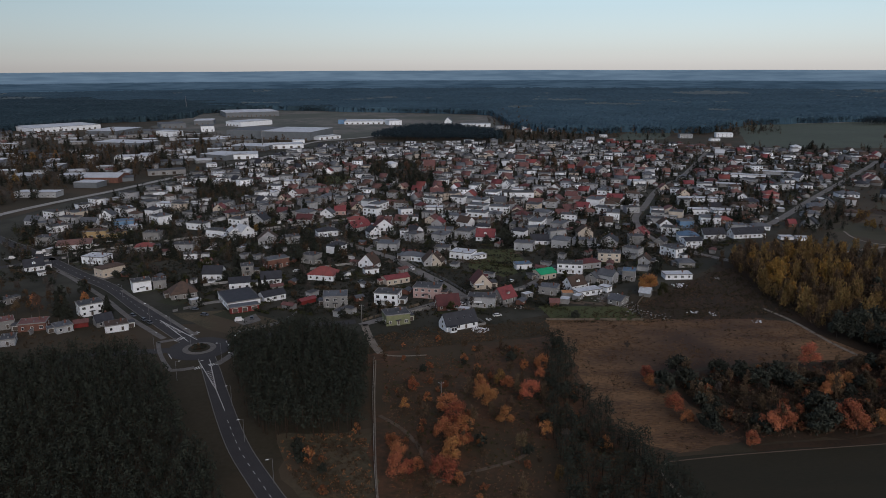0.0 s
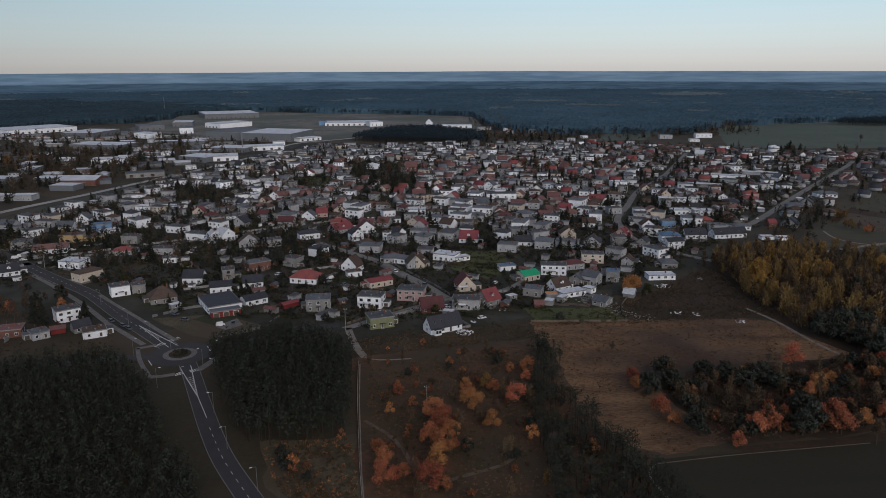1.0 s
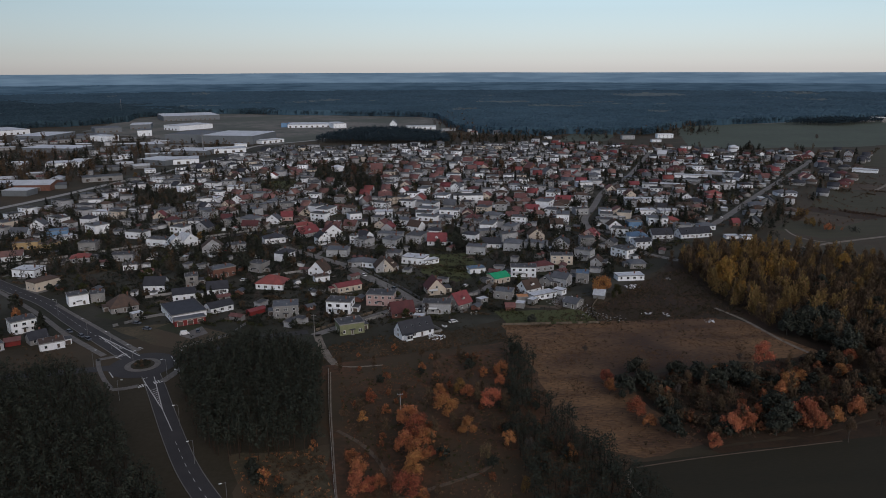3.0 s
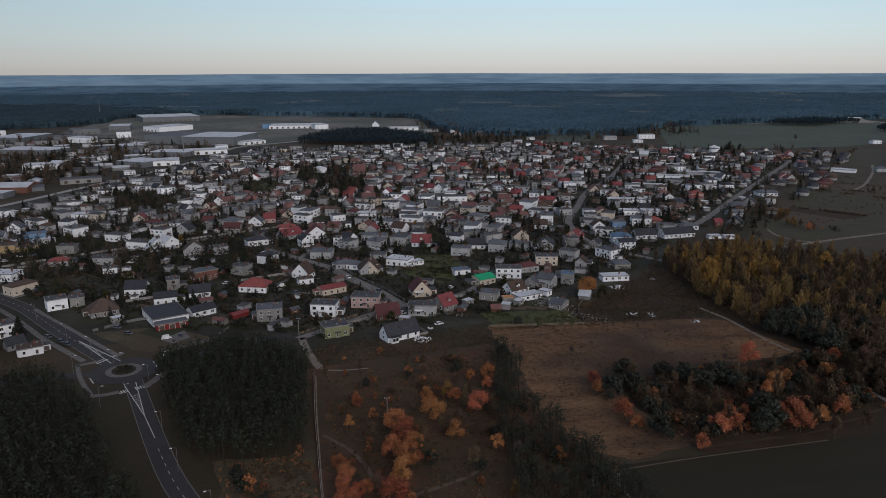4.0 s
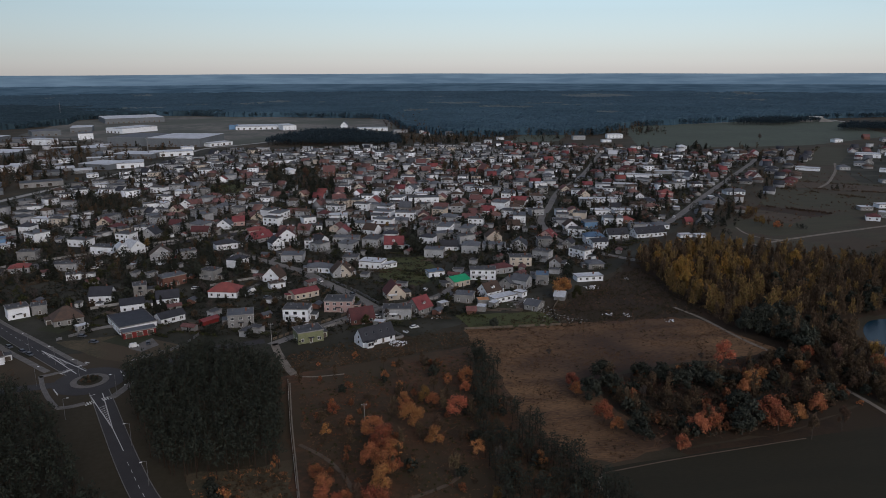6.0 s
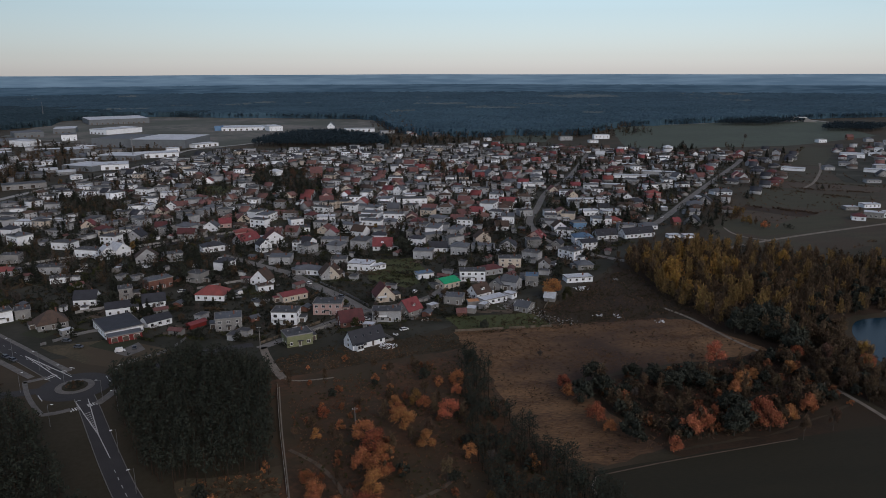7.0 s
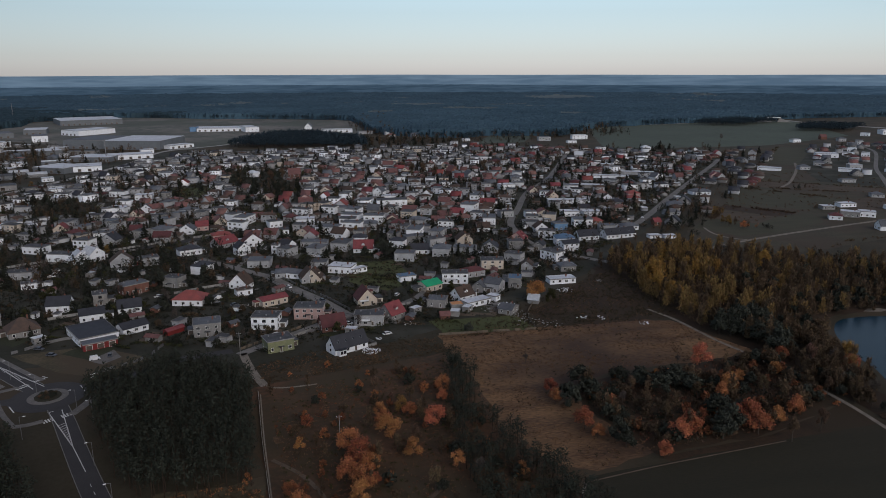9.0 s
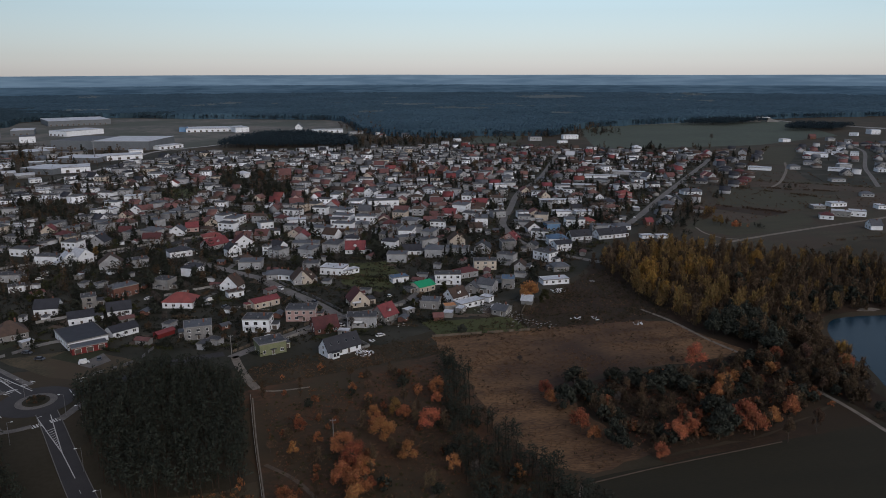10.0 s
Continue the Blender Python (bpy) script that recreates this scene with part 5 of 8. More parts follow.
house(-105.1, 944.1, -34, 15.2, 10.2, 4.62, "l", "white", "felt", level=0)
house(197.9, 811.0, 18, 10.5, 11, 5.65, "f", "mixed", "slate", kind="school", pitch=0.6, level=0)
house(185.1, 842.5, 23, 10.5, 11, 5.67, "f", "brick", "rust", pitch=1.0, kind="school", level=0)
house(158.8, 760.0, -2, 11.5, 10.2, 5.29, "l", "white", "felt", level=1)
house(216.2, 732.2, 10, 15.2, 10.2, 4.71, "l", "white", "pale", level=1)
house(87.0, 655.6, -2, 26.6, 11.2, 7.04, "l", "white", "felt", kind="apartment_block", level=1)
house(84.0, 715.7, -30, 10.0, 9.3, 5.36, "f", "white", "slate", level=1)
house(115.7, 849.7, -3, 12.3, 10.2, 4.78, "g", "pink", "rust", level=0)
house(121.1, 917.8, -14, 12.3, 10.2, 5.41, "g", "mixed", "rust", level=0)
house(117.3, 804.3, 14, 9.8, 9.3, 5.43, "l", "white", "felt", level=0)
house(87.5, 984.1, -14, 12.3, 10.2, 5.2, "h", "white", "rust", level=0)
house(105.5, 986.9, 17, 12.1, 9.3, 5.22, "l", "white", "felt", level=0)
house(189.4, 1398.0, -4, 12.2, 10.2, 5.25, "l", "white", "pale", level=0)
house(89.4, 690.7, -2, 12.3, 9.3, 4.67, "l", "white", "pale", level=1)
house(302.2, 1244.2, -3, 12.5, 10.2, 3.79, "l", "white", "pale", level=0)
house(232.5, 696.0, -2, 8.8, 9.3, 3.82, "f", "cream", "rust", level=1)
house(243.9, 783.6, -2, 10.9, 10.2, 4.74, "h", "white", "slate", level=0)
house(504.6, 1234.3, -3, 27.6, 12.0, 7.0, "l", "white", "pale", kind="apartment_block", level=1)
house(434.8, 1221.1, -3, 21.2, 12.0, 6.4, "l", "mixed", "slate", kind="apartment_block", level=1)
house(464.3, 1169.7, -3, 15.2, 10.2, 3.91, "l", "white", "pale", level=0)
house(392.4, 965.0, -23, 11.5, 10.2, 5.43, "g", "mixed", "pale", level=0)
house(409.4, 889.2, 14, 10.0, 9.3, 3.7, "f", "white", "slate", level=0)
house(389.0, 866.6, -19, 15.2, 10.2, 3.72, "l", "mixed", "pale", level=0)
house(424.5, 848.0, -24, 15.2, 10.2, 3.35, "l", "mixed", "pale", kind="garage", level=0)
house(371.2, 732.1, -2, 10.2, 10.2, 4.67, "l", "white", "felt", level=0)
house(393.6, 752.7, 22, 10.0, 9.3, 4.19, "f", "white", "slate", level=0)
house(419.8, 749.2, -2, 9.4, 10.2, 3.82, "g", "mixed", "rust", level=0)
house(484.3, 837.3, 11, 12.3, 10.2, 3.44, "h", "mixed", "slate", level=0)
house(535.8, 1048.5, -3, 12.3, 10.2, 3.86, "h", "white", "pale", level=0)
house(557.3, 981.2, -3, 12.3, 10.2, 3.88, "h", "white", "slate", level=0)
house(550.0, 903.2, -48, 10.0, 10.2, 3.91, "f", "brick", "rust", level=0)
house(318.2, 656.0, -2, 12.3, 10.2, 4.33, "h", "pink", "red", level=1)
house(277.3, 764.8, -22, 12.3, 10.2, 3.7, "h", "mixed", "slate", level=0)
house(387.0, 658.4, -2, 12.3, 10.2, 3.32, "h", "white", "slate", level=1)
house(465.8, 751.6, -21, 10.0, 10.2, 3.75, "f", "pink", "red", level=0)
house(439.5, 834.0, -3, 7.3, 7.4, 3.77, "l", "white", "pale", level=0)
house(337.4, 745.0, -43, 15.2, 10.2, 3.79, "l", "mixed", "felt", level=0)
house(568.9, 798.1, -41, 25.7, 13.0, 3.01, "l", "white", "pale", kind="greenhouse", glass=False, level=0)
house(732.7, 901.5, -31, 28.5, 20, 5.14, "l", "white", "pale", kind="hall", level=0)
house(652.8, 764.8, -42, 23.8, 13.0, 3.26, "l", "white", "pale", kind="greenhouse", glass=False, level=0)
house(430.8, 523.1, -34, 9.9, 10.2, 3.28, "h", "white", "maroon", level=1)
house(449.8, 529.0, -40, 14.2, 9.3, 4.31, "l", "concrete", "pale", level=1)
house(463.8, 526.8, -35, 12.5, 9.3, 4.33, "l", "white", "pale", level=1)
house(455.1, 562.4, -13, 10.3, 8.4, 2.8, "l", "concrete", "pale", level=1)
house(479.8, 569.2, -4, 15.2, 8.4, 3.12, "l", "white", "pale", level=1)
house(507.8, 549.7, -13, 7.0, 8.4, 3.15, "l", "white", "pale", level=1)
house(545.4, 605.7, -26, 11.1, 9.3, 2.87, "h", "mixed", "slate", level=1)
house(820.1, 954.0, -46, 11.3, 10.2, 5.29, "l", "white", "pale", level=0)
house(790.5, 894.5, -44, 10.5, 10.2, 5.32, "l", "white", "pale", level=0)
house(679.0, 787.5, -14, 15.2, 10.2, 4.74, "l", "mixed", "pale", level=0)
house(658.5, 824.0, -34, 12.3, 10.2, 3.86, "h", "mixed", "slate", level=0)
house(612.0, 793.1, -14, 12.3, 10.2, 3.88, "h", "mixed", "slate", level=0)
house(776.8, 911.0, -44, 15.2, 10.2, 3.91, "l", "white", "pale", level=0)
house(1097.2, 1191.5, -14, 16.8, 20, 8.23, "l", "white", "pale", kind="hall", level=0)
house(436.6, 479.9, -108, 10.0, 8.4, 3.7, "f", "white", "slate", level=1)
house(394.7, 657.4, -27, 12.3, 10.2, 2.92, "h", "white", "slate", level=1)
house(466.7, 745.3, 7, 10.0, 10.2, 3.35, "f", "mixed", "rust", level=0)
house(545.3, 846.0, 7, 12.3, 10.2, 3.77, "g", "mixed", "rust", level=0)
house(646.3, 943.4, -42, 10.0, 10.2, 4.69, "f", "mixed", "brown_t", level=0)
house(694.8, 747.8, -14, 9.6, 10.2, 3.82, "l", "white", "pale", level=0)
house(588.2, 693.8, -14, 15.0, 9.3, 2.94, "l", "mixed", "slate", level=0)
house(833.2, 1096.7, 4, 15.2, 10.2, 4.76, "l", "white", "pale", level=0)
house(914.7, 1131.6, -105, 10.0, 10.2, 4.78, "f", "brick", "rust", level=0)
house(918.6, 1092.2, -14, 12.3, 10.2, 4.81, "h", "mixed", "slate", level=0)
house(1036.1, 1170.5, -54, 14.2, 10.2, 5.43, "l", "white", "pale", level=0)
house(350.0, 780.0, -24, 46.0, 9.0, 3.0, "l", "white", "pale", kind="greenhouse", glass=False, level=0)
house(395.0, 800.0, -24, 40.0, 9.0, 3.0, "l", "mixed", "pale", kind="greenhouse", glass=False, level=0)
house(300.0, 720.0, -22, 36.0, 9.0, 3.2, "l", "grey", "pale", kind="greenhouse", glass=False, level=0)
house(247.0, 640.0, -10, 38.0, 9.0, 3.2, "l", "white", "pale", kind="garage", glass=False, level=0)
house(100.0, 1480.0, -6, 60.0, 20.0, 6.0, "l", "white", "pale", kind="hall", level=0)
house(150.0, 1430.0, 4, 26.0, 14.0, 5.0, "l", "mixed", "slate", kind="hall", level=0)
house(60.0, 1445.0, -10, 34.0, 16.0, 5.0, "l", "grey", "pale", kind="hall", level=0)
house(196.0, 1470.0, 10, 15.0, 11.0, 5.0, "l", "white", "felt", level=0)
house(188.0, 1345.0, -4, 14.0, 10.0, 4.6, "h", "mixed", "rust", level=0)
house(228.0, 1330.0, 8, 13.0, 10.0, 4.8, "g", "mixed", "slate", level=0)
house(-149.0, 331.5, 40, 7.5, 6.5, 2.8, "g", "grey", "dark", pitch=0.8, level=1)
house(-158.5, 329.5, 25, 6.0, 4.5, 2.4, "g", "redwall", "rust", pitch=0.4, glass=False, kind="shed", level=0)
# the red-fronted workshop: hall, garage front and gabled wing
house(-93.4, 364.2, 28, 16.5, 22.0, 3.4, "l", "white", "dark", kind="workshop", doors=0)
house(-87.2, 349.6, 24, 14.0, 5.0, 2.9, "l", "redwall", "slate", kind="garage", doors=0, gates=3, glass=False)
house(-77.0, 368.0, 36, 12.0, 7.5, 3.1, "g", "white", "dark", kind="workshop", pitch=0.5, doors=0)

# ---- the rest of the town: repeated house kinds on its plots ----
KINDS = [
    (10, 9, 5.6, "l", "mixed", "felt"), (11, 9.5, 5.8, "l", "white", "felt"), (9.5, 9, 3.4, "g", "mixed", "rust"),
    (10, 8.5, 3.6, "g", "white", "brown_t"), (9, 10, 3.6, "f", "mixed", "dark"), (9, 10, 3.8, "f", "cream", "rust"),
    (10, 10, 3.6, "h", "white", "slate"), (10, 10, 3.4, "h", "mixed", "maroon"), (12, 9, 5.4, "l", "mixed", "slate"),
    (9, 9, 5.6, "l", "grey", "felt"), (13, 8, 3.0, "l", "grey", "slate"), (10, 9, 4.0, "g", "grey", "slate"),
    (11, 9, 5.0, "h", "white", "dark"), (9, 8, 5.6, "h", "mixed", "brown_t"), (8, 6, 2.6, "l", "grey", "felt"), (9.5, 9, 3.6, "g", "white", "red"),
    (14, 11, 2.8, "h", "grey", "dark"), (13, 10, 2.8, "h", "brick", "maroon"), (12, 10, 2.8, "h", "grey", "brown_t"), (12, 9, 3.0, "f", "grey", "dark"),
    (12.5, 9.5, 6.2, "l", "white", "slate"), (15, 10, 6.2, "l", "mixed", "felt"), (11, 9, 6.0, "l", "cream", "felt"), (9.5, 10, 3.6, "g", "white", "dark"),
    (10.5, 10, 5.4, "h", "mixed", "slate"), (10, 9.5, 3.8, "g", "mixed", "red"), (12, 10, 3.2, "h", "mixed", "rust"),
]
PARKS = [[(-61, 816), (-11, 716), (14, 753), (-16, 911), (-69, 941)], [(-207, 658), (-169, 667), (-192, 755), (-234, 755)], [(-112, 735), (-70, 746), (-75, 808), (-120, 815)]]
TOWN = [(-240, 395), (-300, 530), (-300, 600), (-235, 900), (-160, 1080), (-140, 1130), (40, 1140), (125, 1150), (298, 1178), (470, 1046), (625, 985), (440, 735), (330, 600), (245, 515), (165, 430), (75, 352), (-20, 330), (-60, 345), (-110, 352), (-160, 395), (-200, 430)]


def inside(x, y, poly):
    c = False
    for (x0, y0), (x1, y1) in zip(poly, poly[1:] + poly[:1]):
        if (y0 > y) != (y1 > y) and x < (x1 - x0) * (y - y0) / (y1 - y0) + x0:
            c = not c
    return c


CELL = {}
for fx, fy, fr in FOOT:
    CELL.setdefault((int(fx // 40), int(fy // 40)), []).append((fx, fy, fr))
ROADPTS = [(p.x, p.y, half) for line, half in ROADS for p in line]
RCELL = {}
for fx, fy, fr in ROADPTS:
    RCELL.setdefault((int(fx // 40), int(fy // 40)), []).append((fx, fy, fr))


def free(x, y, r, road_gap=3.0, house_gap=1.0):
    i, j = int(x // 40), int(y // 40)
    for a in (-1, 0, 1):
        for b in (-1, 0, 1):
            for fx, fy, fr in CELL.get((i + a, j + b), ()):
                if (fx - x) ** 2 + (fy - y) ** 2 < (fr + r + house_gap) ** 2:
                    return False
            for fx, fy, fr in RCELL.get((i + a, j + b), ()):
                if (fx - x) ** 2 + (fy - y) ** 2 < (fr + r + road_gap) ** 2:
                    return False
    return True


rnd = random.Random(41)
made = {}
count = single = 0
rest = []
KEEP_OPEN = [[(24, 472), (64, 472), (68, 418), (48, 402), (28, 420)], [(-122, 350), (-90, 354), (-60, 330), (-82, 314)], [(58, 352), (106, 352), (110, 328), (62, 328)]]
row = 400.0
while row < 1170:
    x = -330.0 + rnd.uniform(0, 15)
    near = row < 640
    while x < 650:
        px, py = x + rnd.uniform(-3.5, 3.5), row + rnd.uniform(-4, 4) + 0.18 * x
        x += rnd.uniform(15, 21) if near else rnd.uniform(15, 22)
        if not inside(px, py, TOWN) or any(inside(px, py, k) for k in KEEP_OPEN + PARKS) or count >= 860:
            continue
        if py < 452 + 0.12 * px or rnd.random() < ((0.3 if px > -60 else 1.0) if py < 560 + 0.12 * px else 0.3 if px > 250 else 0.22 if px < -130 else 0.12) or not free(px, py, 5.6):
            continue
        centre = math.hypot(px - 60, py - 760) < 230
        red = centre or math.hypot(px + 50, py - 580) < 65
        if red:
            k = rnd.choice([2, 2, 25, 15, 5, 7, 1, 0, 20, 3, 9, 2, 13, 22, 26, 0, 1, 8, 11, 20, 24, 13])
        elif px > 250:
            k = rnd.choice([16, 17, 7, 12, 13, 11, 3, 25, 26, 0, 20, 18, 8, 26])
        elif px < -130:
            k = rnd.choice([0, 1, 9, 8, 1, 20, 21, 22, 13, 12, 1, 24, 23, 7])
        else:
            k = rnd.choice([0, 1, 8, 9, 20, 21, 22, 0, 1, 20, 3, 11, 12, 13, 24, 4, 23, 9, 26])
        lvl = 1 if near else 0
        yaw = -24 + 90 * (rnd.random() < 0.25) + rnd.gauss(0, 7) + 0.03 * px
        m = pose(px, py, 0, 0, 0, yaw) @ Matrix.Diagonal((rnd.uniform(0.85, 1.2), rnd.uniform(0.88, 1.15), rnd.uniform(0.85, 1.12), 1))
        if single < 105:
            single += 1
            if (k, lvl) in made:
                copy_thing(made[k, lvl], m)
            else:
                made[k, lvl] = build_house(*KINDS[k], lvl)
                tagged(made[k, lvl], group="houses of the town")
                made[k, lvl].matrix_world = m
        else:
            rest.append((k, lvl, m))
        r = 0.5 * math.hypot(KINDS[k][0], KINDS[k][1])
        CELL.setdefault((int(px // 40), int(py // 40)), []).append((px, py, r * 0.85))
        count += 1
    row += 19.5 if near else 21.5


def joined(name, items, label, category):
    """Things too many to keep apart: templates set at many poses, as one mesh. items: (template, pose)."""
    mats, store, co, lv, ls, mi = [], {}, [], [], [], []
    base = 0
    for ob, m in items:
        if ob.name not in store:
            got = []
            for o in (ob, *ob.children_recursive):
                me = o.data
                c = np.empty(len(me.vertices) * 3); me.vertices.foreach_get("co", c)
                v = np.empty(len(me.loops), dtype=np.int64); me.loops.foreach_get("vertex_index", v)
                t = np.empty(len(me.polygons), dtype=np.int64); me.polygons.foreach_get("loop_total", t)
                i = np.empty(len(me.polygons), dtype=np.int64); me.polygons.foreach_get("material_index", i)
                for x in me.materials:
                    if x not in mats:
                        mats.append(x)
                remap = np.array([mats.index(x) for x in me.materials])
                local = o.matrix_basis if o is not ob else Matrix()
                c = np.c_[c.reshape(-1, 3), np.ones(len(c) // 3)] @ np.array(local).T
                got.append((c, v, t, remap[i]))
            store[ob.name] = got
        T = np.array(m).T
        for c, v, t, i in store[ob.name]:
            co.append((c @ T)[:, :3]); lv.append(v + base); ls.append(t); mi.append(i)
            base += len(c)
    co, lv, ls, mi = (np.concatenate(a) for a in (co, lv, ls, mi))
    me = bpy.data.meshes.new(name)
    me.vertices.add(len(co)); me.vertices.foreach_set("co", co.astype(np.float32).ravel())
    me.loops.add(len(lv)); me.loops.foreach_set("vertex_index", lv.astype(np.int32))
    me.polygons.add(len(ls))
    me.polygons.foreach_set("loop_start", (np.cumsum(ls) - ls).astype(np.int32))
    for x in mats:
        me.materials.append(x)
    me.polygons.foreach_set("material_index", mi.astype(np.int32))
    me.update(calc_edges=True)
    return tagged(new(name, me), label, category, kind="stuff")


def template(build):
    """Builds a thing for joined(), to be cleared away after it."""
    before = set(bpy.data.objects)
    ob = build()
    return ob, [o for o in bpy.data.objects if o not in before]


# the hamlet beyond the strip fields
HAMLET = [(700, 905), (800, 1010), (930, 1060), (1040, 960), (800, 730), (690, 720), (600, 700)]
for i in range(900):
    px, py = rnd.uniform(590, 1050), rnd.uniform(700, 1065)
    if len(rest) < 900 and inside(px, py, HAMLET) and free(px, py, 7.0, 3.0, 4.0):
        rest.append((rnd.choice([0, 2, 7, 11, 13, 16, 17, 18, 8, 19, 1]), 0, pose(px, py, 0, 0, 0, rnd.choice([-30, 60]) + rnd.gauss(0, 5))))
        CELL.setdefault((int(px // 40), int(py // 40)), []).append((px, py, 6.0))
# houses on the far side of the straight street
OUTSIDE = [(262, 512), (320, 545), (400, 615), (500, 720), (600, 850), (700, 960), (660, 1010), (560, 900), (440, 745), (330, 610)]
for i in range(700):
    px, py = rnd.uniform(250, 710), rnd.uniform(505, 1010)
    if len(rest) < 990 and inside(px, py, OUTSIDE) and free(px, py, 6.5, 3.0, 2.0):
        rest.append((rnd.choice([16, 17, 18, 19, 16, 13, 4, 18]), 0, pose(px, py, 0, 0, 0, rnd.choice([-40, 50]) + rnd.gauss(0, 5))))
        CELL.setdefault((int(px // 40), int(py // 40)), []).append((px, py, 6.0))
kit, spare = {}, []
for k, lvl, m in rest:
    if (k, lvl) not in kit:
        kit[k, lvl], extra = template(lambda: build_house(*KINDS[k], lvl))
        spare += extra
joined("far_houses", [(kit[k, lvl], m) for k, lvl, m in rest], "closely built pale and red-roofed houses of the town", "houses")
for o in spare:
    bpy.data.objects.remove(o)

# ---- works and yards along the trunk road: low halls past counting ----
WORKS = [(-362, 620), (-342, 700), (-312, 780), (-270, 900), (-225, 1060), (-212, 1180), (-330, 1290), (-600, 1360), (-800, 1370), (-640, 900), (-490, 640)]
YARD = [(24, 14, 4, "l", "grey", "pale"), (34, 16, 5, "l", "steel", "pale"), (16, 10, 4.5, "l", "mixed", "felt"), (12, 9, 5.5, "l", "mixed", "felt"), (30, 12, 5, "g", "steel", "slate"), (20, 12, 4, "g", "mixed", "pale"), (40, 18, 5, "l", "grey", "slate"), (11, 9, 3.5, "g", "mixed", "rust")]
kit, spare, rest = {}, [], []
tries = 0
while len(rest) < 105 and tries < 6000:
    tries += 1
    px, py = rnd.uniform(-800, -210), rnd.uniform(780, 1370)
    k = rnd.randrange(len(YARD))
    r = 0.5 * math.hypot(YARD[k][0], YARD[k][1])
    if not inside(px, py, WORKS) or not free(px, py, r * 0.8, 3.0, 2.0):
        continue
    if k not in kit:
        kit[k], extra = template(lambda: build_house(*YARD[k], 0, pitch=0.3, kind="hall"))
        spare += extra
    rest.append((kit[k], pose(px, py, 0, 0, 0, rnd.choice([8, 8, 98, 20]) + rnd.gauss(0, 3))))
    CELL.setdefault((int(px // 40), int(py // 40)), []).append((px, py, r * 0.8))
joined("far_works", rest, "low pale halls and sheds of the works estate", "halls")
for o in spare:
    bpy.data.objects.remove(o)

# ---- plots: lawns, yards and dug beds round the houses ----
def plots(name, surface, label, share, lift, seed):
    rs = random.Random(seed)
    bm = bmesh.new()
    k = 0
    for cell in list(CELL.values()):
        for fx, fy, fr in cell:
            if fy > 800 or fr > 12 or rs.random() > share * (1.5 if fy < 560 else 1.0) or not inside(fx, fy, TOWN):
                continue
            a = radians(-24 + rs.gauss(0, 6) + 0.03 * fx)
            u, v = Vector((math.cos(a), math.sin(a), 0)), Vector((-math.sin(a), math.cos(a), 0))
            c = Vector((fx, fy, lift + 0.0006 * k)) + u * rs.uniform(-6, 6) + v * rs.uniform(-9, 2)
            w, d = rs.uniform(3.5, 9), rs.uniform(3.5, 8)
            q = [c + u * w * (p + rs.uniform(-0.1, 0.1)) + v * d * (r + rs.uniform(-0.1, 0.1)) for p, r in ((-1, -1), (1, -1), (1, 1), (-1, 1))]
            bm.faces.new([bm.verts.new(p) for p in q])
            k += 1
    return tagged(link(name, bm, M[surface]), label, "plot", kind="structure")


plots("ground_lawn", "lawn", "dull green lawns between the houses", 0.45, 0.05, 3)
plots("ground_yard", "street", "grey paved yards between the houses", 0.22, 0.30 * 0.1, 4)
NEAR_TOWN = [(-240, 395), (-290, 530), (-200, 575), (0, 580), (200, 570), (245, 515), (165, 430), (75, 352), (-20, 330), (-60, 345), (-110, 352), (-160, 395), (-200, 430)]
plots("ground_bed", "dirt", "dug brown garden beds", 0.2, 0.04, 5)

# low sheds, garages and lean-tos between the farther houses
HUTS = [(6, 4, 2.4, "l", "grey", "felt"), (7, 5, 2.5, "l", "mixed", "slate"), (5, 4, 2.3, "g", "mixed", "rust"), (8, 4.5, 2.6, "l", "white", "felt"), (9, 6, 2.8, "g", "grey", "brown_t"), (6, 5, 2.4, "l", "mixed", "pale")]
kit, spare, rest = {}, [], []
tries = 0
while len(rest) < 1000 and tries < 9000:
    tries += 1
    px, py = rnd.uniform(-300, 620), rnd.uniform(545, 1150)
    k = rnd.randrange(len(HUTS))
    if not inside(px, py, TOWN) or not free(px, py, 2.6, 1.5, -1.2) or any(inside(px, py, k) for k in PARKS):
        continue
    if k not in kit:
        kit[k], extra = template(lambda: build_house(*HUTS[k], 0, pitch=0.4, kind="shed", glass=False))
        spare += extra
    rest.append((kit[k], pose(px, py, 0, 0, 0, -24 + 90 * rnd.randrange(2) + 0.03 * px + rnd.gauss(0, 4))))
    CELL.setdefault((int(px // 40), int(py // 40)), []).append((px, py, 3.4))
joined("far_sheds", rest, "low grey sheds and garages between the houses", "sheds")
for o in spare:
    bpy.data.objects.remove(o)

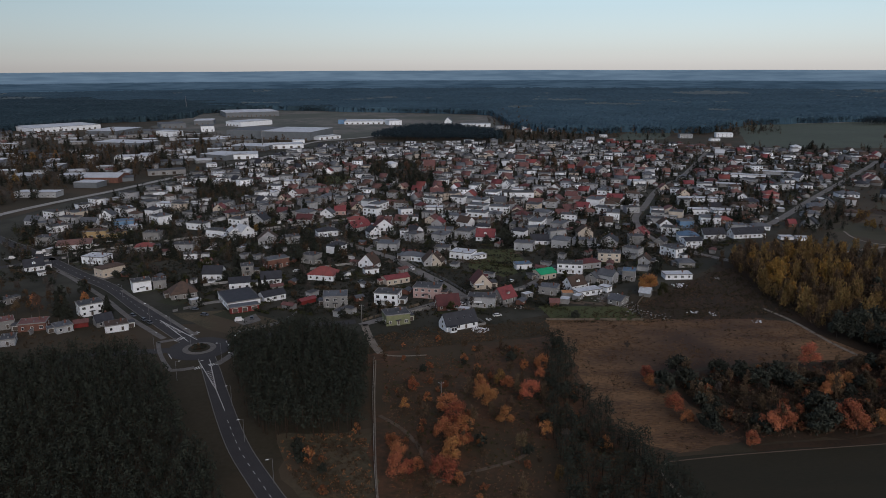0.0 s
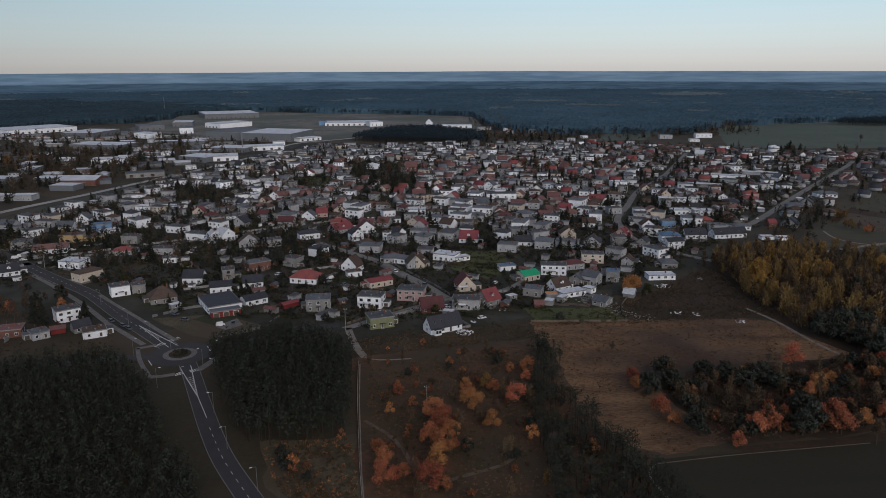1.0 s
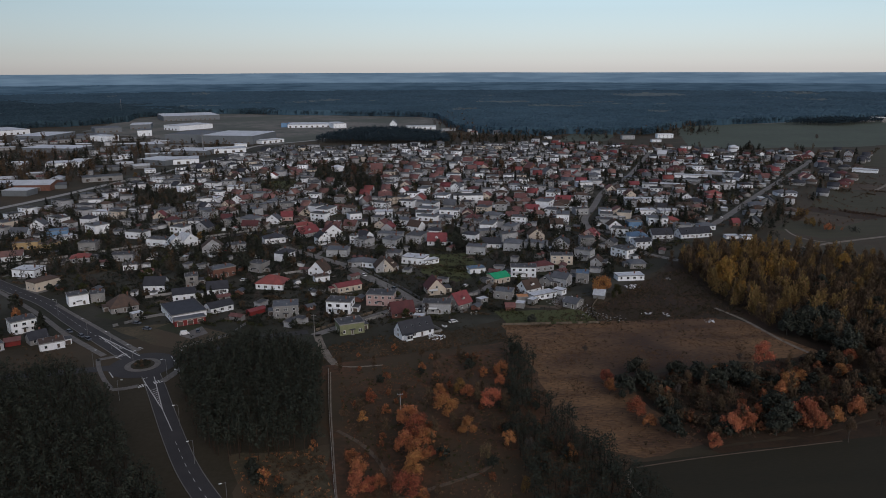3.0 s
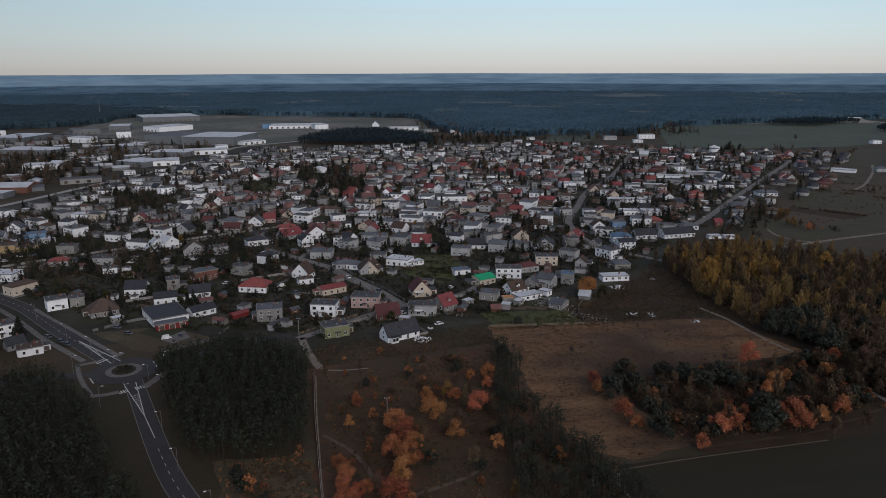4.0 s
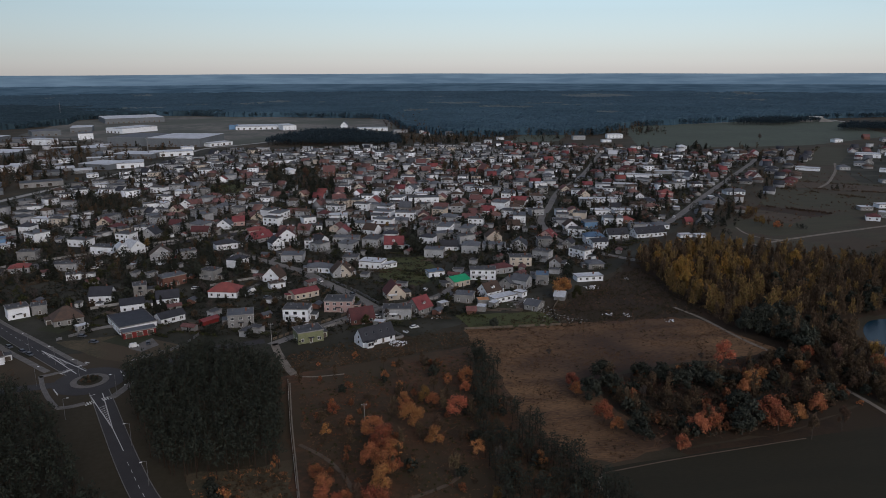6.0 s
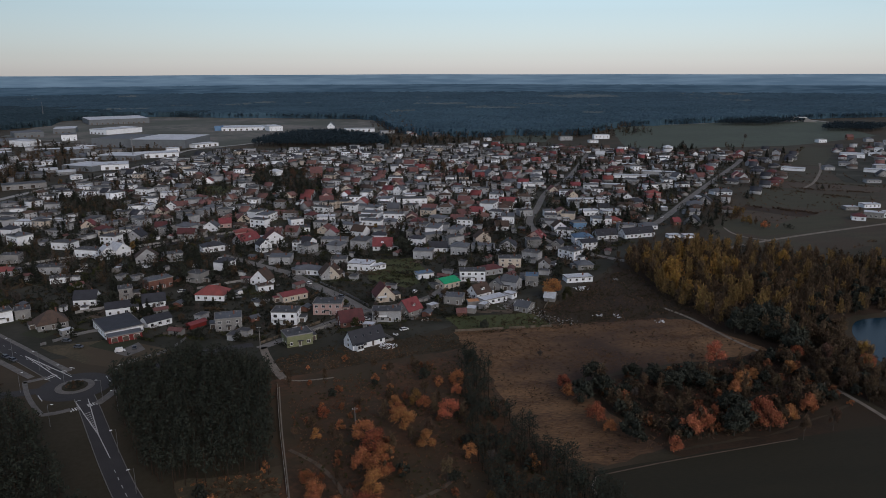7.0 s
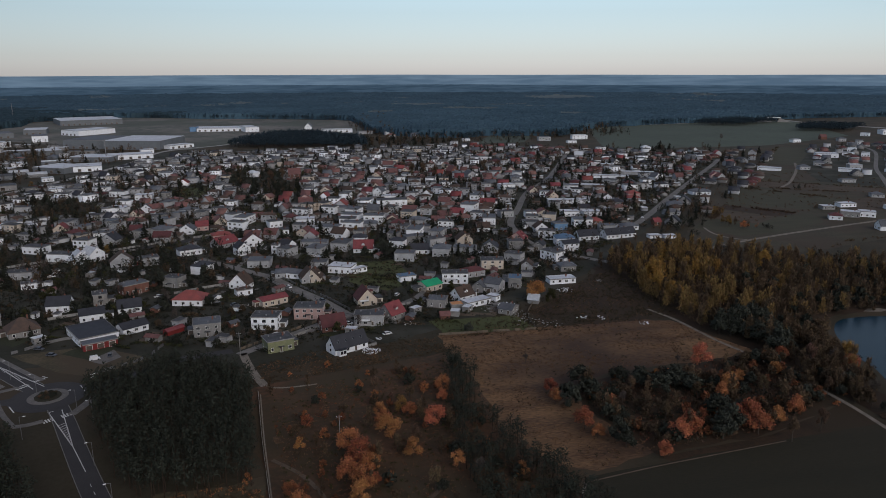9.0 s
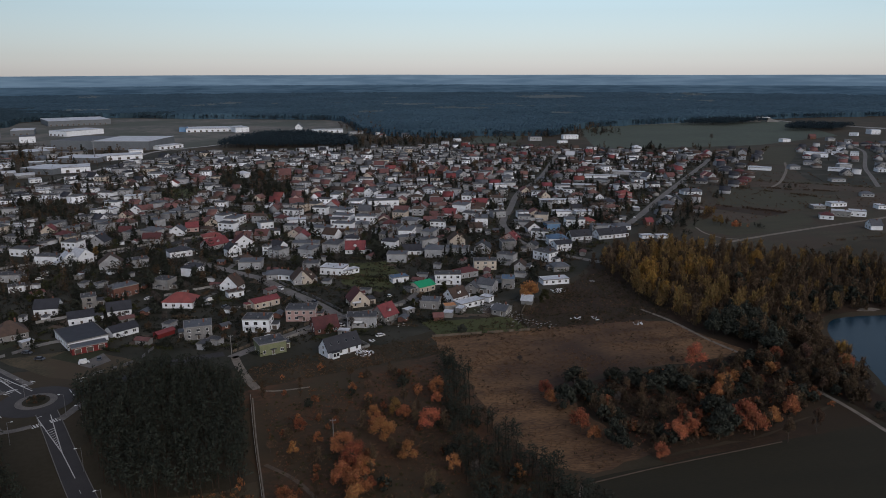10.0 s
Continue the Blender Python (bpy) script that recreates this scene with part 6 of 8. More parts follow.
# ---- trees ----
def leaves(rs, n, lobes, size, flat=0.6, tall=0.85):
    """Corners of n small leaf sprays over a few rounded lobes (x, y, z, radius)."""
    L = np.array(lobes)
    pick = rs.choice(len(L), n, p=L[:, 3] ** 2 / (L[:, 3] ** 2).sum())
    d = rs.normal(size=(n, 3))
    d /= np.linalg.norm(d, axis=1)[:, None]
    c = L[pick, :3] + d * (L[pick, 3] * rs.uniform(0.15, 1.28, n) ** 0.75)[:, None] * np.array([1, 1, 1.1 * tall])
    a = rs.normal(size=(n, 3))
    a /= np.linalg.norm(a, axis=1)[:, None]
    b = np.cross(a, d + 0.3 * rs.normal(size=(n, 3)))
    b /= np.linalg.norm(b, axis=1)[:, None] + 1e-6
    s = (size * rs.uniform(0.6, 1.3, n))[:, None]
    return np.stack([c - a * s - b * s * flat, c + a * s * 0.8 - b * s * flat * 0.7, c + a * s + b * s * flat, c - a * s * 0.7 + b * s * flat * 0.9], 1)


def quads(name, q, material):
    me = bpy.data.meshes.new(name)
    me.from_pydata(q.reshape(-1, 3).tolist(), [], np.arange(len(q) * 4).reshape(-1, 4).tolist())
    for m in (material if isinstance(material, list) else [material]):
        me.materials.append(m)
    return me


LITE = [0.0]


def broadleaf(seed, height, width, leaf, n, size, name="tree", label="", trunk=0.3, thin=False, tall=0.85):
    if LITE[0]:
        n, size = int(n * LITE[0]), size * LITE[0] ** -0.42
    rs = np.random.RandomState(seed)
    bm = bmesh.new()
    base = height * trunk
    k = 4 if LITE[0] else 7
    tube(bm, (0, 0, -0.2), (0.1, 0.05, base), 0.04 * height * 0.55, 0.03 * height * 0.5, k)
    tube(bm, (0.1, 0.05, base), (0, 0.1, height * 0.86), 0.03 * height * 0.5, 0.03, k)
    lobes = [(0, 0, height * 0.82, width * 0.24)]
    far = 0 < LITE[0] < 0.2
    if far:
        n, size = 62, 0.06 * height
        lobes = [(rs.normal() * 0.13 * width, rs.normal() * 0.13 * width, height * f, width * g) for f, g in ((0.3, 0.3), (0.45, 0.34), (0.6, 0.32), (0.74, 0.26), (0.86, 0.17))]
    for k in range(0 if far else 6 if LITE[0] else 9):
        a = k * 2.4 + rs.uniform(-0.4, 0.4)
        z = base + (height - base) * rs.uniform(0.0, 0.45)
        r = width * 0.5 * rs.uniform(0.45, 0.85)
        tip = (r * math.cos(a), r * math.sin(a), z + (height - base) * rs.uniform(0.15, 0.42))
        tube(bm, (0.05, 0.05, z), tip, 0.011 * height, 0.02, 3 if LITE[0] else 5)
        if not LITE[0]:
          tube(bm, ((0.05 + tip[0]) / 2, (0.05 + tip[1]) / 2, (z + tip[2]) / 2), (tip[0] * 0.9 + 0.5, tip[1] * 0.9 - 0.4, tip[2] + 0.7), 0.006 * height, 0.015, 4)
        lobes.append((tip[0], tip[1], min(tip[2], height * 0.9), width * rs.uniform(0.14, 0.25)))
    ob = link(name, bm, M["bark"])
    crown = new("crown", quads("crown", leaves(rs, n, lobes, size, 0.25 if thin else 0.6, tall), M[leaf]))
    crown.parent = ob
    return tagged(ob, label, "tree")


def slender(seed, height, width, leaf, n, label, size=0.2):
    """A birch-like tree: a thin stem with many steep feathery sprays."""
    rs = np.random.RandomState(seed)
    bm = bmesh.new()
    tube(bm, (0, 0, -0.2), (0.1, 0.0, height * 0.93), 0.014 * height, 0.02, 5)
    out = []
    m = 20
    for k in range(m):
        z0 = height * (0.10 + 0.72 * k / m)
        a = k * 2.4 + rs.uniform(-0.4, 0.4)
        L = width * 0.5 * (1.12 - 0.85 * z0 / height) * rs.uniform(0.65, 1.15)
        rise = height * rs.uniform(0.10, 0.2)
        if k % 2 == 0:
            tube(bm, (0, 0, z0), (L * math.cos(a), L * math.sin(a), z0 + rise), 0.05, 0.015, 3)
        c = n // m
        t = rs.uniform(0.15, 1.08, c)[:, None]
        p = np.array([[0, 0, z0]]) + t * np.array([[L * math.cos(a), L * math.sin(a), rise]]) + rs.normal(size=(c, 3)) * np.array([0.2 * L, 0.2 * L, 0.035 * height])
        d = np.array([[0.45 * math.cos(a), 0.45 * math.sin(a), 1.0]]) + 0.45 * rs.normal(size=(c, 3))
        d /= np.linalg.norm(d, axis=1)[:, None]
        e = np.cross(d, rs.normal(size=(c, 3)))
        e /= np.linalg.norm(e, axis=1)[:, None] + 1e-6
        w = (size * rs.uniform(0.6, 1.3, c))[:, None]
        out.append(np.stack([p - d * w * 1.3 - e * w * 0.4, p - d * w * 1.1 + e * w * 0.6, p + d * w * 1.5 + e * w * 0.35, p + d * w * 1.3 - e * w * 0.4], 1))
    ob = link("tree", bm, M["bark"])
    crown = new("crown", quads("crown", np.concatenate(out), M[leaf]))
    crown.parent = ob
    return tagged(ob, label, "tree")


def conifer(seed, height, width, leaf="spruce", name="tree", label="", n=420):
    n = int(n * 0.22) if LITE[0] else n
    rs = np.random.RandomState(seed)
    bm = bmesh.new()
    tube(bm, (0, 0, -0.2), (0, 0, height * 0.96), 0.022 * height, 0.02, 6)
    for k in range(0 if LITE[0] else 14):
        z = height * (0.1 + 0.06 * k)
        r = width * 0.5 * (1 - 0.065 * k)
        a = k * 2.4
        tube(bm, (0, 0, z + 0.3), (r * math.cos(a), r * math.sin(a), z), 0.05, 0.015, 4)
    ob = link(name, bm, M["pinebark"])
    t = rs.uniform(0, 1, n) ** 0.75
    a = rs.uniform(0, 6.283, n)
    r = width * 0.5 * (1.02 - t) ** 0.8 * rs.uniform(0.55, 1.1, n) * (1 + 0.18 * np.sin(a * 5 + t * 30))
    c = np.stack([r * np.cos(a), r * np.sin(a), height * (0.06 + 0.95 * t)], 1)
    out = np.stack([np.cos(a), np.sin(a), -0.35 + 0 * a], 1)
    side = np.stack([-np.sin(a), np.cos(a), 0.25 * rs.normal(size=n)], 1)
    s = (0.10 * width * rs.uniform(0.6, 1.4, n) * (1.15 - 0.7 * t))[:, None] * (2.0 if LITE[0] else 1.0)
    q = np.stack([c - out * s - side * s * 0.8, c + out * s * 1.3 - side * s * 0.5, c + out * s * 1.3 + side * s * 0.5, c - out * s + side * s * 0.8], 1)
    q[:, :, 2] += 0.12 * rs.normal(size=(n, 4))
    crown = new("crown", quads("crown", q, M[leaf]))
    crown.parent = ob
    return tagged(ob, label, "tree")


STORE = {}


CROWD, KIT, SPARE = [], {}, []


def py_near(x, y):
    return math.hypot(x, y) < 450


def tree(kind, x, y, s=1.0, turn=None, crowd=False):
    """Sets a tree of a kind at (x, y); the first of each kind is built, the others share its meshes. crowd: joined with the far ones."""
    turn = rnd.uniform(0, 360) if turn is None else turn
    m = pose(x, y, 0, 0, 0, turn) @ Matrix.Diagonal((s, s, s * rnd.uniform(0.9, 1.12), 1))
    if crowd:
        share = 0.3 if 150 < x < 300 and py_near(x, y) else 0.2 if py_near(x, y) else 0.06 if y < 760 else 0.036
        if (kind, share) not in KIT:
            LITE[0] = share
            KIT[kind, share], extra = template(MAKE[kind])
            SPARE.extend(extra)
            LITE[0] = 0.0
        CROWD.append((KIT[kind, share], m))
        return None
    if kind not in STORE:
        STORE[kind] = MAKE[kind]()
        STORE[kind].matrix_world = m
        return STORE[kind]
    ob = copy_thing(STORE[kind], m)
    ob.matrix_basis = m
    return ob


MAKE = {
    "orange0": lambda: broadleaf(1, 7.8, 7.0, "orange", 2550, 0.17, label="small oak with dense rusty orange leaves", trunk=0.16),
    "orange1": lambda: broadleaf(2, 6.7, 5.8, "orange", 2040, 0.17, label="young tree with sparse orange leaves in the scrub", trunk=0.16),
    "orange2": lambda: broadleaf(3, 9.0, 6.2, "orange", 2210, 0.17, label="upright tree with thinning orange foliage", trunk=0.2),
    "gold0": lambda: broadleaf(4, 13.0, 6.0, "yellowleaf", 2600, 0.21, tall=1.3, label="tall golden yellow birch at the grove's edge", trunk=0.2),
    "gold1": lambda: broadleaf(5, 9.5, 5.0, "gold", 1900, 0.19, tall=1.3, label="golden brown autumn tree in the grove", trunk=0.07),
    "brown0": lambda: broadleaf(6, 10.5, 4.4, "brownleaf", 1700, 0.19, tall=1.5, label="half-bare tree with brown leaves", trunk=0.09),
    "brown1": lambda: broadleaf(7, 8.5, 4.2, "brownleaf", 1400, 0.18, tall=1.4, label="brown autumn tree with ragged crown", trunk=0.2),
    "bare0": lambda: broadleaf(8, 10.5, 4.6, "twig", 1300, 0.26, tall=1.5, label="bare grey tree with fine twigs", trunk=0.22, thin=True),
    "bare1": lambda: broadleaf(9, 8.5, 4.0, "twig", 1100, 0.25, tall=1.5, label="leafless brownish tree with thin branches", trunk=0.2, thin=True),
    "green0": lambda: broadleaf(10, 7.5, 5.5, "greenleaf", 1400, 0.23, label="dull green leafy garden tree", trunk=0.08),
    "bush0": lambda: broadleaf(11, 2.6, 3.2, "brownleaf", 420, 0.17, "bush", "low brown bush in dry grass", 0.05),
    "bush1": lambda: broadleaf(12, 2.4, 2.8, "orange", 420, 0.15, "bush", "low rust-coloured bush in dry grass", 0.05),
    "birch0": lambda: slender(31, 12.0, 6.0, "yellowleaf", 360, "slender golden birch in the grove", 0.32),
    "birch1": lambda: slender(32, 11.5, 5.2, "oliveleaf", 360, "slender olive birch in the grove", 0.32),
    "birch2": lambda: slender(33, 11.0, 4.8, "brownleaf", 340, "slender brown birch losing its leaves", 0.29),
    "birch3": lambda: slender(34, 10.5, 5.0, "fadedleaf", 340, "dark half-bare birch in the grove", 0.30),
    "russet0": lambda: broadleaf(36, 4.6, 4.6, "russetleaf", 1100, 0.2, label="russet withered bush in the scrub", trunk=0.06),
    "umber0": lambda: broadleaf(35, 5.5, 5.0, "umberleaf", 1300, 0.22, label="dark brown withered bush in the scrub", trunk=0.06),
    "fir0": lambda: conifer(13, 10.0, 4.6, label="dark green spruce with dense boughs"),
    "fir1": lambda: conifer(14, 7.0, 3.0, label="slim dark green garden conifer", n=300),
    "dark0": lambda: broadleaf(15, 9.0, 7.0, "scrubpine", 1500, 0.33, label="broad dark pine in the scrub", trunk=0.1),
    "dark1": lambda: broadleaf(16, 6.0, 6.0, "scrubpine", 1200, 0.30, label="low spreading dark pine", trunk=0.06),
}


def pine_block(name, poly, label, step=3.6, h0=10.5, h1=14.5, seed=5, wide=1.0, leaf="pine", spots=None, gaps=-1.0):
    """A dense stand of pines, joined: trunks with ragged rounded crowns."""
    rs = np.random.RandomState(seed)
    kinds = []
    for k in range(6):
        lobes = [(0, 0, 0.93, 0.05), (0, 0, 0.84, 0.08), (0.03, 0, 0.74, 0.11), (-0.04, 0.03, 0.64, 0.13), (0.03, -0.04, 0.54, 0.13), (0, 0.04, 0.42, 0.12)]
        lobes = [(x + rs.normal() * 0.03, y + rs.normal() * 0.03, z, r) for x, y, z, r in lobes]
        q = leaves(rs, 125 if wide < 1.3 else 140, lobes, 0.0288 if wide < 1.3 else 0.023, 0.45) if leaf == "pine" else leaves(rs, 42, lobes, 0.052, 0.5)
        kinds.append(q)
    xs, ys = [p[0] for p in poly], [p[1] for p in poly]
    y = min(ys) if spots is None else max(ys)
    spots = spots or []
    while y < max(ys):
        x = min(xs)
        while x < max(xs):
            px, py = x + rs.uniform(-0.45, 0.45) * step, y + rs.uniform(-0.45, 0.45) * step
            if inside(px, py, poly) and rs.uniform() > 0.06 and noise.noise((px * 0.07, py * 0.07, 3.3)) > gaps:
                spots.append((px, py))
            x += step
        y += step
    crowns, trunks = [], []
    for px, py in spots:
        h = rs.uniform(h0, h1)
        a = rs.uniform(0, 6.283)
        R = np.array([[math.cos(a), -math.sin(a), 0], [math.sin(a), math.cos(a), 0], [0, 0, 1]])
        sx = h * wide * rs.uniform(0.85, 1.2)
        crowns.append((kinds[rs.randint(6)] @ R.T) * np.array([sx, sx, h]) + np.array([px, py, 0.3]))
        w = 0.14
        c = np.array([[px - w, py, -0.2], [px + w, py, -0.2], [px + w * 0.5, py, h * 0.85], [px - w * 0.5, py, h * 0.85]])
        e = np.array([[px, py - w, -0.2], [px, py + w, -0.2], [px, py + w * 0.5, h * 0.85], [px, py - w * 0.5, h * 0.85]])
        trunks += [c, e]
    q = np.concatenate(crowns + [np.array(trunks)])
    me = quads(name, q, [M[leaf], M["pinebark"]])
    idx = np.zeros(len(q), dtype=np.int32)
    idx[-len(trunks):] = 1
    me.polygons.foreach_set("material_index", idx)
    return tagged(new(name, me), label, "forest", kind="stuff")


pine_block("pine_forest", [(-240, 268), (-164, 272), (-140, 279), (-118, 284), (-107, 276), (-96, 262), (-85, 240), (-70, 212), (-57, 190), (-48, 170), (-40, 148), (-140, 120), (-240, 180)], "dense dark green pine forest beside the road", 3.7)
pine_block("pine_forest", [(-80, 297), (-66, 304), (-52, 312), (-36, 306), (-26, 296), (-20, 288), (-18, 250), (-16, 222), (-30, 216), (-48, 219), (-57, 232), (-66, 255), (-73, 275)], "square dark pine plantation at the town's edge", 3.2, 10.5, 14.0, 6)
pine_block("pine_forest", [(61, 306), (66, 292), (64, 262), (63, 240), (70, 216), (80, 190), (84, 150), (40, 150), (45, 200), (45, 225), (48, 250), (53, 285)], "belt of dark pines through the scrub", 3.1, 5.0, 10.5, 7, 1.6, gaps=-0.22)
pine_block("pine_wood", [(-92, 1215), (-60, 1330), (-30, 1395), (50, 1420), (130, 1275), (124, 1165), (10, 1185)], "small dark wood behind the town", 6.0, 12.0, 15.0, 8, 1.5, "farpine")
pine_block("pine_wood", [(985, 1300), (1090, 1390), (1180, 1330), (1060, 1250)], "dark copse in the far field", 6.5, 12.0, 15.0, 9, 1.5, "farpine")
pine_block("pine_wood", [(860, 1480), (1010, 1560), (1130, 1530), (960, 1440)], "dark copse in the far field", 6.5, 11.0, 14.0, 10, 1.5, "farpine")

rim = []
for k in range(2100):
    az = rnd.uniform(-40, 46)
    r = float(np.interp(az, [e[0] for e in EDGE], [e[1] for e in EDGE])) + rnd.uniform(-16, 20) + 10 * math.sin(az * 1.7)
    rim.append((r * math.sin(radians(az)), r * math.cos(radians(az))))
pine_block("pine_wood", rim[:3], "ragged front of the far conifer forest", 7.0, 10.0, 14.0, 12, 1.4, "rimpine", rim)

tree("orange0", 10.8, 235.8, 1.10)
tree("orange0", 13.3, 226.0, 1.20)
tree("orange1", 9.2, 217.8, 1.20)
tree("orange0", 12.9, 210.7, 1.10)
tree("orange0", 11.4, 203.2, 1.00)
tree("orange1", 15.4, 220.4, 1.10)
tree("orange1", 17.2, 221.9, 0.90)
tree("orange2", -4.6, 203.9, 0.90)
tree("orange0", -4.9, 195.4, 1.00)
tree("orange1", -6.7, 213.4, 0.80)
tree("orange1", -0.8, 254.7, 0.75)
tree("orange1", -3.8, 239.1, 0.70)
tree("brown1", -10.8, 241.6, 0.60)
tree("brown1", 25.2, 278.9, 0.70)
tree("orange2", 49.5, 270.1, 0.95)
tree("orange1", 47.8, 264.2, 0.70)
tree("orange1", 24.4, 256.7, 0.87)
tree("orange0", 25.1, 241.2, 1.09)
tree("orange1", 24.3, 249.4, 0.87)
tree("gold1", 31.8, 257.6, 0.87)
tree("orange1", 34.2, 255.4, 0.87)
tree("orange0", 41.0, 245.3, 1.09)
tree("brown1", 32.7, 232.8, 1.01)
tree("orange1", 30.8, 227.3, 1.16)
tree("orange1", 17.4, 214.3, 0.60)
tree("orange1", 21.7, 213.7, 0.60)
tree("orange2", 43.1, 217.2, 0.75)
tree("brown1", 33.9, 207.8, 0.90)
tree("orange1", 60.7, 209.6, 0.80)
tree("gold1", 42.7, 191.6, 0.60)
tree("bare1", 48.5, 212.4, 0.7)
tree("brown0", 4.6, 196.9, 0.8)
tree("orange0", 9.4, 192.1, 1.10)
tree("orange1", 1.4, 198.7, 0.80)
tree("orange1", -1.8, 196.4, 0.80)
tree("brown0", 26.5, 231.7, 0.6)
tree("brown1", 37.4, 246.7, 0.87)
tree("brown1", 29.7, 266.7, 0.50)
tree("orange1", 89.3, 262.4, 0.90)
tree("orange2", 87.3, 252.7, 0.72)
tree("orange0", 90.4, 232.9, 1.08)
tree("orange1", 92.2, 226.5, 0.84)
tree("orange0", 157.8, 273.4, 1.32)
tree("orange1", 133.7, 265.3, 0.72)
tree("orange1", 138.6, 264.6, 0.72)
tree("orange0", 155.5, 249.1, 1.08)
tree("orange1", 149.1, 244.1, 0.96)
tree("orange1", 163.3, 255.8, 0.84)
tree("orange1", 103.2, 256.4, 0.72)
tree("orange1", 107.3, 210.1, 0.84)
tree("orange0", 117.3, 218.3, 1.02)
tree("orange0", 123.4, 222.2, 0.96)
tree("orange1", 131.9, 229.2, 0.84)
tree("orange0", 147.2, 225.0, 1.14)
tree("orange0", 145.3, 217.2, 1.14)
tree("brown0", 117.5, 254.4, 0.7)
tree("bare1", 111.3, 247.9, 0.6)
tree("orange1", 155.5, 221.8, 1.08)
tree("orange1", 166.3, 226.6, 1.08)
tree("orange1", 182.3, 259.1, 0.84)
tree("brown1", 190.0, 239.3, 0.80)
tree("brown0", 165.2, 242.8, 0.8)
tree("brown0", 185.0, 245.0, 0.8)
tree("bush1", -6.3, 299.4, 0.7)
tree("bush1", 8.9, 304.8, 1.1)
tree("brown0", 117.4, 240.1, 0.7)
tree("brown1", 120.3, 233.0, 0.84)
tree("brown0", 151.9, 254.7, 0.7)
tree("brown1", 152.8, 210.4, 0.96)
tree("brown0", 166.7, 214.2, 0.8)
tree("brown0", 140.3, 246.3, 0.7)
tree("bare1", 89.4, 292.2, 0.5)
tree("bare1", 150.1, 277.5, 0.5)
tree("dark1", 101.9, 266.0, 1.40)
tree("dark1", 101.2, 254.2, 1.40)
tree("dark1", 92.2, 250.6, 1.40)
tree("dark0", 97.3, 222.7, 0.91)
tree("dark0", 98.5, 218.7, 0.91)
tree("dark1", 124.5, 259.6, 1.40)
tree("dark1", 128.5, 252.9, 1.40)
tree("dark1", 137.3, 256.8, 1.40)
tree("dark1", 117.6, 264.8, 1.24)
tree("dark0", 137.1, 220.3, 1.17)
tree("dark0", 132.1, 217.0, 1.04)
tree("dark1", 137.9, 230.5, 1.40)
tree("dark1", 140.7, 251.2, 1.24)
tree("dark0", 196.3, 290.3, 1.17)
tree("dark0", 196.3, 278.4, 1.17)
tree("dark0", 205.5, 295.9, 1.04)
tree("dark1", 146.7, 229.3, 1.24)
tree("dark1", 75.1, 331.5, 0.80)
tree("dark0", 59.7, 290.2, 0.80)
tree("gold0", 192.8, 378.8, 1.4)
tree("gold0", 191.9, 381.1, 1.2)
tree("gold0", 189.2, 366.6, 1.0)
tree("gold0", 188.6, 351.9, 0.95)
tree("gold0", 192.1, 348.5, 0.8)
tree("gold1", 193.1, 341.9, 0.70)
tree("gold0", 272.7, 394.1, 1.1)
tree("gold1", 242.7, 438.8, 1.00)
tree("gold1", 232.0, 433.1, 0.90)
tree("gold1", 210.4, 443.4, 1.00)
tree("gold1", 255.0, 357.2, 1.00)
tree("gold1", 300.5, 396.3, 0.90)
tree("orange0", 121.1, 372.2, 1.45)
tree("orange1", 124.2, 375.9, 1.30)
tree("green0", 127.5, 365.4, 1.0)
tree("fir0", -152.8, 346.4, 0.9)
tree("fir0", -152.2, 339.3, 0.7)
tree("green0", 32.3, 360.2, 0.5)
tree("fir0", -151.6, 343.1, 1.0)
tree("fir0", -175.8, 343.8, 1.2)
tree("fir0", -169.7, 339.6, 1.1)
tree("orange1", -195.1, 357.3, 1.00)
tree("brown0", -185.5, 344.1, 1.0)
tree("brown1", -196.6, 344.5, 1.00)
tree("orange1", -173.4, 365.7, 0.80)
tree("gold1", -416.9, 750.6, 1.30)
tree("gold1", -494.3, 932.4, 1.50)
tree("gold1", -479.5, 960.0, 1.40)
tree("gold1", -254.9, 823.5, 1.00)
tree("brown0", -19.2, 813.3, 1.5)
tree("brown0", -6.9, 835.2, 1.5)
tree("brown0", 148.2, 828.4, 1.6)
tree("brown0", 158.6, 814.4, 1.6)
tree("brown0", 135.4, 828.9, 1.5)
tree("brown0", 224.7, 848.5, 1.6)
tree("gold1", 44.3, 543.7, 0.90)
tree("gold1", -239.5, 515.8, 0.90)
tree("gold1", -119.6, 520.6, 0.90)
tree("dark0", -57.2, 815.0, 1.40)
tree("dark0", -34.2, 735.0, 1.40)
tree("dark0", -26.3, 684.5, 1.30)
tree("dark0", -37.0, 684.9, 1.30)
tree("dark0", 56.0, 488.6, 1.20)
tree("dark0", 60.9, 480.3, 1.10)
tree("fir0", 237.8, 847.9, 1.2)
tree("gold0", 214.7, 258.3, 1.0)
tree("orange0", 211.4, 252.2, 1.00)
tree("dark0", 186.9, 305.0, 1.30)
tree("dark0", 191.3, 302.5, 1.43)
tree("dark0", 195.9, 300.6, 1.43)
tree("dark0", 201.8, 300.0, 1.43)
tree("dark0", 207.7, 300.1, 1.30)
tree("dark0", 198.2, 308.5, 1.30)
tree("dark0", 204.6, 307.7, 1.43)
tree("dark0", 210.5, 307.1, 1.30)
tree("dark0", 196.8, 277.5, 1.43)
tree("dark0", 202.0, 278.9, 1.30)
tree("dark0", 327.7, 382.7, 1.20)
tree("dark0", 323.2, 371.1, 1.20)
tree("dark0", 332.7, 375.1, 1.20)
tree("gold1", 208.9, 250.5, 1.10)
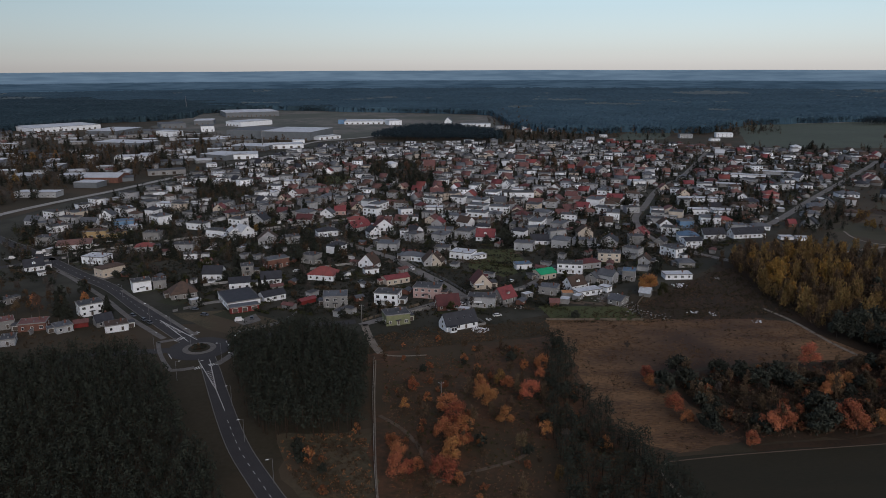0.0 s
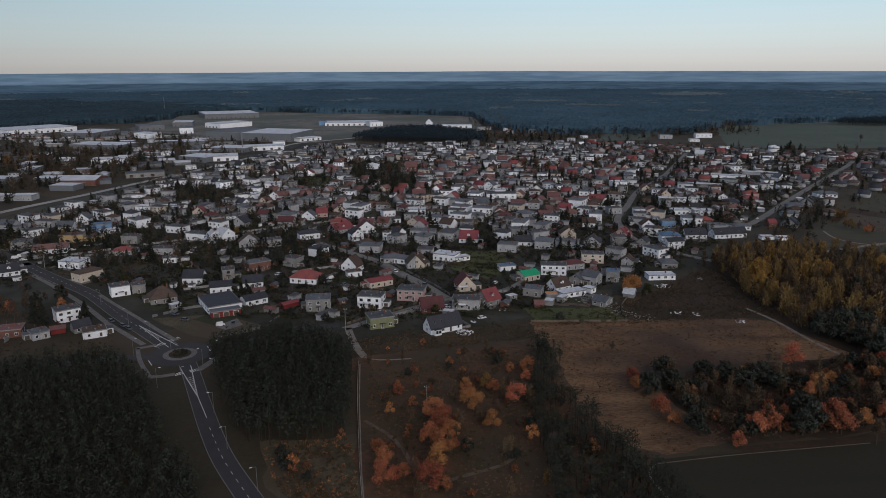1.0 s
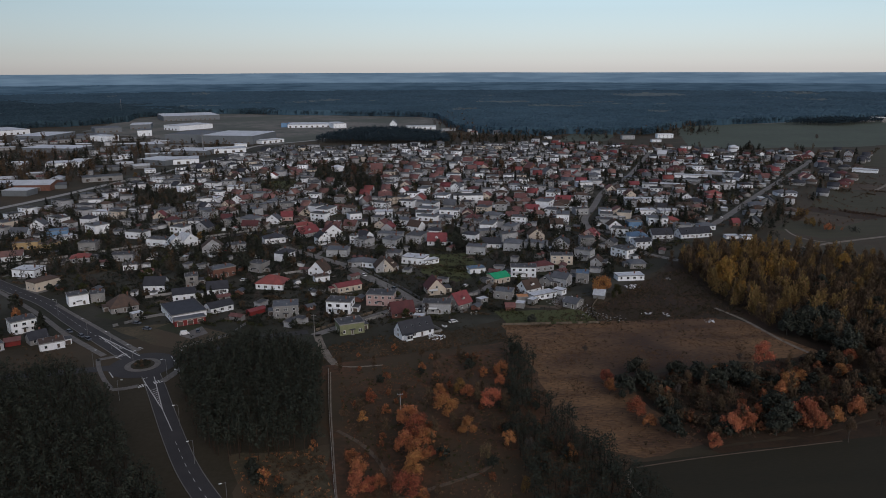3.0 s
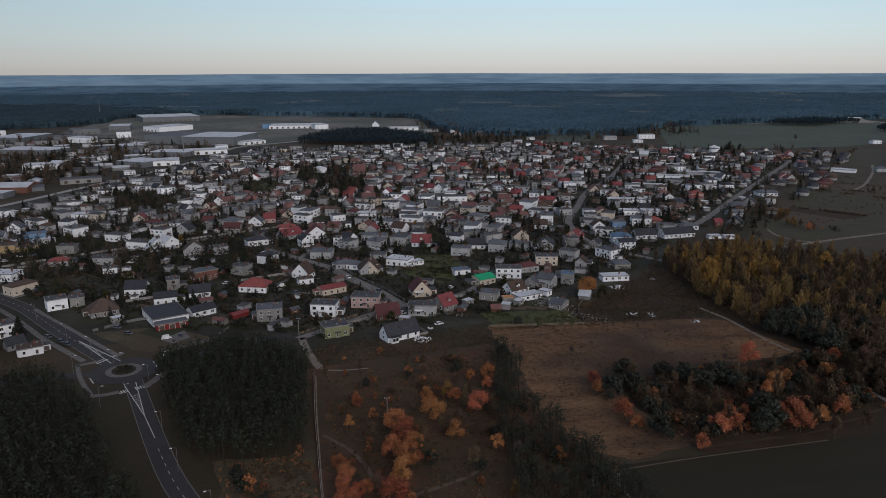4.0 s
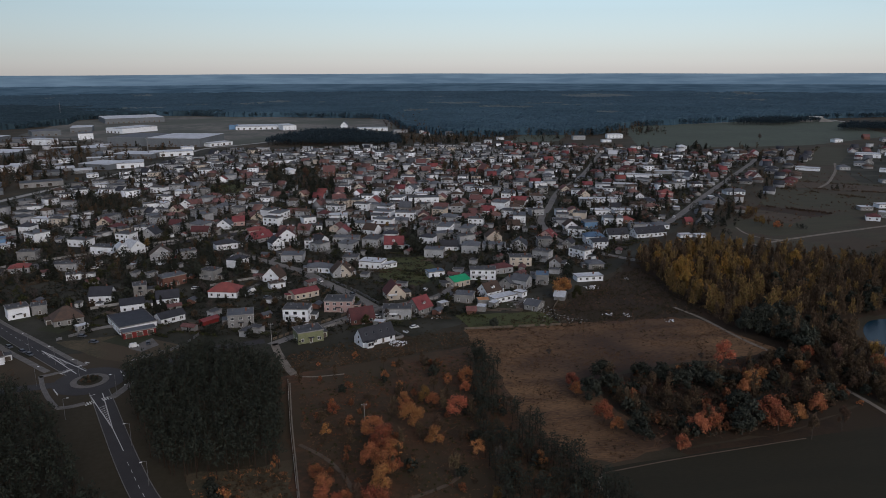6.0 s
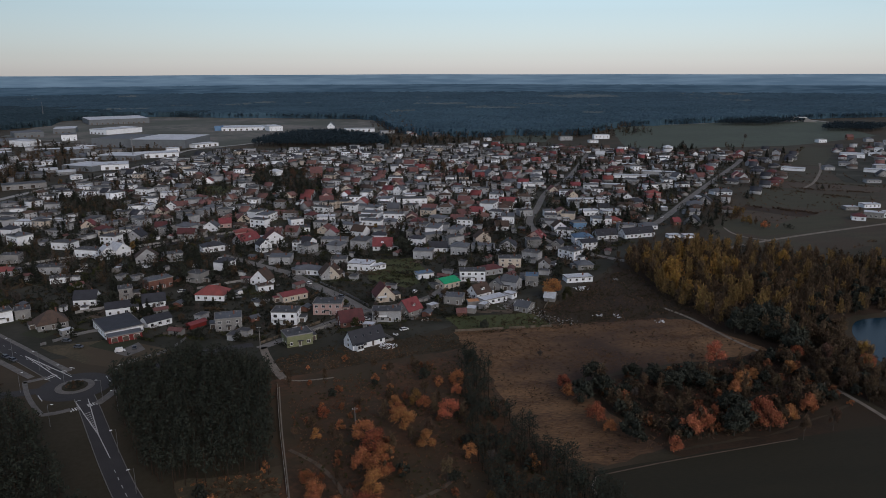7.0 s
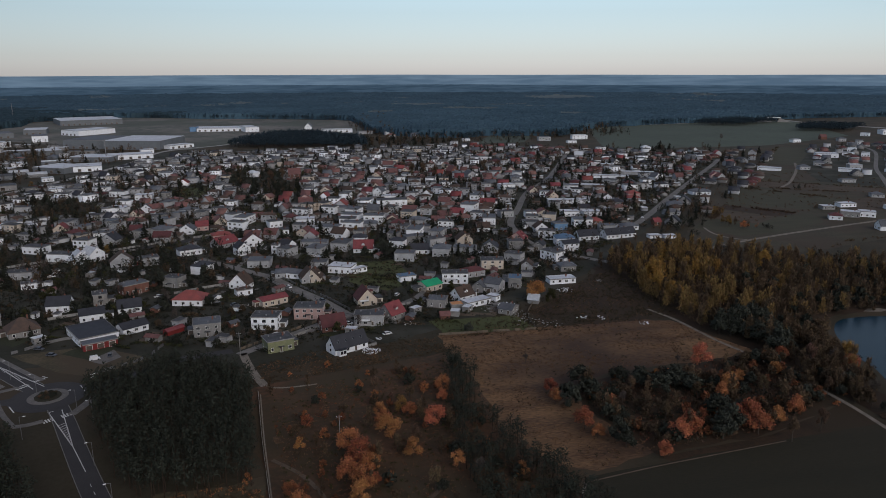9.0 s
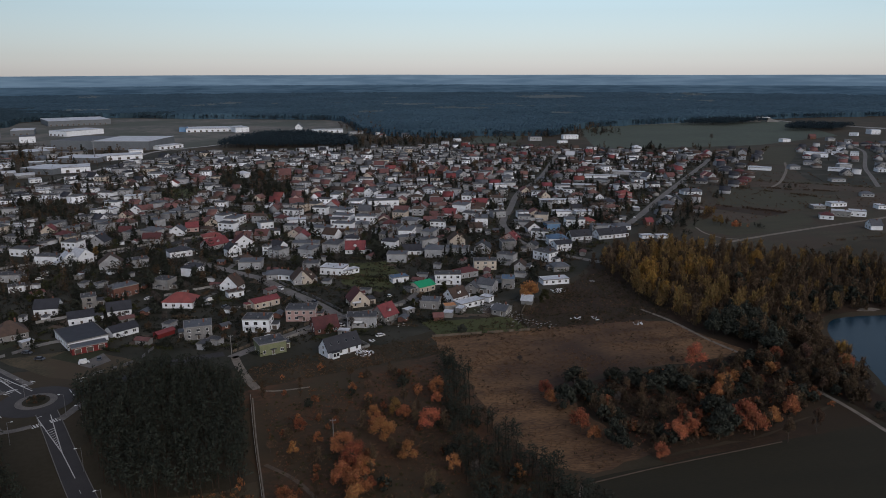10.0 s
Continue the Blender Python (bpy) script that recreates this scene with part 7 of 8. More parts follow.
tree("bare0", 721.4, 1138.5, 1.2)
tree("gold1", 330.2, 516.8, 0.90)
tree("orange1", 334.6, 505.1, 0.90)
GROVE = [(182, 428), (205, 446), (250, 453), (270, 440), (314, 410), (380, 380), (440, 340), (330, 316), (262, 320), (240, 312), (226, 290), (212, 284), (199, 286), (192, 294), (184, 314), (181, 345), (184, 407)]
y = 255.0
while y < 456:
    x = 172.0
    while x < 440:
        px, py = x + rnd.uniform(-2.4, 2.4), y + rnd.uniform(-2.4, 2.4)
        x += 5.2
        if inside(px, py, GROVE):
            deep = px - 183 - 0.35 * max(0.0, py - 395)
            if py < 330:
                kinds = ["birch1", "birch3", "dark0", "birch3", "umber0"] if deep > 6 else ["birch1", "birch3", "birch1", "bush0"]
            elif deep < 70 and py > 385:
                kinds = ["birch1", "birch1", "birch2", "birch1", "birch2", "birch3", "birch0"]
            elif deep < 16:
                kinds = ["birch1", "birch1", "birch2", "birch1", "birch3", "birch3"]
            elif deep < 50:
                kinds = ["birch1", "birch2", "birch3", "birch3", "birch1", "birch2", "umber0"]
            else:
                kinds = ["birch3", "birch2", "birch3", "birch3", "dark0", "birch1", "umber0"]
            tree(rnd.choice(kinds), px, py, rnd.uniform(0.6, 1.25), crowd=True)
    y += 5.2
for i in range(40):
    a = rnd.random()
    px, py = 192 + 60 * rnd.random(), 205 + 75 * rnd.random()
    if not inside(px, py, LAKE) and px < 216 and px - 190 > (230 - py) * 0.3 and math.hypot(px - 189, py - 245) > 6:
        tree(rnd.choice(["brown0", "bare1", "brown1", "bush0", "orange1", "dark1"]), px, py, rnd.uniform(0.6, 1.0), crowd=px > 215)

for area, n in (([(-14, 284), (58, 304), (62, 250), (70, 200), (70, 165), (0, 150), (-8, 200)], 150), ([(98, 264), (186, 280), (188, 236), (150, 219), (108, 215), (100, 238)], 190), ([(-44, 220), (-17, 224), (-11, 182), (-20, 172)], 12)):
    for i in range(n):
        px, py = rnd.uniform(min(p[0] for p in area), max(p[0] for p in area)), rnd.uniform(min(p[1] for p in area), max(p[1] for p in area))
        if inside(px, py, area):
            tree(rnd.choice(["brown1", "orange1", "umber0", "birch3", "russet0", "bush0", "russet0", "russet0", "birch2", "dark1"] if px < 80 else ["umber0", "birch3", "umber0", "dark1", "russet0", "umber0", "brown1", "dark1", "russet0"]), px, py, rnd.uniform(0.4, 0.8) if px < 80 else rnd.uniform(0.6, 1.0), crowd=True)

# trees and shrubs filling the nearer gardens
count = 0
while count < 420:
    px, py = rnd.uniform(-260, 230), 335 + 230 * rnd.random()
    if inside(px, py, TOWN) and free(px, py, 0.8, 0.8, -1.5) and not any(inside(px, py, k) for k in KEEP_OPEN):
        tree(rnd.choice(["fir1", "bare1", "green0", "dark1", "umber0", "bush0", "umber0", "dark1", "fir1", "dark0"]), px, py, rnd.uniform(0.45, 0.85), crowd=count > 40)
        count += 1
for k in range(9):
    a = k * 0.7
    tree("bush0" if k % 2 else "dark1", RX + 2.4 * math.cos(a), RY + 2.4 * math.sin(a), 0.3 if k % 2 == 0 else 0.6, crowd=False)

# trees in the gardens
count = 0
while count < 3400:
    px, py = rnd.uniform(-320, 560), 440 + 710 * rnd.random() ** 1.15
    if inside(px, py, TOWN) and free(px, py, 1.0, 1.2, -2.2) and not any(inside(px, py, k) for k in KEEP_OPEN):
        tree(rnd.choice(["fir0", "fir1", "fir1", "brown1", "umber0", "green0", "umber0", "dark0", "dark0", "bare0", "dark1"]), px, py, rnd.uniform(0.6, 1.2), crowd=True)
        count += 1
# denser dark growth in the western gardens, rough pasture and lake shore
THICK = [[(-300, 540), (-295, 600), (-235, 880), (-120, 900), (-20, 620), (-40, 400), (-110, 370), (-200, 430)], [(196, 290), (218, 285), (214, 262), (206, 240), (196, 222), (192, 240), (192, 262)], PARKS[0], PARKS[1], [(183, 282), (190, 279), (196, 250), (196, 226), (186, 226), (182, 250)], [(200, 300), (240, 314), (238, 300), (228, 286), (222, 268), (212, 238), (203, 236), (206, 262), (212, 284)]]
for b, n, kinds in zip(THICK, (900, 130, 190, 170, 90, 130), (["dark1", "dark0", "bare1", "fir1", "dark1", "brown1", "bare0", "green0"], ["birch3", "birch2", "umber0", "bush0", "umber0", "brown1"], ["dark0", "dark0", "fir0", "umber0", "dark0", "brown0"], ["dark0", "umber0", "dark0", "brown1"], ["umber0", "bush0", "brown1", "bush1", "umber0"], ["birch3", "birch2", "umber0", "birch3", "brown1"])):
    k = 0
    while k < n:
        px, py = rnd.uniform(min(p[0] for p in b), max(p[0] for p in b)), rnd.uniform(min(p[1] for p in b), max(p[1] for p in b))
        k += 1
        if inside(px, py, b) and free(px, py, 1.0, 1.0, -1.2) and not inside(px, py, LAKE) and not any(inside(px, py, q) for q in KEEP_OPEN):
            tree(rnd.choice(kinds), px, py, rnd.uniform(0.55, 1.05), crowd=True)
# the shrub row and clumps in the pasture
for px, py, size, kind in ((345, 558, 1.1, "gold1"), (341, 553, 1.0, "brown1"), (349, 562, 1.0, "gold1"), (338, 522, 0.9, "brown1"), (342, 513, 0.8, "brown1"), (346, 508, 0.8, "orange1"), (352, 503, 0.9, "dark1"), (355, 505, 0.8, "dark1"), (334, 527, 0.8, "gold1"), (503, 660, 1.0, "dark0"), (510, 664, 1.0, "umber0"), (497, 654, 0.9, "umber0"), (451, 666, 0.7, "umber0"), (460, 672, 0.8, "dark1"), (520, 672, 0.9, "umber0"), (470, 676, 0.7, "umber0")):
    for k in range(3):
        tree(kind, px + rnd.uniform(-3.5, 3.5), py + rnd.uniform(-3.5, 3.5), size * rnd.uniform(0.6, 0.9), crowd=True)
# woody edges of the works and the far side of the town
WILD, GARDEN = ["brown0", "bare0", "umber0", "bare1", "umber0", "fir0", "dark0", "brown0", "dark0"], ["fir1", "umber0", "dark1", "brown1", "dark0", "fir0", "umber0"]
BELTS = [
    ([(-420, 560), (-360, 640), (-330, 760), (-420, 820), (-560, 700)], 520, WILD, 0.8, 1.4), ([(-560, 760), (-330, 800), (-290, 900), (-420, 1080), (-620, 1040)], 900, WILD, 0.9, 1.5),
    ([(130, 1180), (130, 1290), (300, 1300), (470, 1330), (480, 1230), (300, 1190)], 170, WILD, 0.8, 1.4), ([(470, 1060), (640, 1010), (660, 1040), (500, 1080)], 70, GARDEN, 0.8, 1.3),
    ([(470, 1330), (480, 1230), (640, 1280), (650, 1440)], 130, WILD, 0.9, 1.5), ([(-330, 930), (-230, 960), (-200, 1080), (-330, 1150)], 90, WILD, 0.7, 1.2),
    ([(-205, 345), (-238, 395), (-200, 408), (-160, 362), (-150, 335)], 70, WILD, 0.5, 0.9), (WORKS, 1500, WILD, 0.9, 1.5), ([(212, 468), (262, 512), (330, 600), (385, 602), (335, 545), (300, 500), (268, 464)], 230, GARDEN, 0.6, 1.1), ([(246, 318), (262, 323), (330, 318), (440, 335), (440, 300), (330, 310), (292, 318), (270, 319)], 260, ["dark0", "birch3", "dark0", "umber0", "fir0"], 0.6, 1.1), ([(-300, 530), (-290, 640), (-160, 640), (-120, 480), (-200, 450)], 420, ["dark0", "umber0", "dark1", "fir1", "dark0", "umber0"], 0.6, 1.05), ([(-300, 400), (-330, 470), (-280, 520), (-240, 500), (-225, 450)], 130, GARDEN, 0.6, 1.0), (HAMLET, 130, GARDEN, 0.5, 0.9),
    ([(-60, 322), (-20, 330), (10, 352), (-30, 352)], 30, GARDEN, 0.4, 0.7), (OUTSIDE, 620, GARDEN, 0.7, 1.2), ([(250, 530), (330, 610), (440, 745), (615, 980), (470, 1040), (330, 1100), (240, 800), (215, 600)], 620, GARDEN, 0.7, 1.2), ([(128, 1170), (128, 1300), (310, 1300), (300, 1190)], 130, WILD, 0.8, 1.3),
    ([(150, 1340), (130, 1600), (190, 1900), (260, 1900), (230, 1600), (220, 1380)], 160, ["bare0", "bare1", "brown0", "bare0", "umber0"], 1.0, 1.7),
]
for b, n, kinds, s0, s1 in BELTS:
    k = 0
    while k < n:
        px, py = rnd.uniform(min(p[0] for p in b), max(p[0] for p in b)), rnd.uniform(min(p[1] for p in b), max(p[1] for p in b))
        if inside(px, py, b) and free(px, py, 1.5, 2.0, 0.0):
            tree(rnd.choice(kinds), px, py, rnd.uniform(s0, s1), crowd=True)
        k += 1
joined("far_trees", CROWD, "mixed autumn trees of gardens and grove", "trees")
for o in SPARE:
    bpy.data.objects.remove(o)


def hedges(name, poly, leaf, n, seed, label, y1=1200):
    """Clipped and wild hedges: rows of leaf sprays along the plot lines."""
    rs = np.random.RandomState(seed)
    xs, ys = [p[0] for p in poly], [p[1] for p in poly]
    out = []
    k = 0
    while k < n:
        px, py = rs.uniform(min(xs), max(xs)), min(ys) + (min(max(ys), y1) - min(ys)) * rs.uniform() ** 1.6
        if not inside(px, py, poly):
            continue
        a = math.radians((-24 if rs.uniform() < 0.5 else 66) + rs.normal(0, 6) + 0.03 * px)
        L, hgt, wid = rs.uniform(5, 16), rs.uniform(1.0, 2.8), rs.uniform(0.5, 1.1)
        for i in range(int(L / 0.75)):
            x, y = px + 0.75 * i * math.cos(a), py + 0.75 * i * math.sin(a)
            if free(x, y, 0.3, 0.4, -2.2):
                q = leaves(rs, 7, [(0, 0, hgt * 0.35, wid * 0.8), (0, 0, hgt * 0.72, wid * 0.75)], 0.33, 0.7)
                q[:, :, 2] = np.abs(q[:, :, 2])
                out.append(q + np.array([x, y, 0]))
        k += 1
    return tagged(new(name, quads(name, np.concatenate(out), M[leaf])), label, "hedges", kind="stuff")


def undergrowth(name, poly, leaf, n, size, seed, label, height=1.0):
    rs = np.random.RandomState(seed)
    xs, ys = [p[0] for p in poly], [p[1] for p in poly]
    out = []
    while len(out) < n:
        px, py = rs.uniform(min(xs), max(xs)), rs.uniform(min(ys), max(ys))
        if not inside(px, py, poly) or noise.noise((px * 0.06, py * 0.06, seed)) < rs.uniform(-0.4, 0.3) or not free(px, py, 0.2, 0.6, 0.3):
            continue
        r = rs.uniform(0.35, 1.0) * height
        q = leaves(rs, 14, [(0, 0, r * 0.5, r), (r * 0.7, 0.2, r * 0.3, r * 0.7)], size, 0.6)
        q[:, :, 2] = np.abs(q[:, :, 2])
        out.append(q + np.array([px, py, 0]))
    return tagged(new(name, quads(name, np.concatenate(out), M[leaf])), label, "undergrowth", kind="stuff")


SCRUB = [(-14, 284), (58, 304), (62, 250), (70, 200), (70, 165), (0, 150), (-8, 200)]
EAST = [(98, 264), (186, 280), (188, 236), (150, 219), (108, 215), (100, 238)]
undergrowth("scrub_growth", SCRUB, "drygrass", 1500, 0.15, 32, "tufts of dry brown grass", 0.5)
undergrowth("scrub_growth", SCRUB, "brownleaf", 700, 0.16, 21, "low brown scrub and dead weeds")
undergrowth("scrub_growth", SCRUB, "greenleaf", 700, 0.2, 22, "low dull green weeds", 0.8)
undergrowth("scrub_growth", SCRUB, "russetleaf", 420, 0.15, 23, "scattered rusty saplings", 0.9)
undergrowth("scrub_growth", EAST, "russetleaf", 300, 0.15, 31, "scattered rusty saplings", 1.1)
undergrowth("scrub_growth", EAST, "brownleaf", 1500, 0.2, 24, "low brown scrub and dead weeds", 1.2)
undergrowth("scrub_growth", EAST, "spruce", 350, 0.28, 25, "dark low juniper scrub", 1.6)
undergrowth("scrub_growth", [(-46, 222), (-17, 226), (-11, 182), (-20, 172), (-38, 200)], "brownleaf", 420, 0.2, 26, "low brown scrub")
undergrowth("garden_growth", [(-20, 318), (60, 352), (160, 400), (186, 440), (186, 330), (66, 326), (0, 300)], "weed", 800, 0.16, 27, "weedy garden growth and hedges", 0.9)
undergrowth("garden_growth", TOWN, "spruce", 3800, 0.4, 28, "dark hedges and shrubs between the houses", 1.9)
undergrowth("garden_growth", TOWN, "umberleaf", 2600, 0.38, 29, "brown autumn shrubs between the houses", 1.3)
hedges("hedge_growth", TOWN, "spruce", 1100, 41, "dark evergreen hedges along the plots")
hedges("hedge_growth", TOWN, "umberleaf", 420, 42, "brown leafless hedges along the plots")
hedges("hedge_growth", TOWN, "greenleaf", 420, 43, "dull green hedges along the plots")
undergrowth("scrub_growth", [(66, 326), (108, 326), (186, 338), (186, 420), (150, 392), (108, 352)], "weed", 900, 0.18, 44, "weeds and brambles on the waste ground", 0.9)
undergrowth("scrub_growth", [(-45, 221), (-16, 224), (-10, 182), (-20, 170), (-38, 200)], "russetleaf", 200, 0.17, 45, "rusty saplings in the clearing", 0.9)
undergrowth("garden_growth", [(-240, 300), (-232, 392), (-150, 350), (-118, 300)], "brownleaf", 350, 0.25, 46, "tangled brown growth behind the houses", 1.3)
undergrowth("scrub_growth", [(300, 520), (480, 545), (640, 600), (700, 690), (560, 800), (440, 700), (340, 590)], "brownleaf", 150, 0.4, 47, "hedgerow scrub between the strip fields", 1.8)
undergrowth("scrub_growth", [(300, 520), (480, 545), (640, 600), (700, 690), (560, 800), (440, 700), (340, 590)], "umberleaf", 200, 0.4, 48, "weedy growth between the strip fields", 1.2)
undergrowth("garden_growth", NEAR_TOWN, "spruce", 2600, 0.3, 51, "dark evergreen shrubs in the nearer gardens", 1.7)
undergrowth("garden_growth", NEAR_TOWN, "weed", 2200, 0.25, 52, "dark dead weeds and shrubs in the gardens", 1.1)
undergrowth("garden_growth", NEAR_TOWN, "umberleaf", 900, 0.25, 53, "brown autumn shrubs in the nearer gardens", 1.4)

PLOUGH = [(62, 329), (122, 331), (161, 333), (177, 321), (189, 285), (160, 279), (118, 278), (96, 266), (96, 240), (108, 216), (84, 208), (73, 214), (66, 240), (66, 300)]
undergrowth("scrub_growth", PLOUGH, "drygrass", 2600, 0.13, 61, "tufts of tall dry grass on the brown field", 0.55)
undergrowth("scrub_growth", PLOUGH, "brownleaf", 250, 0.15, 62, "dead brown weeds on the field", 0.8)
undergrowth("scrub_growth", PLOUGH, "weed", 160, 0.17, 63, "dark weeds on the field", 0.9)
undergrowth("scrub_growth", [(-22, 292), (64, 312), (66, 330), (0, 322), (-20, 312)], "drygrass", 700, 0.13, 64, "dry grass beside the white house", 0.5)
undergrowth("scrub_growth", [(-22, 292), (64, 312), (66, 330), (0, 322), (-20, 312)], "brownleaf", 500, 0.16, 65, "brown weeds beside the white house", 0.8)

WASTE = [(66, 326), (108, 326), (186, 338), (186, 420), (150, 392), (108, 352)]
undergrowth("scrub_growth", WASTE, "drygrass", 600, 0.14, 66, "dry grass on the waste ground", 0.6)
undergrowth("scrub_growth", WASTE, "greenleaf", 300, 0.16, 67, "green weeds on the waste ground", 0.7)

# hedgerows on the strip fields' edges
for seed, row in enumerate(([(379, 601), (418, 552), (413, 548), (374, 597)], [(452, 690), (512, 600), (507, 597), (447, 686)], [(456, 694), (568, 620), (565, 614), (452, 688)], [(482, 741), (594, 651), (590, 645), (478, 735)], [(332, 551), (364, 586), (369, 582), (337, 546)], [(594, 858), (756, 1040), (761, 1036), (599, 853)], [(330, 440), (480, 478), (600, 556), (604, 549), (482, 470), (332, 433)])):
    undergrowth("hedge_growth", row, "umberleaf", 90, 0.42, 70 + seed, "low brown hedgerow on the field's edge", 1.3)

# ---- paint on the roads, paths ----
def marking(x0, y0, x1, y1, width, z=0.085, name="road_line"):
    p, q = Vector((x0, y0, 0)), Vector((x1, y1, 0))
    bm = bmesh.new()
    ribbon(bm, [p, q], -width / 2, width / 2, 0.03, z)
    return tagged(link(name, bm, M["mark"]), "white painted road marking on asphalt", "marking", kind="structure")


def pavement(pts, half, surface="paver", z=0.12, label="pale concrete paver footpath"):
    line = spline(pts, 3)
    bm = bmesh.new()
    ribbon(bm, line, -half, half, -0.1, z)
    return tagged(link("pavement", bm, M[surface]), label, "footpath", kind="structure")


marking(-90.1, 285.3, -75.1, 257.3, 0.3)
marking(-86.2, 287.0, -75.1, 257.3, 0.3)
marking(-75.1, 257.3, -67.4, 240.4, 0.25)
marking(-124.4, 336.6, -98.4, 309.8, 0.35)
marking(-124.4, 336.6, -101.7, 307.9, 0.35)
marking(-105.5, 293.6, -102.2, 288.0, 0.4)
marking(-85.1, 308.1, -82.0, 301.9, 0.3)
marking(-90.4, 285.3, -88.6, 286.4, 0.3)
marking(-84.2, 273.7, -82.0, 275.9, 0.28)
marking(-83.3, 272.0, -81.3, 274.2, 0.28)
marking(-82.4, 270.4, -80.7, 272.5, 0.28)
marking(-81.5, 268.8, -80.1, 270.9, 0.28)
marking(-80.6, 267.1, -79.5, 269.2, 0.28)
marking(-79.8, 265.5, -78.9, 267.6, 0.28)
marking(-78.9, 264.0, -78.3, 266.0, 0.28)
marking(-78.1, 262.4, -77.7, 264.5, 0.28)
marking(-77.3, 260.9, -77.1, 262.9, 0.28)
marking(-76.4, 259.3, -76.5, 261.4, 0.28)
marking(-119.7, 330.7, -119.3, 331.9, 0.28)
marking(-118.8, 329.6, -118.3, 330.9, 0.28)
marking(-117.9, 328.4, -117.2, 329.8, 0.28)
marking(-117.0, 327.3, -116.2, 328.7, 0.28)
marking(-116.1, 326.1, -115.2, 327.6, 0.28)
marking(-115.2, 325.0, -114.2, 326.6, 0.28)
marking(-114.3, 323.9, -113.1, 325.5, 0.28)
marking(-113.5, 322.8, -112.1, 324.5, 0.28)
marking(-112.6, 321.7, -111.1, 323.5, 0.28)
marking(-111.7, 320.6, -110.1, 322.4, 0.28)
marking(-110.9, 319.5, -109.1, 321.4, 0.28)
marking(-110.0, 318.4, -108.1, 320.4, 0.28)
marking(-89.0, 276.9, -90.4, 279.1, 0.5, name="crossing_bar")
marking(-88.3, 277.4, -89.7, 279.6, 0.5, name="crossing_bar")
marking(-87.6, 277.8, -88.9, 280.1, 0.5, name="crossing_bar")
marking(-86.8, 278.3, -88.2, 280.5, 0.5, name="crossing_bar")
marking(-83.9, 280.1, -85.2, 282.3, 0.5, name="crossing_bar")
marking(-83.1, 280.6, -84.5, 282.8, 0.5, name="crossing_bar")
marking(-82.4, 281.0, -83.7, 283.3, 0.5, name="crossing_bar")
marking(-81.6, 281.5, -83.0, 283.7, 0.5, name="crossing_bar")
marking(-80.9, 282.0, -82.3, 284.2, 0.5, name="crossing_bar")
marking(-106.8, 308.4, -109.0, 309.9, 0.5, name="crossing_bar")
marking(-106.2, 309.4, -108.3, 310.8, 0.5, name="crossing_bar")
marking(-105.5, 310.3, -107.7, 311.7, 0.5, name="crossing_bar")
marking(-104.9, 311.2, -107.1, 312.7, 0.5, name="crossing_bar")
marking(-104.3, 312.1, -106.4, 313.6, 0.5, name="crossing_bar")
marking(-102.4, 314.9, -104.5, 316.4, 0.5, name="crossing_bar")
marking(-101.7, 315.8, -103.9, 317.3, 0.5, name="crossing_bar")
marking(-101.1, 316.8, -103.3, 318.2, 0.5, name="crossing_bar")
marking(-100.5, 317.7, -102.6, 319.1, 0.5, name="crossing_bar")
marking(-99.8, 318.6, -102.0, 320.1, 0.5, name="crossing_bar")
pavement([(-15.6, 292.2), (-12, 289.4), (-6, 288.6), (4, 289.4)], 0.45, "sand")
pavement([(-17.1, 284.4), (-15.2, 251.3), (-13.2, 225.4), (-11.5, 203.9), (-9.6, 185.2), (-8.4, 175.1)], 0.22, "sand")
pavement([(-98.7, 276.3), (-94.3, 276.8), (-90.0, 278.9)], 1.3, "paver")
pavement([(-81.8, 282.1), (-79.4, 288.6), (-77.3, 296.0)], 1.6, "paver")
pavement([(-115.1, 306.9), (-111.5, 308.8), (-107.9, 310.8)], 1.2, "paver")
pavement([(-100.6, 316.2), (-107.3, 323.0), (-127.1, 345.7), (-144.0, 364.8), (-162.7, 386.0)], 1.0, "paver")
pavement([(-113.8, 311.7), (-125.5, 324.3), (-142.5, 342.9), (-162.8, 368.2), (-193.0, 401.9), (-218.8, 428.6)], 1.3, "paver")
pavement([(-98.7, 276.3), (-104.7, 285.7), (-110.5, 296.9), (-114.8, 307.6)], 0.9, "paver")
pavement([(-12.3, 235.1), (-4.1, 225.1), (1.4, 213.8), (3.6, 205.1)], 0.7, "dirt")
pavement([(3.6, 191.1), (18.5, 198.3), (30.1, 203.5), (37.0, 209.4)], 0.7, "dirt")
pavement([(77.4, 202.2), (100.1, 205.7), (119.0, 207.9), (151.4, 211.3)], 0.22, "dirt")
pavement([(74.2, 192.3), (75.1, 188.7), (75.8, 183.0)], 0.4, "sand")
pavement([(74.2, 192.3), (74.7, 196.9), (77.8, 202.2)], 0.4, "sand")
dash = spline([(-64.5, 233), (-55, 212.5), (-43.8, 193), (-37, 182), (-22, 160), (0, 132)], 1.0)
for i in range(0, len(dash) - 3, 5):
    marking(dash[i].x, dash[i].y, dash[i + 2].x, dash[i + 2].y, 0.15, name="road_dash")
dash = spline([(-118, 327.5), (-139.5, 353), (-168, 388), (-195, 413.5), (-219, 436.5), (-250, 467)], 1.0)
for i in range(0, len(dash) - 3, 6):
    marking(dash[i].x, dash[i].y, dash[i + 2].x, dash[i + 2].y, 0.15, name="road_dash")

# ---- fences along the streets ----
def panel_shape(h):
    def build(bm):
        hollow(bm, [-1.2, -1.08, 1.08, 1.2], [0.08, 0.2, h - 0.12, h], {(1, 1)}, -0.05, -0.02)
    return build


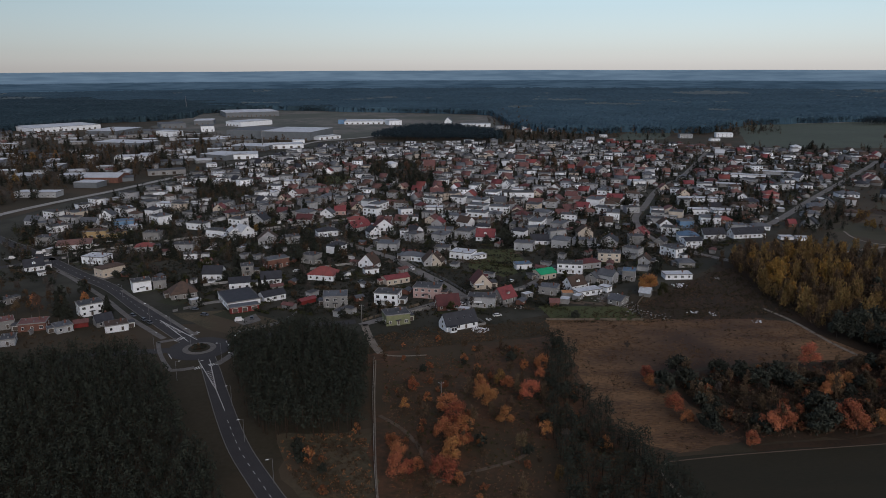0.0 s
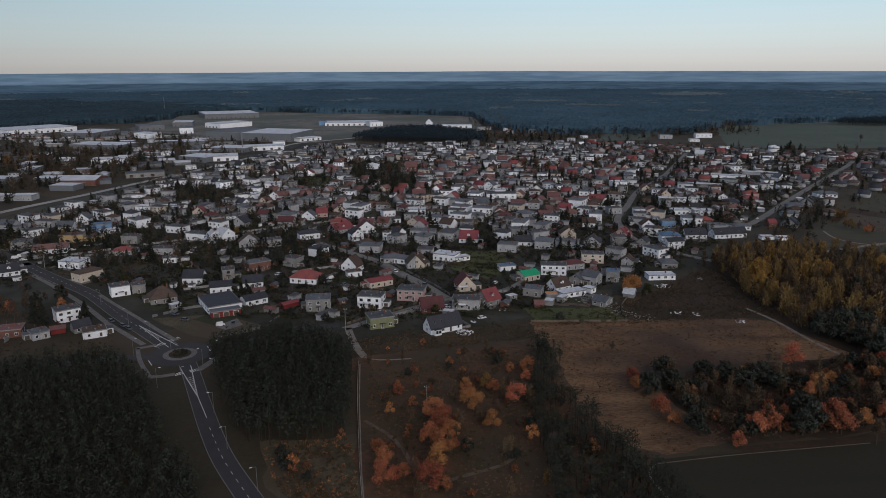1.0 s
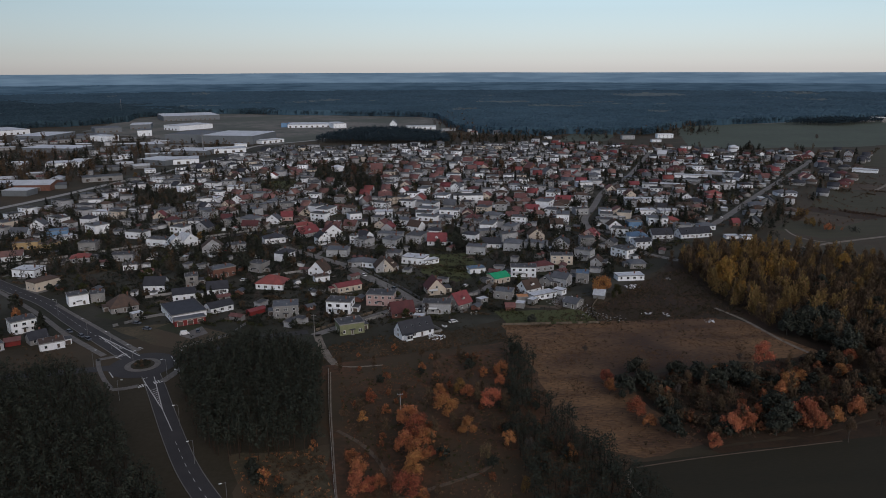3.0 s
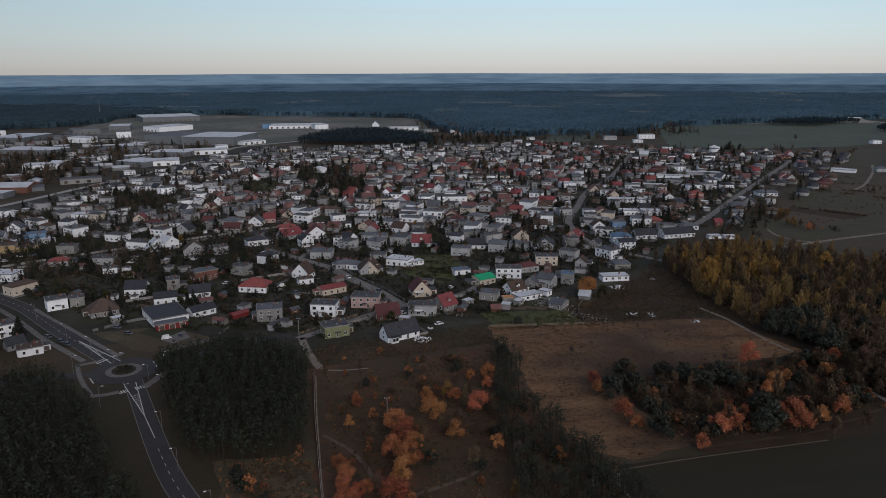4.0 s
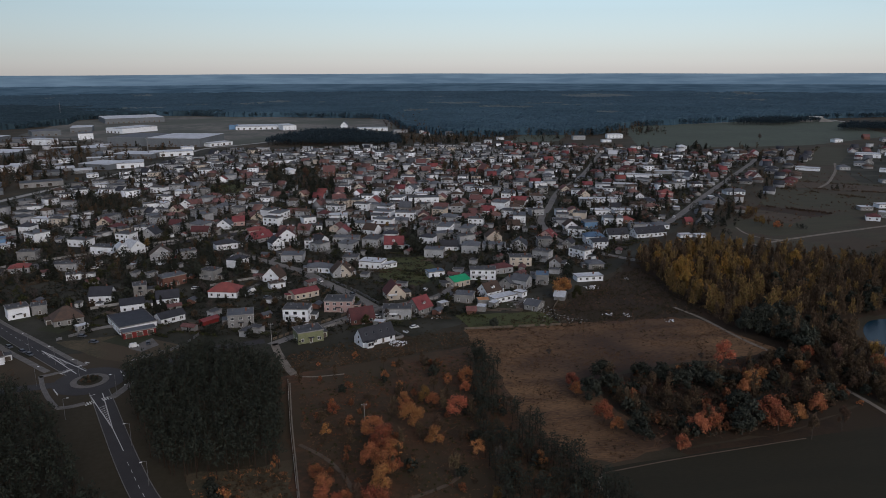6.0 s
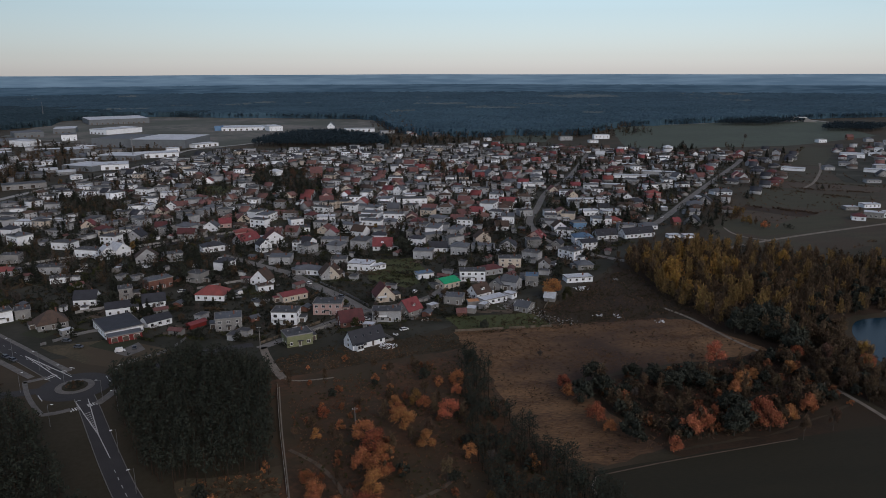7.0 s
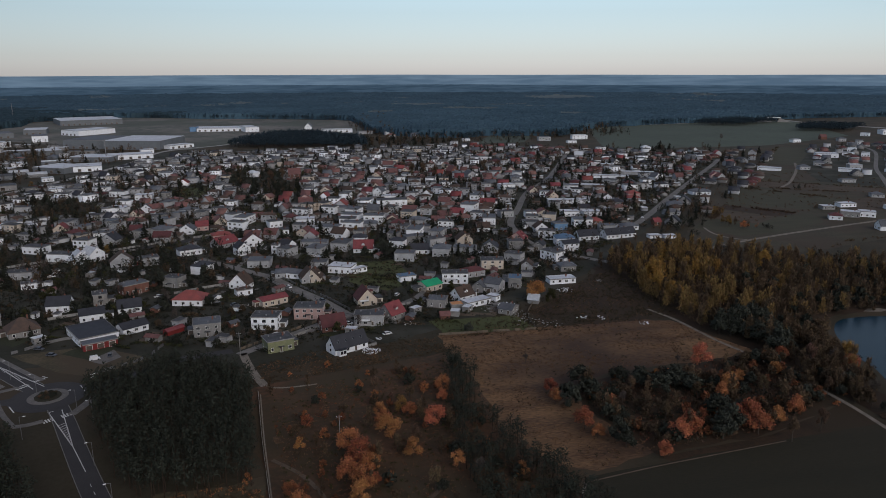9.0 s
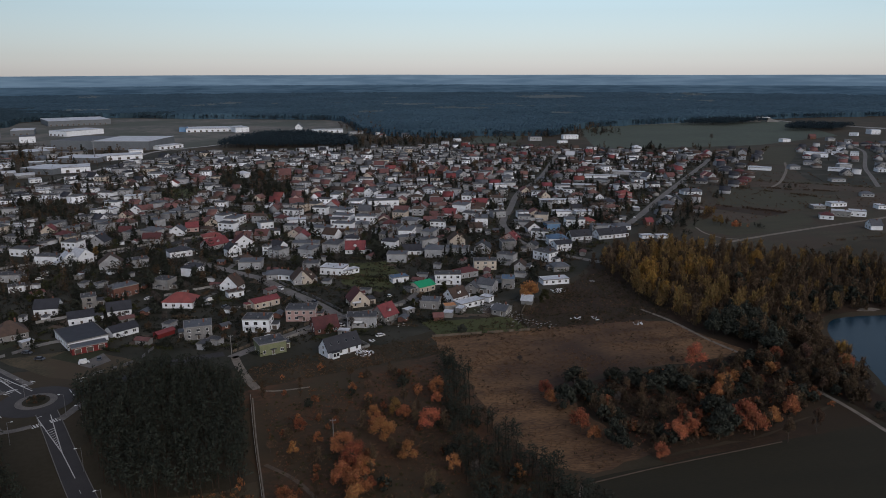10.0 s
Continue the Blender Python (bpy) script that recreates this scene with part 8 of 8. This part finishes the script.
def post_shape(h):
    return lambda bm: turned(bm, [(0.07, 0.07, -0.2), (0.07, 0.07, h + 0.05), (0.02, 0.02, h + 0.12)])


def fence(pts, h=1.4, surface="concrete", label="low concrete panel fence along the plot", skip=0.0):
    line = spline(pts, 2.5)
    base = tagged(new("fence"), label, "fence")
    base.location = line[0]
    for a, b in zip(line, line[1:]):
        d = b - a
        if rnd.random() < skip:
            continue
        yaw = math.degrees(math.atan2(d.y, d.x))
        m = (a + b) / 2 - line[0]
        piece(("panel", h, surface), panel_shape(h), [M[surface], M[surface]], base, pose(m.x, m.y, 0, 0, 0, yaw))
        k = a - line[0]
        piece(("post", h, surface), post_shape(h), [M[surface]], base, pose(k.x, k.y, 0, 0, 0, yaw))
    return base


def beside(pts, off):
    line = spline(pts, 6.0)
    out = []
    for i, p in enumerate(line):
        d = (line[min(i + 1, len(line) - 1)] - line[max(i - 1, 0)]).normalized()
        out.append((p.x - d.y * off, p.y + d.x * off))
    return out


FRONT = [(-27, 327), (-6, 345.5), (17, 364.7), (32, 372), (55, 383)]
BACK = [(22, 371), (12, 394), (-1.4, 419), (-15, 446)]
BEND = [(169, 469), (161.6, 502), (164, 540), (171, 572), (192, 619)]
fence(beside(FRONT[1:], -3.6), 1.5, "concrete", "grey concrete panel fence by the street", 0.12)
fence(beside(FRONT[:3], 3.6), 1.3, "wood", "weathered wooden panel fence by the street", 0.1)
fence(beside(BACK, 4.2), 1.4, "concrete", "grey concrete panel fence by the street", 0.15)
fence(beside(BACK, -4.2), 1.4, "metal", "galvanised mesh panel fence by the street", 0.15)
fence(beside(BEND, 4.0), 1.4, "concrete", "grey concrete panel fence by the street", 0.15)
fence(beside(BEND, -4.0), 1.4, "wood", "weathered wooden fence by the winding street", 0.25)
fence([(-17.9, 285.7), (-15.9, 251.4), (-13.8, 225.4), (-12, 204), (-10, 185), (-8, 168)], 1.0, "rail", "pale broken concrete fence beside the pines", 0.06)
fence(beside([(-224, 462), (-174, 496), (-104, 539), (-40, 575)], 4.6), 1.5, "concrete", "pale concrete wall along the cross street", 0.15)
fence(beside([(-256, 435), (-224, 462), (-174, 496), (-104, 539)], -4.6), 1.5, "concrete", "pale concrete wall along the cross street", 0.2)
fence([(-120, 392), (-106, 398), (-90, 405)], 1.5, "concrete", "pale concrete wall behind the workshop", 0.05)
fence([(-66, 424), (-52, 431), (-40, 436)], 1.4, "concrete", "pale concrete wall between gardens", 0.1)
fence([(2, 346), (14, 355), (24, 362)], 1.3, "metal", "galvanised fence before the houses", 0.1)
fence([(61, 331), (84, 330), (107, 329)], 1.2, "wood", "wooden fence below the lawn", 0.1)
fence([(107, 329), (110, 350), (118, 366)], 1.2, "wood", "wooden fence beside the lawn", 0.1)
fence([(-82, 318), (-66, 330), (-60, 345)], 1.4, "metal", "galvanised fence of the worn plot", 0.1)
fence([(-122, 348), (-104, 362), (-88, 358)], 1.4, "metal", "galvanised fence of the worn plot", 0.1)


# ---- cars ----
def car_body(bm):
    sec = [(-2.1, 0.28), (-2.1, 0.75), (-1.95, 0.86), (1.0, 0.9), (1.95, 0.76), (2.12, 0.6), (2.12, 0.28)]
    a = [bm.verts.new((x, -0.86, z)) for x, z in sec]
    b = [bm.verts.new((x, 0.86, z)) for x, z in sec]
    bm.faces.new(a[::-1]); bm.faces.new(b)
    for i in range(len(sec)):
        j = (i + 1) % len(sec)
        bm.faces.new((a[i], a[j], b[j], b[i]))
    bmesh.ops.recalc_face_normals(bm, faces=bm.faces)


def cabin_shape(van):
    def build(bm):
        hi = 1.95 if van else 1.42
        turned(bm, [(1.62, 0.82, 0.85), (1.4 if van else 1.05, 0.7, hi - 0.06), (1.25 if van else 0.9, 0.62, hi)])
        bm.faces.ensure_lookup_table()
        for f in list(bm.faces)[1:5]:
            f.material_index = 1
    return build


def wheel_shape(bm):
    n = 10
    rings = [[bm.verts.new((r * math.cos(2 * math.pi * i / n), y, r * math.sin(2 * math.pi * i / n))) for i in range(n)] for r, y in ((0.2, -0.1), (0.31, -0.1), (0.31, 0.1), (0.2, 0.1))]
    for a, b in zip(rings, rings[1:]):
        for i in range(n):
            bm.faces.new((a[i], a[(i + 1) % n], b[(i + 1) % n], b[i]))
    bm.faces.new(rings[0]); bm.faces.new(rings[-1][::-1])
    bmesh.ops.recalc_face_normals(bm, faces=bm.faces)


def car(x, y, yaw, paint="paint_w", van=False):
    kind = "van" if van else "car"
    tone = {"paint_w": "white", "paint_d": "dark grey", "paint_r": "red"}[paint]
    ob = new(kind, shared((kind + "_body", paint), car_body, [M[paint]]))
    tagged(ob, f"parked {tone} {kind} on the ground by the street", kind)
    ob.matrix_world = pose(x, y, 0.06, 0, 0, yaw)
    piece(("cabin", van, paint), cabin_shape(van), [M[paint], M[paint] if van else GLASS], ob, pose(-0.25, 0, 0))
    for wx in (-1.3, 1.35):
        for wy in (-0.8, 0.8):
            piece(("wheel",), wheel_shape, [M["rubber"]], ob, pose(wx, wy, 0.31))
    return ob


car(-85.8, 334.1, 20, "paint_w", True)
car(-80.5, 337.2, 100, "paint_d", False)
car(-259.5, 455.0, 30, "paint_w", True)
car(-250.9, 459.0, 30, "paint_w", False)
car(-248.8, 467.6, 20, "paint_w", True)
car(-247.4, 472.0, 20, "paint_w", True)
car(-241.0, 463.0, 20, "paint_w", False)
car(-244.3, 451.8, 30, "paint_w", False)
car(-261.5, 452.3, 30, "paint_d", False)
car(-140.9, 474.5, 10, "paint_w", False)
car(-221.3, 488.2, 20, "paint_w", False)
car(-217.3, 499.5, 10, "paint_w", False)
car(-164.6, 459.0, 10, "paint_w", False)
car(-5.1, 423.1, -62, "paint_w", False)
car(12.0, 394.4, -62, "paint_d", False)
car(-112.2, 351.3, -20, "paint_d", False)
car(-104.8, 342.6, -20, "paint_d", False)
car(-41.6, 409.7, 20, "paint_w", True)
car(-42.4, 402.8, 20, "paint_d", False)
car(-73.2, 472.3, 10, "paint_w", True)
car(-60.4, 489.2, 10, "paint_w", False)
car(-73.5, 420.3, 25, "paint_w", False)
car(-71.1, 420.2, 25, "paint_d", False)
car(-17.1, 399.8, 40, "paint_w", False)
car(-201.0, 552.4, 10, "paint_w", True)
car(-197.1, 558.5, 10, "paint_w", True)
car(-189.4, 560.3, 10, "paint_w", False)
car(38.2, 337.5, 20, "paint_w", False)
car(21.9, 355.3, -30, "paint_w", False)
car(11.3, 490.1, 0, "paint_w", False)
car(51.5, 395.4, 60, "paint_w", False)
car(-255.4, 487.7, 20, "paint_d", False)
car(-237.7, 467.2, 30, "paint_d", False)
car(-256.0, 460.6, 30, "paint_d", False)
car(-32.9, 396.9, 30, "paint_d", False)
car(-11.6, 345.7, 35, "paint_w", True)
car(-131.7, 336.0, -45, "paint_d", False)
car(-139.7, 342.8, -45, "paint_d", False)
car(-127.5, 332.0, -45, "paint_d", False)
car(175.8, 535.1, 80, "paint_d", False)
car(280.0, 560.5, 50, "paint_w", False)
car(135.6, 494.2, 30, "paint_w", False)
car(-96.0, 493.7, 10, "paint_r", False)

# ---- poles and lamps ----
def power_pole(x, y, h, turn=0):
    bm = bmesh.new()
    tube(bm, (0, 0, -0.3), (0, 0, h), 0.16, 0.1, 8)
    ob = tagged(link("power_pole", bm, M["concrete"]), "slim grey concrete power pole in the grass", "pole")
    ob.matrix_world = pose(x, y, 0, 0, 0, turn)
    bm = bmesh.new(); box(bm, -0.9, 0.9, -0.06, 0.06, h - 0.7, h - 0.56)
    part("crossarm", bm, M["metal"], ob)
    for k in (-0.8, 0, 0.8):
        bm = bmesh.new(); turned(bm, [(0.04, 0.04, h - 0.56), (0.07, 0.07, h - 0.45), (0.07, 0.07, h - 0.38), (0.03, 0.03, h - 0.3)])
        part("insulator", bm, M["white"], ob).location = (k, 0, 0)
    return ob


def street_lamp(x, y, turn, h=8.0):
    bm = bmesh.new()
    tube(bm, (0, 0, -0.2), (0, 0, h), 0.09, 0.06, 8)
    ob = tagged(link("street_lamp", bm, M["metal"]), "tall galvanised street lamp beside the road, unlit", "street lamp")
    ob.matrix_world = pose(x, y, 0, 0, 0, turn)
    bm = bmesh.new(); tube(bm, (0, 0, h - 0.05), (-1.2, 0, h + 0.15), 0.045, 0.035, 6)
    part("arm", bm, M["metal"], ob)
    bm = bmesh.new(); turned(bm, [(0.32, 0.12, h + 0.08), (0.42, 0.17, h + 0.14), (0.36, 0.12, h + 0.24)])
    part("lamp_head", bm, M["paint_w"], ob).location = (-1.5, 0, 0)
    return ob


power_pole(9.3, 244.2, 8.5)
power_pole(-26.4, 325.9, 10.5)
power_pole(-217.5, 441.5, 8)
street_lamp(-65.7, 243.7, 20)
street_lamp(-55.0, 218.2, 25)
street_lamp(-40.5, 193.5, 30)
street_lamp(-98.9, 302.7, 0)
street_lamp(-113.1, 319.3, 0)
street_lamp(-129.6, 337.6, 0)
street_lamp(-155.0, 369.0, 0)
street_lamp(-112.8, 297.6, 180)
street_lamp(-92.8, 266.4, 180)
street_lamp(-72.8, 274.4, 0)
street_lamp(-80.6, 284.9, 0)

# a lattice mast in the far woods
bm = bmesh.new()
for k in range(3):
    a, b = 2.094 * k, 2.094 * (k + 1)
    for z in range(0, 44, 4):
        r0, r1 = 1.8 - z * 0.036, 1.8 - (z + 4) * 0.036
        tube(bm, (r0 * math.cos(a), r0 * math.sin(a), z), (r1 * math.cos(a), r1 * math.sin(a), z + 4), 0.16, 0.15, 4)
        tube(bm, (r0 * math.cos(a), r0 * math.sin(a), z), (r1 * math.cos(b), r1 * math.sin(b), z + 4), 0.09, 0.09, 4)
mast = tagged(link("radio_mast", bm, M["metal"]), "tall pale lattice radio mast above the forest", "mast")
mast.location = (-640, 1990, 0)

# a slim steel stack among the works
bm = bmesh.new()
tube(bm, (0, 0, -0.3), (0, 0, 30), 0.75, 0.55, 10)
stack = tagged(link("chimney_stack", bm, M["metal"]), "slim grey steel chimney stack among the halls", "chimney")
stack.location = (-238.3, 1080.2, 0)
for z in (10, 20, 29):
    bm = bmesh.new(); tube(bm, (0, 0, z), (0, 0, z + 0.5), 0.95, 0.95, 10)
    part("band", bm, M["metal"], stack)

# the pale bridge ramps beyond the far field
bm = bmesh.new()
extrude_x(bm, [(-38, 0), (-14, 9), (-10, 9), (-6, 0)], -7, 7, False)
extrude_x(bm, [(6, 0), (10, 9), (14, 9), (38, 0)], -7, 7, False)
bmesh.ops.recalc_face_normals(bm, faces=bm.faces)
bridge = tagged(link("bridge", bm, M["concrete"]), "pale concrete road bridge beyond the far field", "bridge")
bridge.matrix_world = pose(1110, 1532, 0, 0, 0, 70)
bm = bmesh.new(); box(bm, -5.5, 5.5, -14, 14, 9, 10.2)
part("deck", bm, M["concrete"], bridge)
for side in (-5.4, 5.4):
    bm = bmesh.new(); box(bm, -0.1, 0.1, -14, 14, 10.2, 11.2)
    part("parapet", bm, M["white"], bridge).location = (side, 0, 0)

# ---- clutter ----
def rubble(x, y, r, n, seed, surface="white", label="heap of pale building rubble by the house"):
    rs = random.Random(seed)
    bm = bmesh.new()
    for i in range(n):
        a, d = rs.uniform(0, 6.283), r * rs.random() ** 0.7
        s = rs.uniform(0.18, 0.55)
        m = pose(d * math.cos(a), d * math.sin(a), s * 0.35, rs.uniform(-30, 30), rs.uniform(-30, 30), rs.uniform(0, 360))
        for v in box(bm, -s, s * rs.uniform(0.4, 1), -s * 0.6, s * 0.5, -s * 0.3, s * 0.3):
            v.co = m @ (v.co + Vector((rs.uniform(-0.1, 0.1), rs.uniform(-0.1, 0.1), 0)))
    ob = tagged(link("rubble", bm, M[surface]), label, "rubble", kind="stuff")
    ob.location = (x, y, 0)
    return ob


rubble(28.6, 319.0, 4, 60, 0, "white")
rubble(105.7, 352.7, 6, 40, 1, "concrete")
rubble(107.6, 338.8, 7, 40, 2, "concrete")
rubble(103.5, 366.8, 5, 40, 3, "white")
rubble(160.4, 325.9, 2.5, 14, 4, "white")
rubble(103.9, 335.6, 8, 30, 5, "wood")
rubble(116.2, 335.2, 6, 24, 6, "concrete")
rubble(134.6, 340.5, 3, 10, 7, "white")
rubble(143.4, 337.7, 3, 10, 8, "white")
rubble(50.7, 349.9, 3, 12, 9, "white")
rubble(33.7, 333.6, 2, 8, 10, "white")
rubble(142.9, 386.0, 5, 30, 11, "white")
rubble(169.8, 398.4, 2, 10, 12, "concrete")
rubble(93.5, 362.4, 4, 30, 13, "concrete")
rubble(-14.0, 339.1, 3, 14, 14, "white")
rubble(-26.4, 394.5, 4, 16, 15, "concrete")
rubble(-83.5, 316.4, 3, 10, 16, "white")

# sheds and outbuildings on the nearer plots
n = 0
made_sheds = {}
SHEDS = [(5, 3.5, 2.3, "l", "grey", "pale"), (6, 4, 2.4, "l", "mixed", "felt"), (4.5, 3.5, 2.2, "g", "brick", "slate"), (3.6, 2.6, 2.1, "l", "white", "felt"), (6.5, 3.6, 2.4, "g", "grey", "rust")]
while n < 85:
    px, py = rnd.uniform(-250, 250), rnd.uniform(335, 560)
    if not inside(px, py, TOWN) or not free(px, py, 2.6, 1.5, 0.0) or any(inside(px, py, k) for k in KEEP_OPEN):
        continue
    k = rnd.randrange(len(SHEDS))
    m = pose(px, py, 0, 0, 0, rnd.choice([-24, 66, 36]) + rnd.gauss(0, 6))
    if k in made_sheds:
        copy_thing(made_sheds[k], m)
    else:
        made_sheds[k] = build_house(*SHEDS[k], 0, pitch=0.4, kind="shed", glass=k % 2 == 0)
        made_sheds[k].matrix_world = m
    CELL.setdefault((int(px // 40), int(py // 40)), []).append((px, py, 3.0))
    n += 1
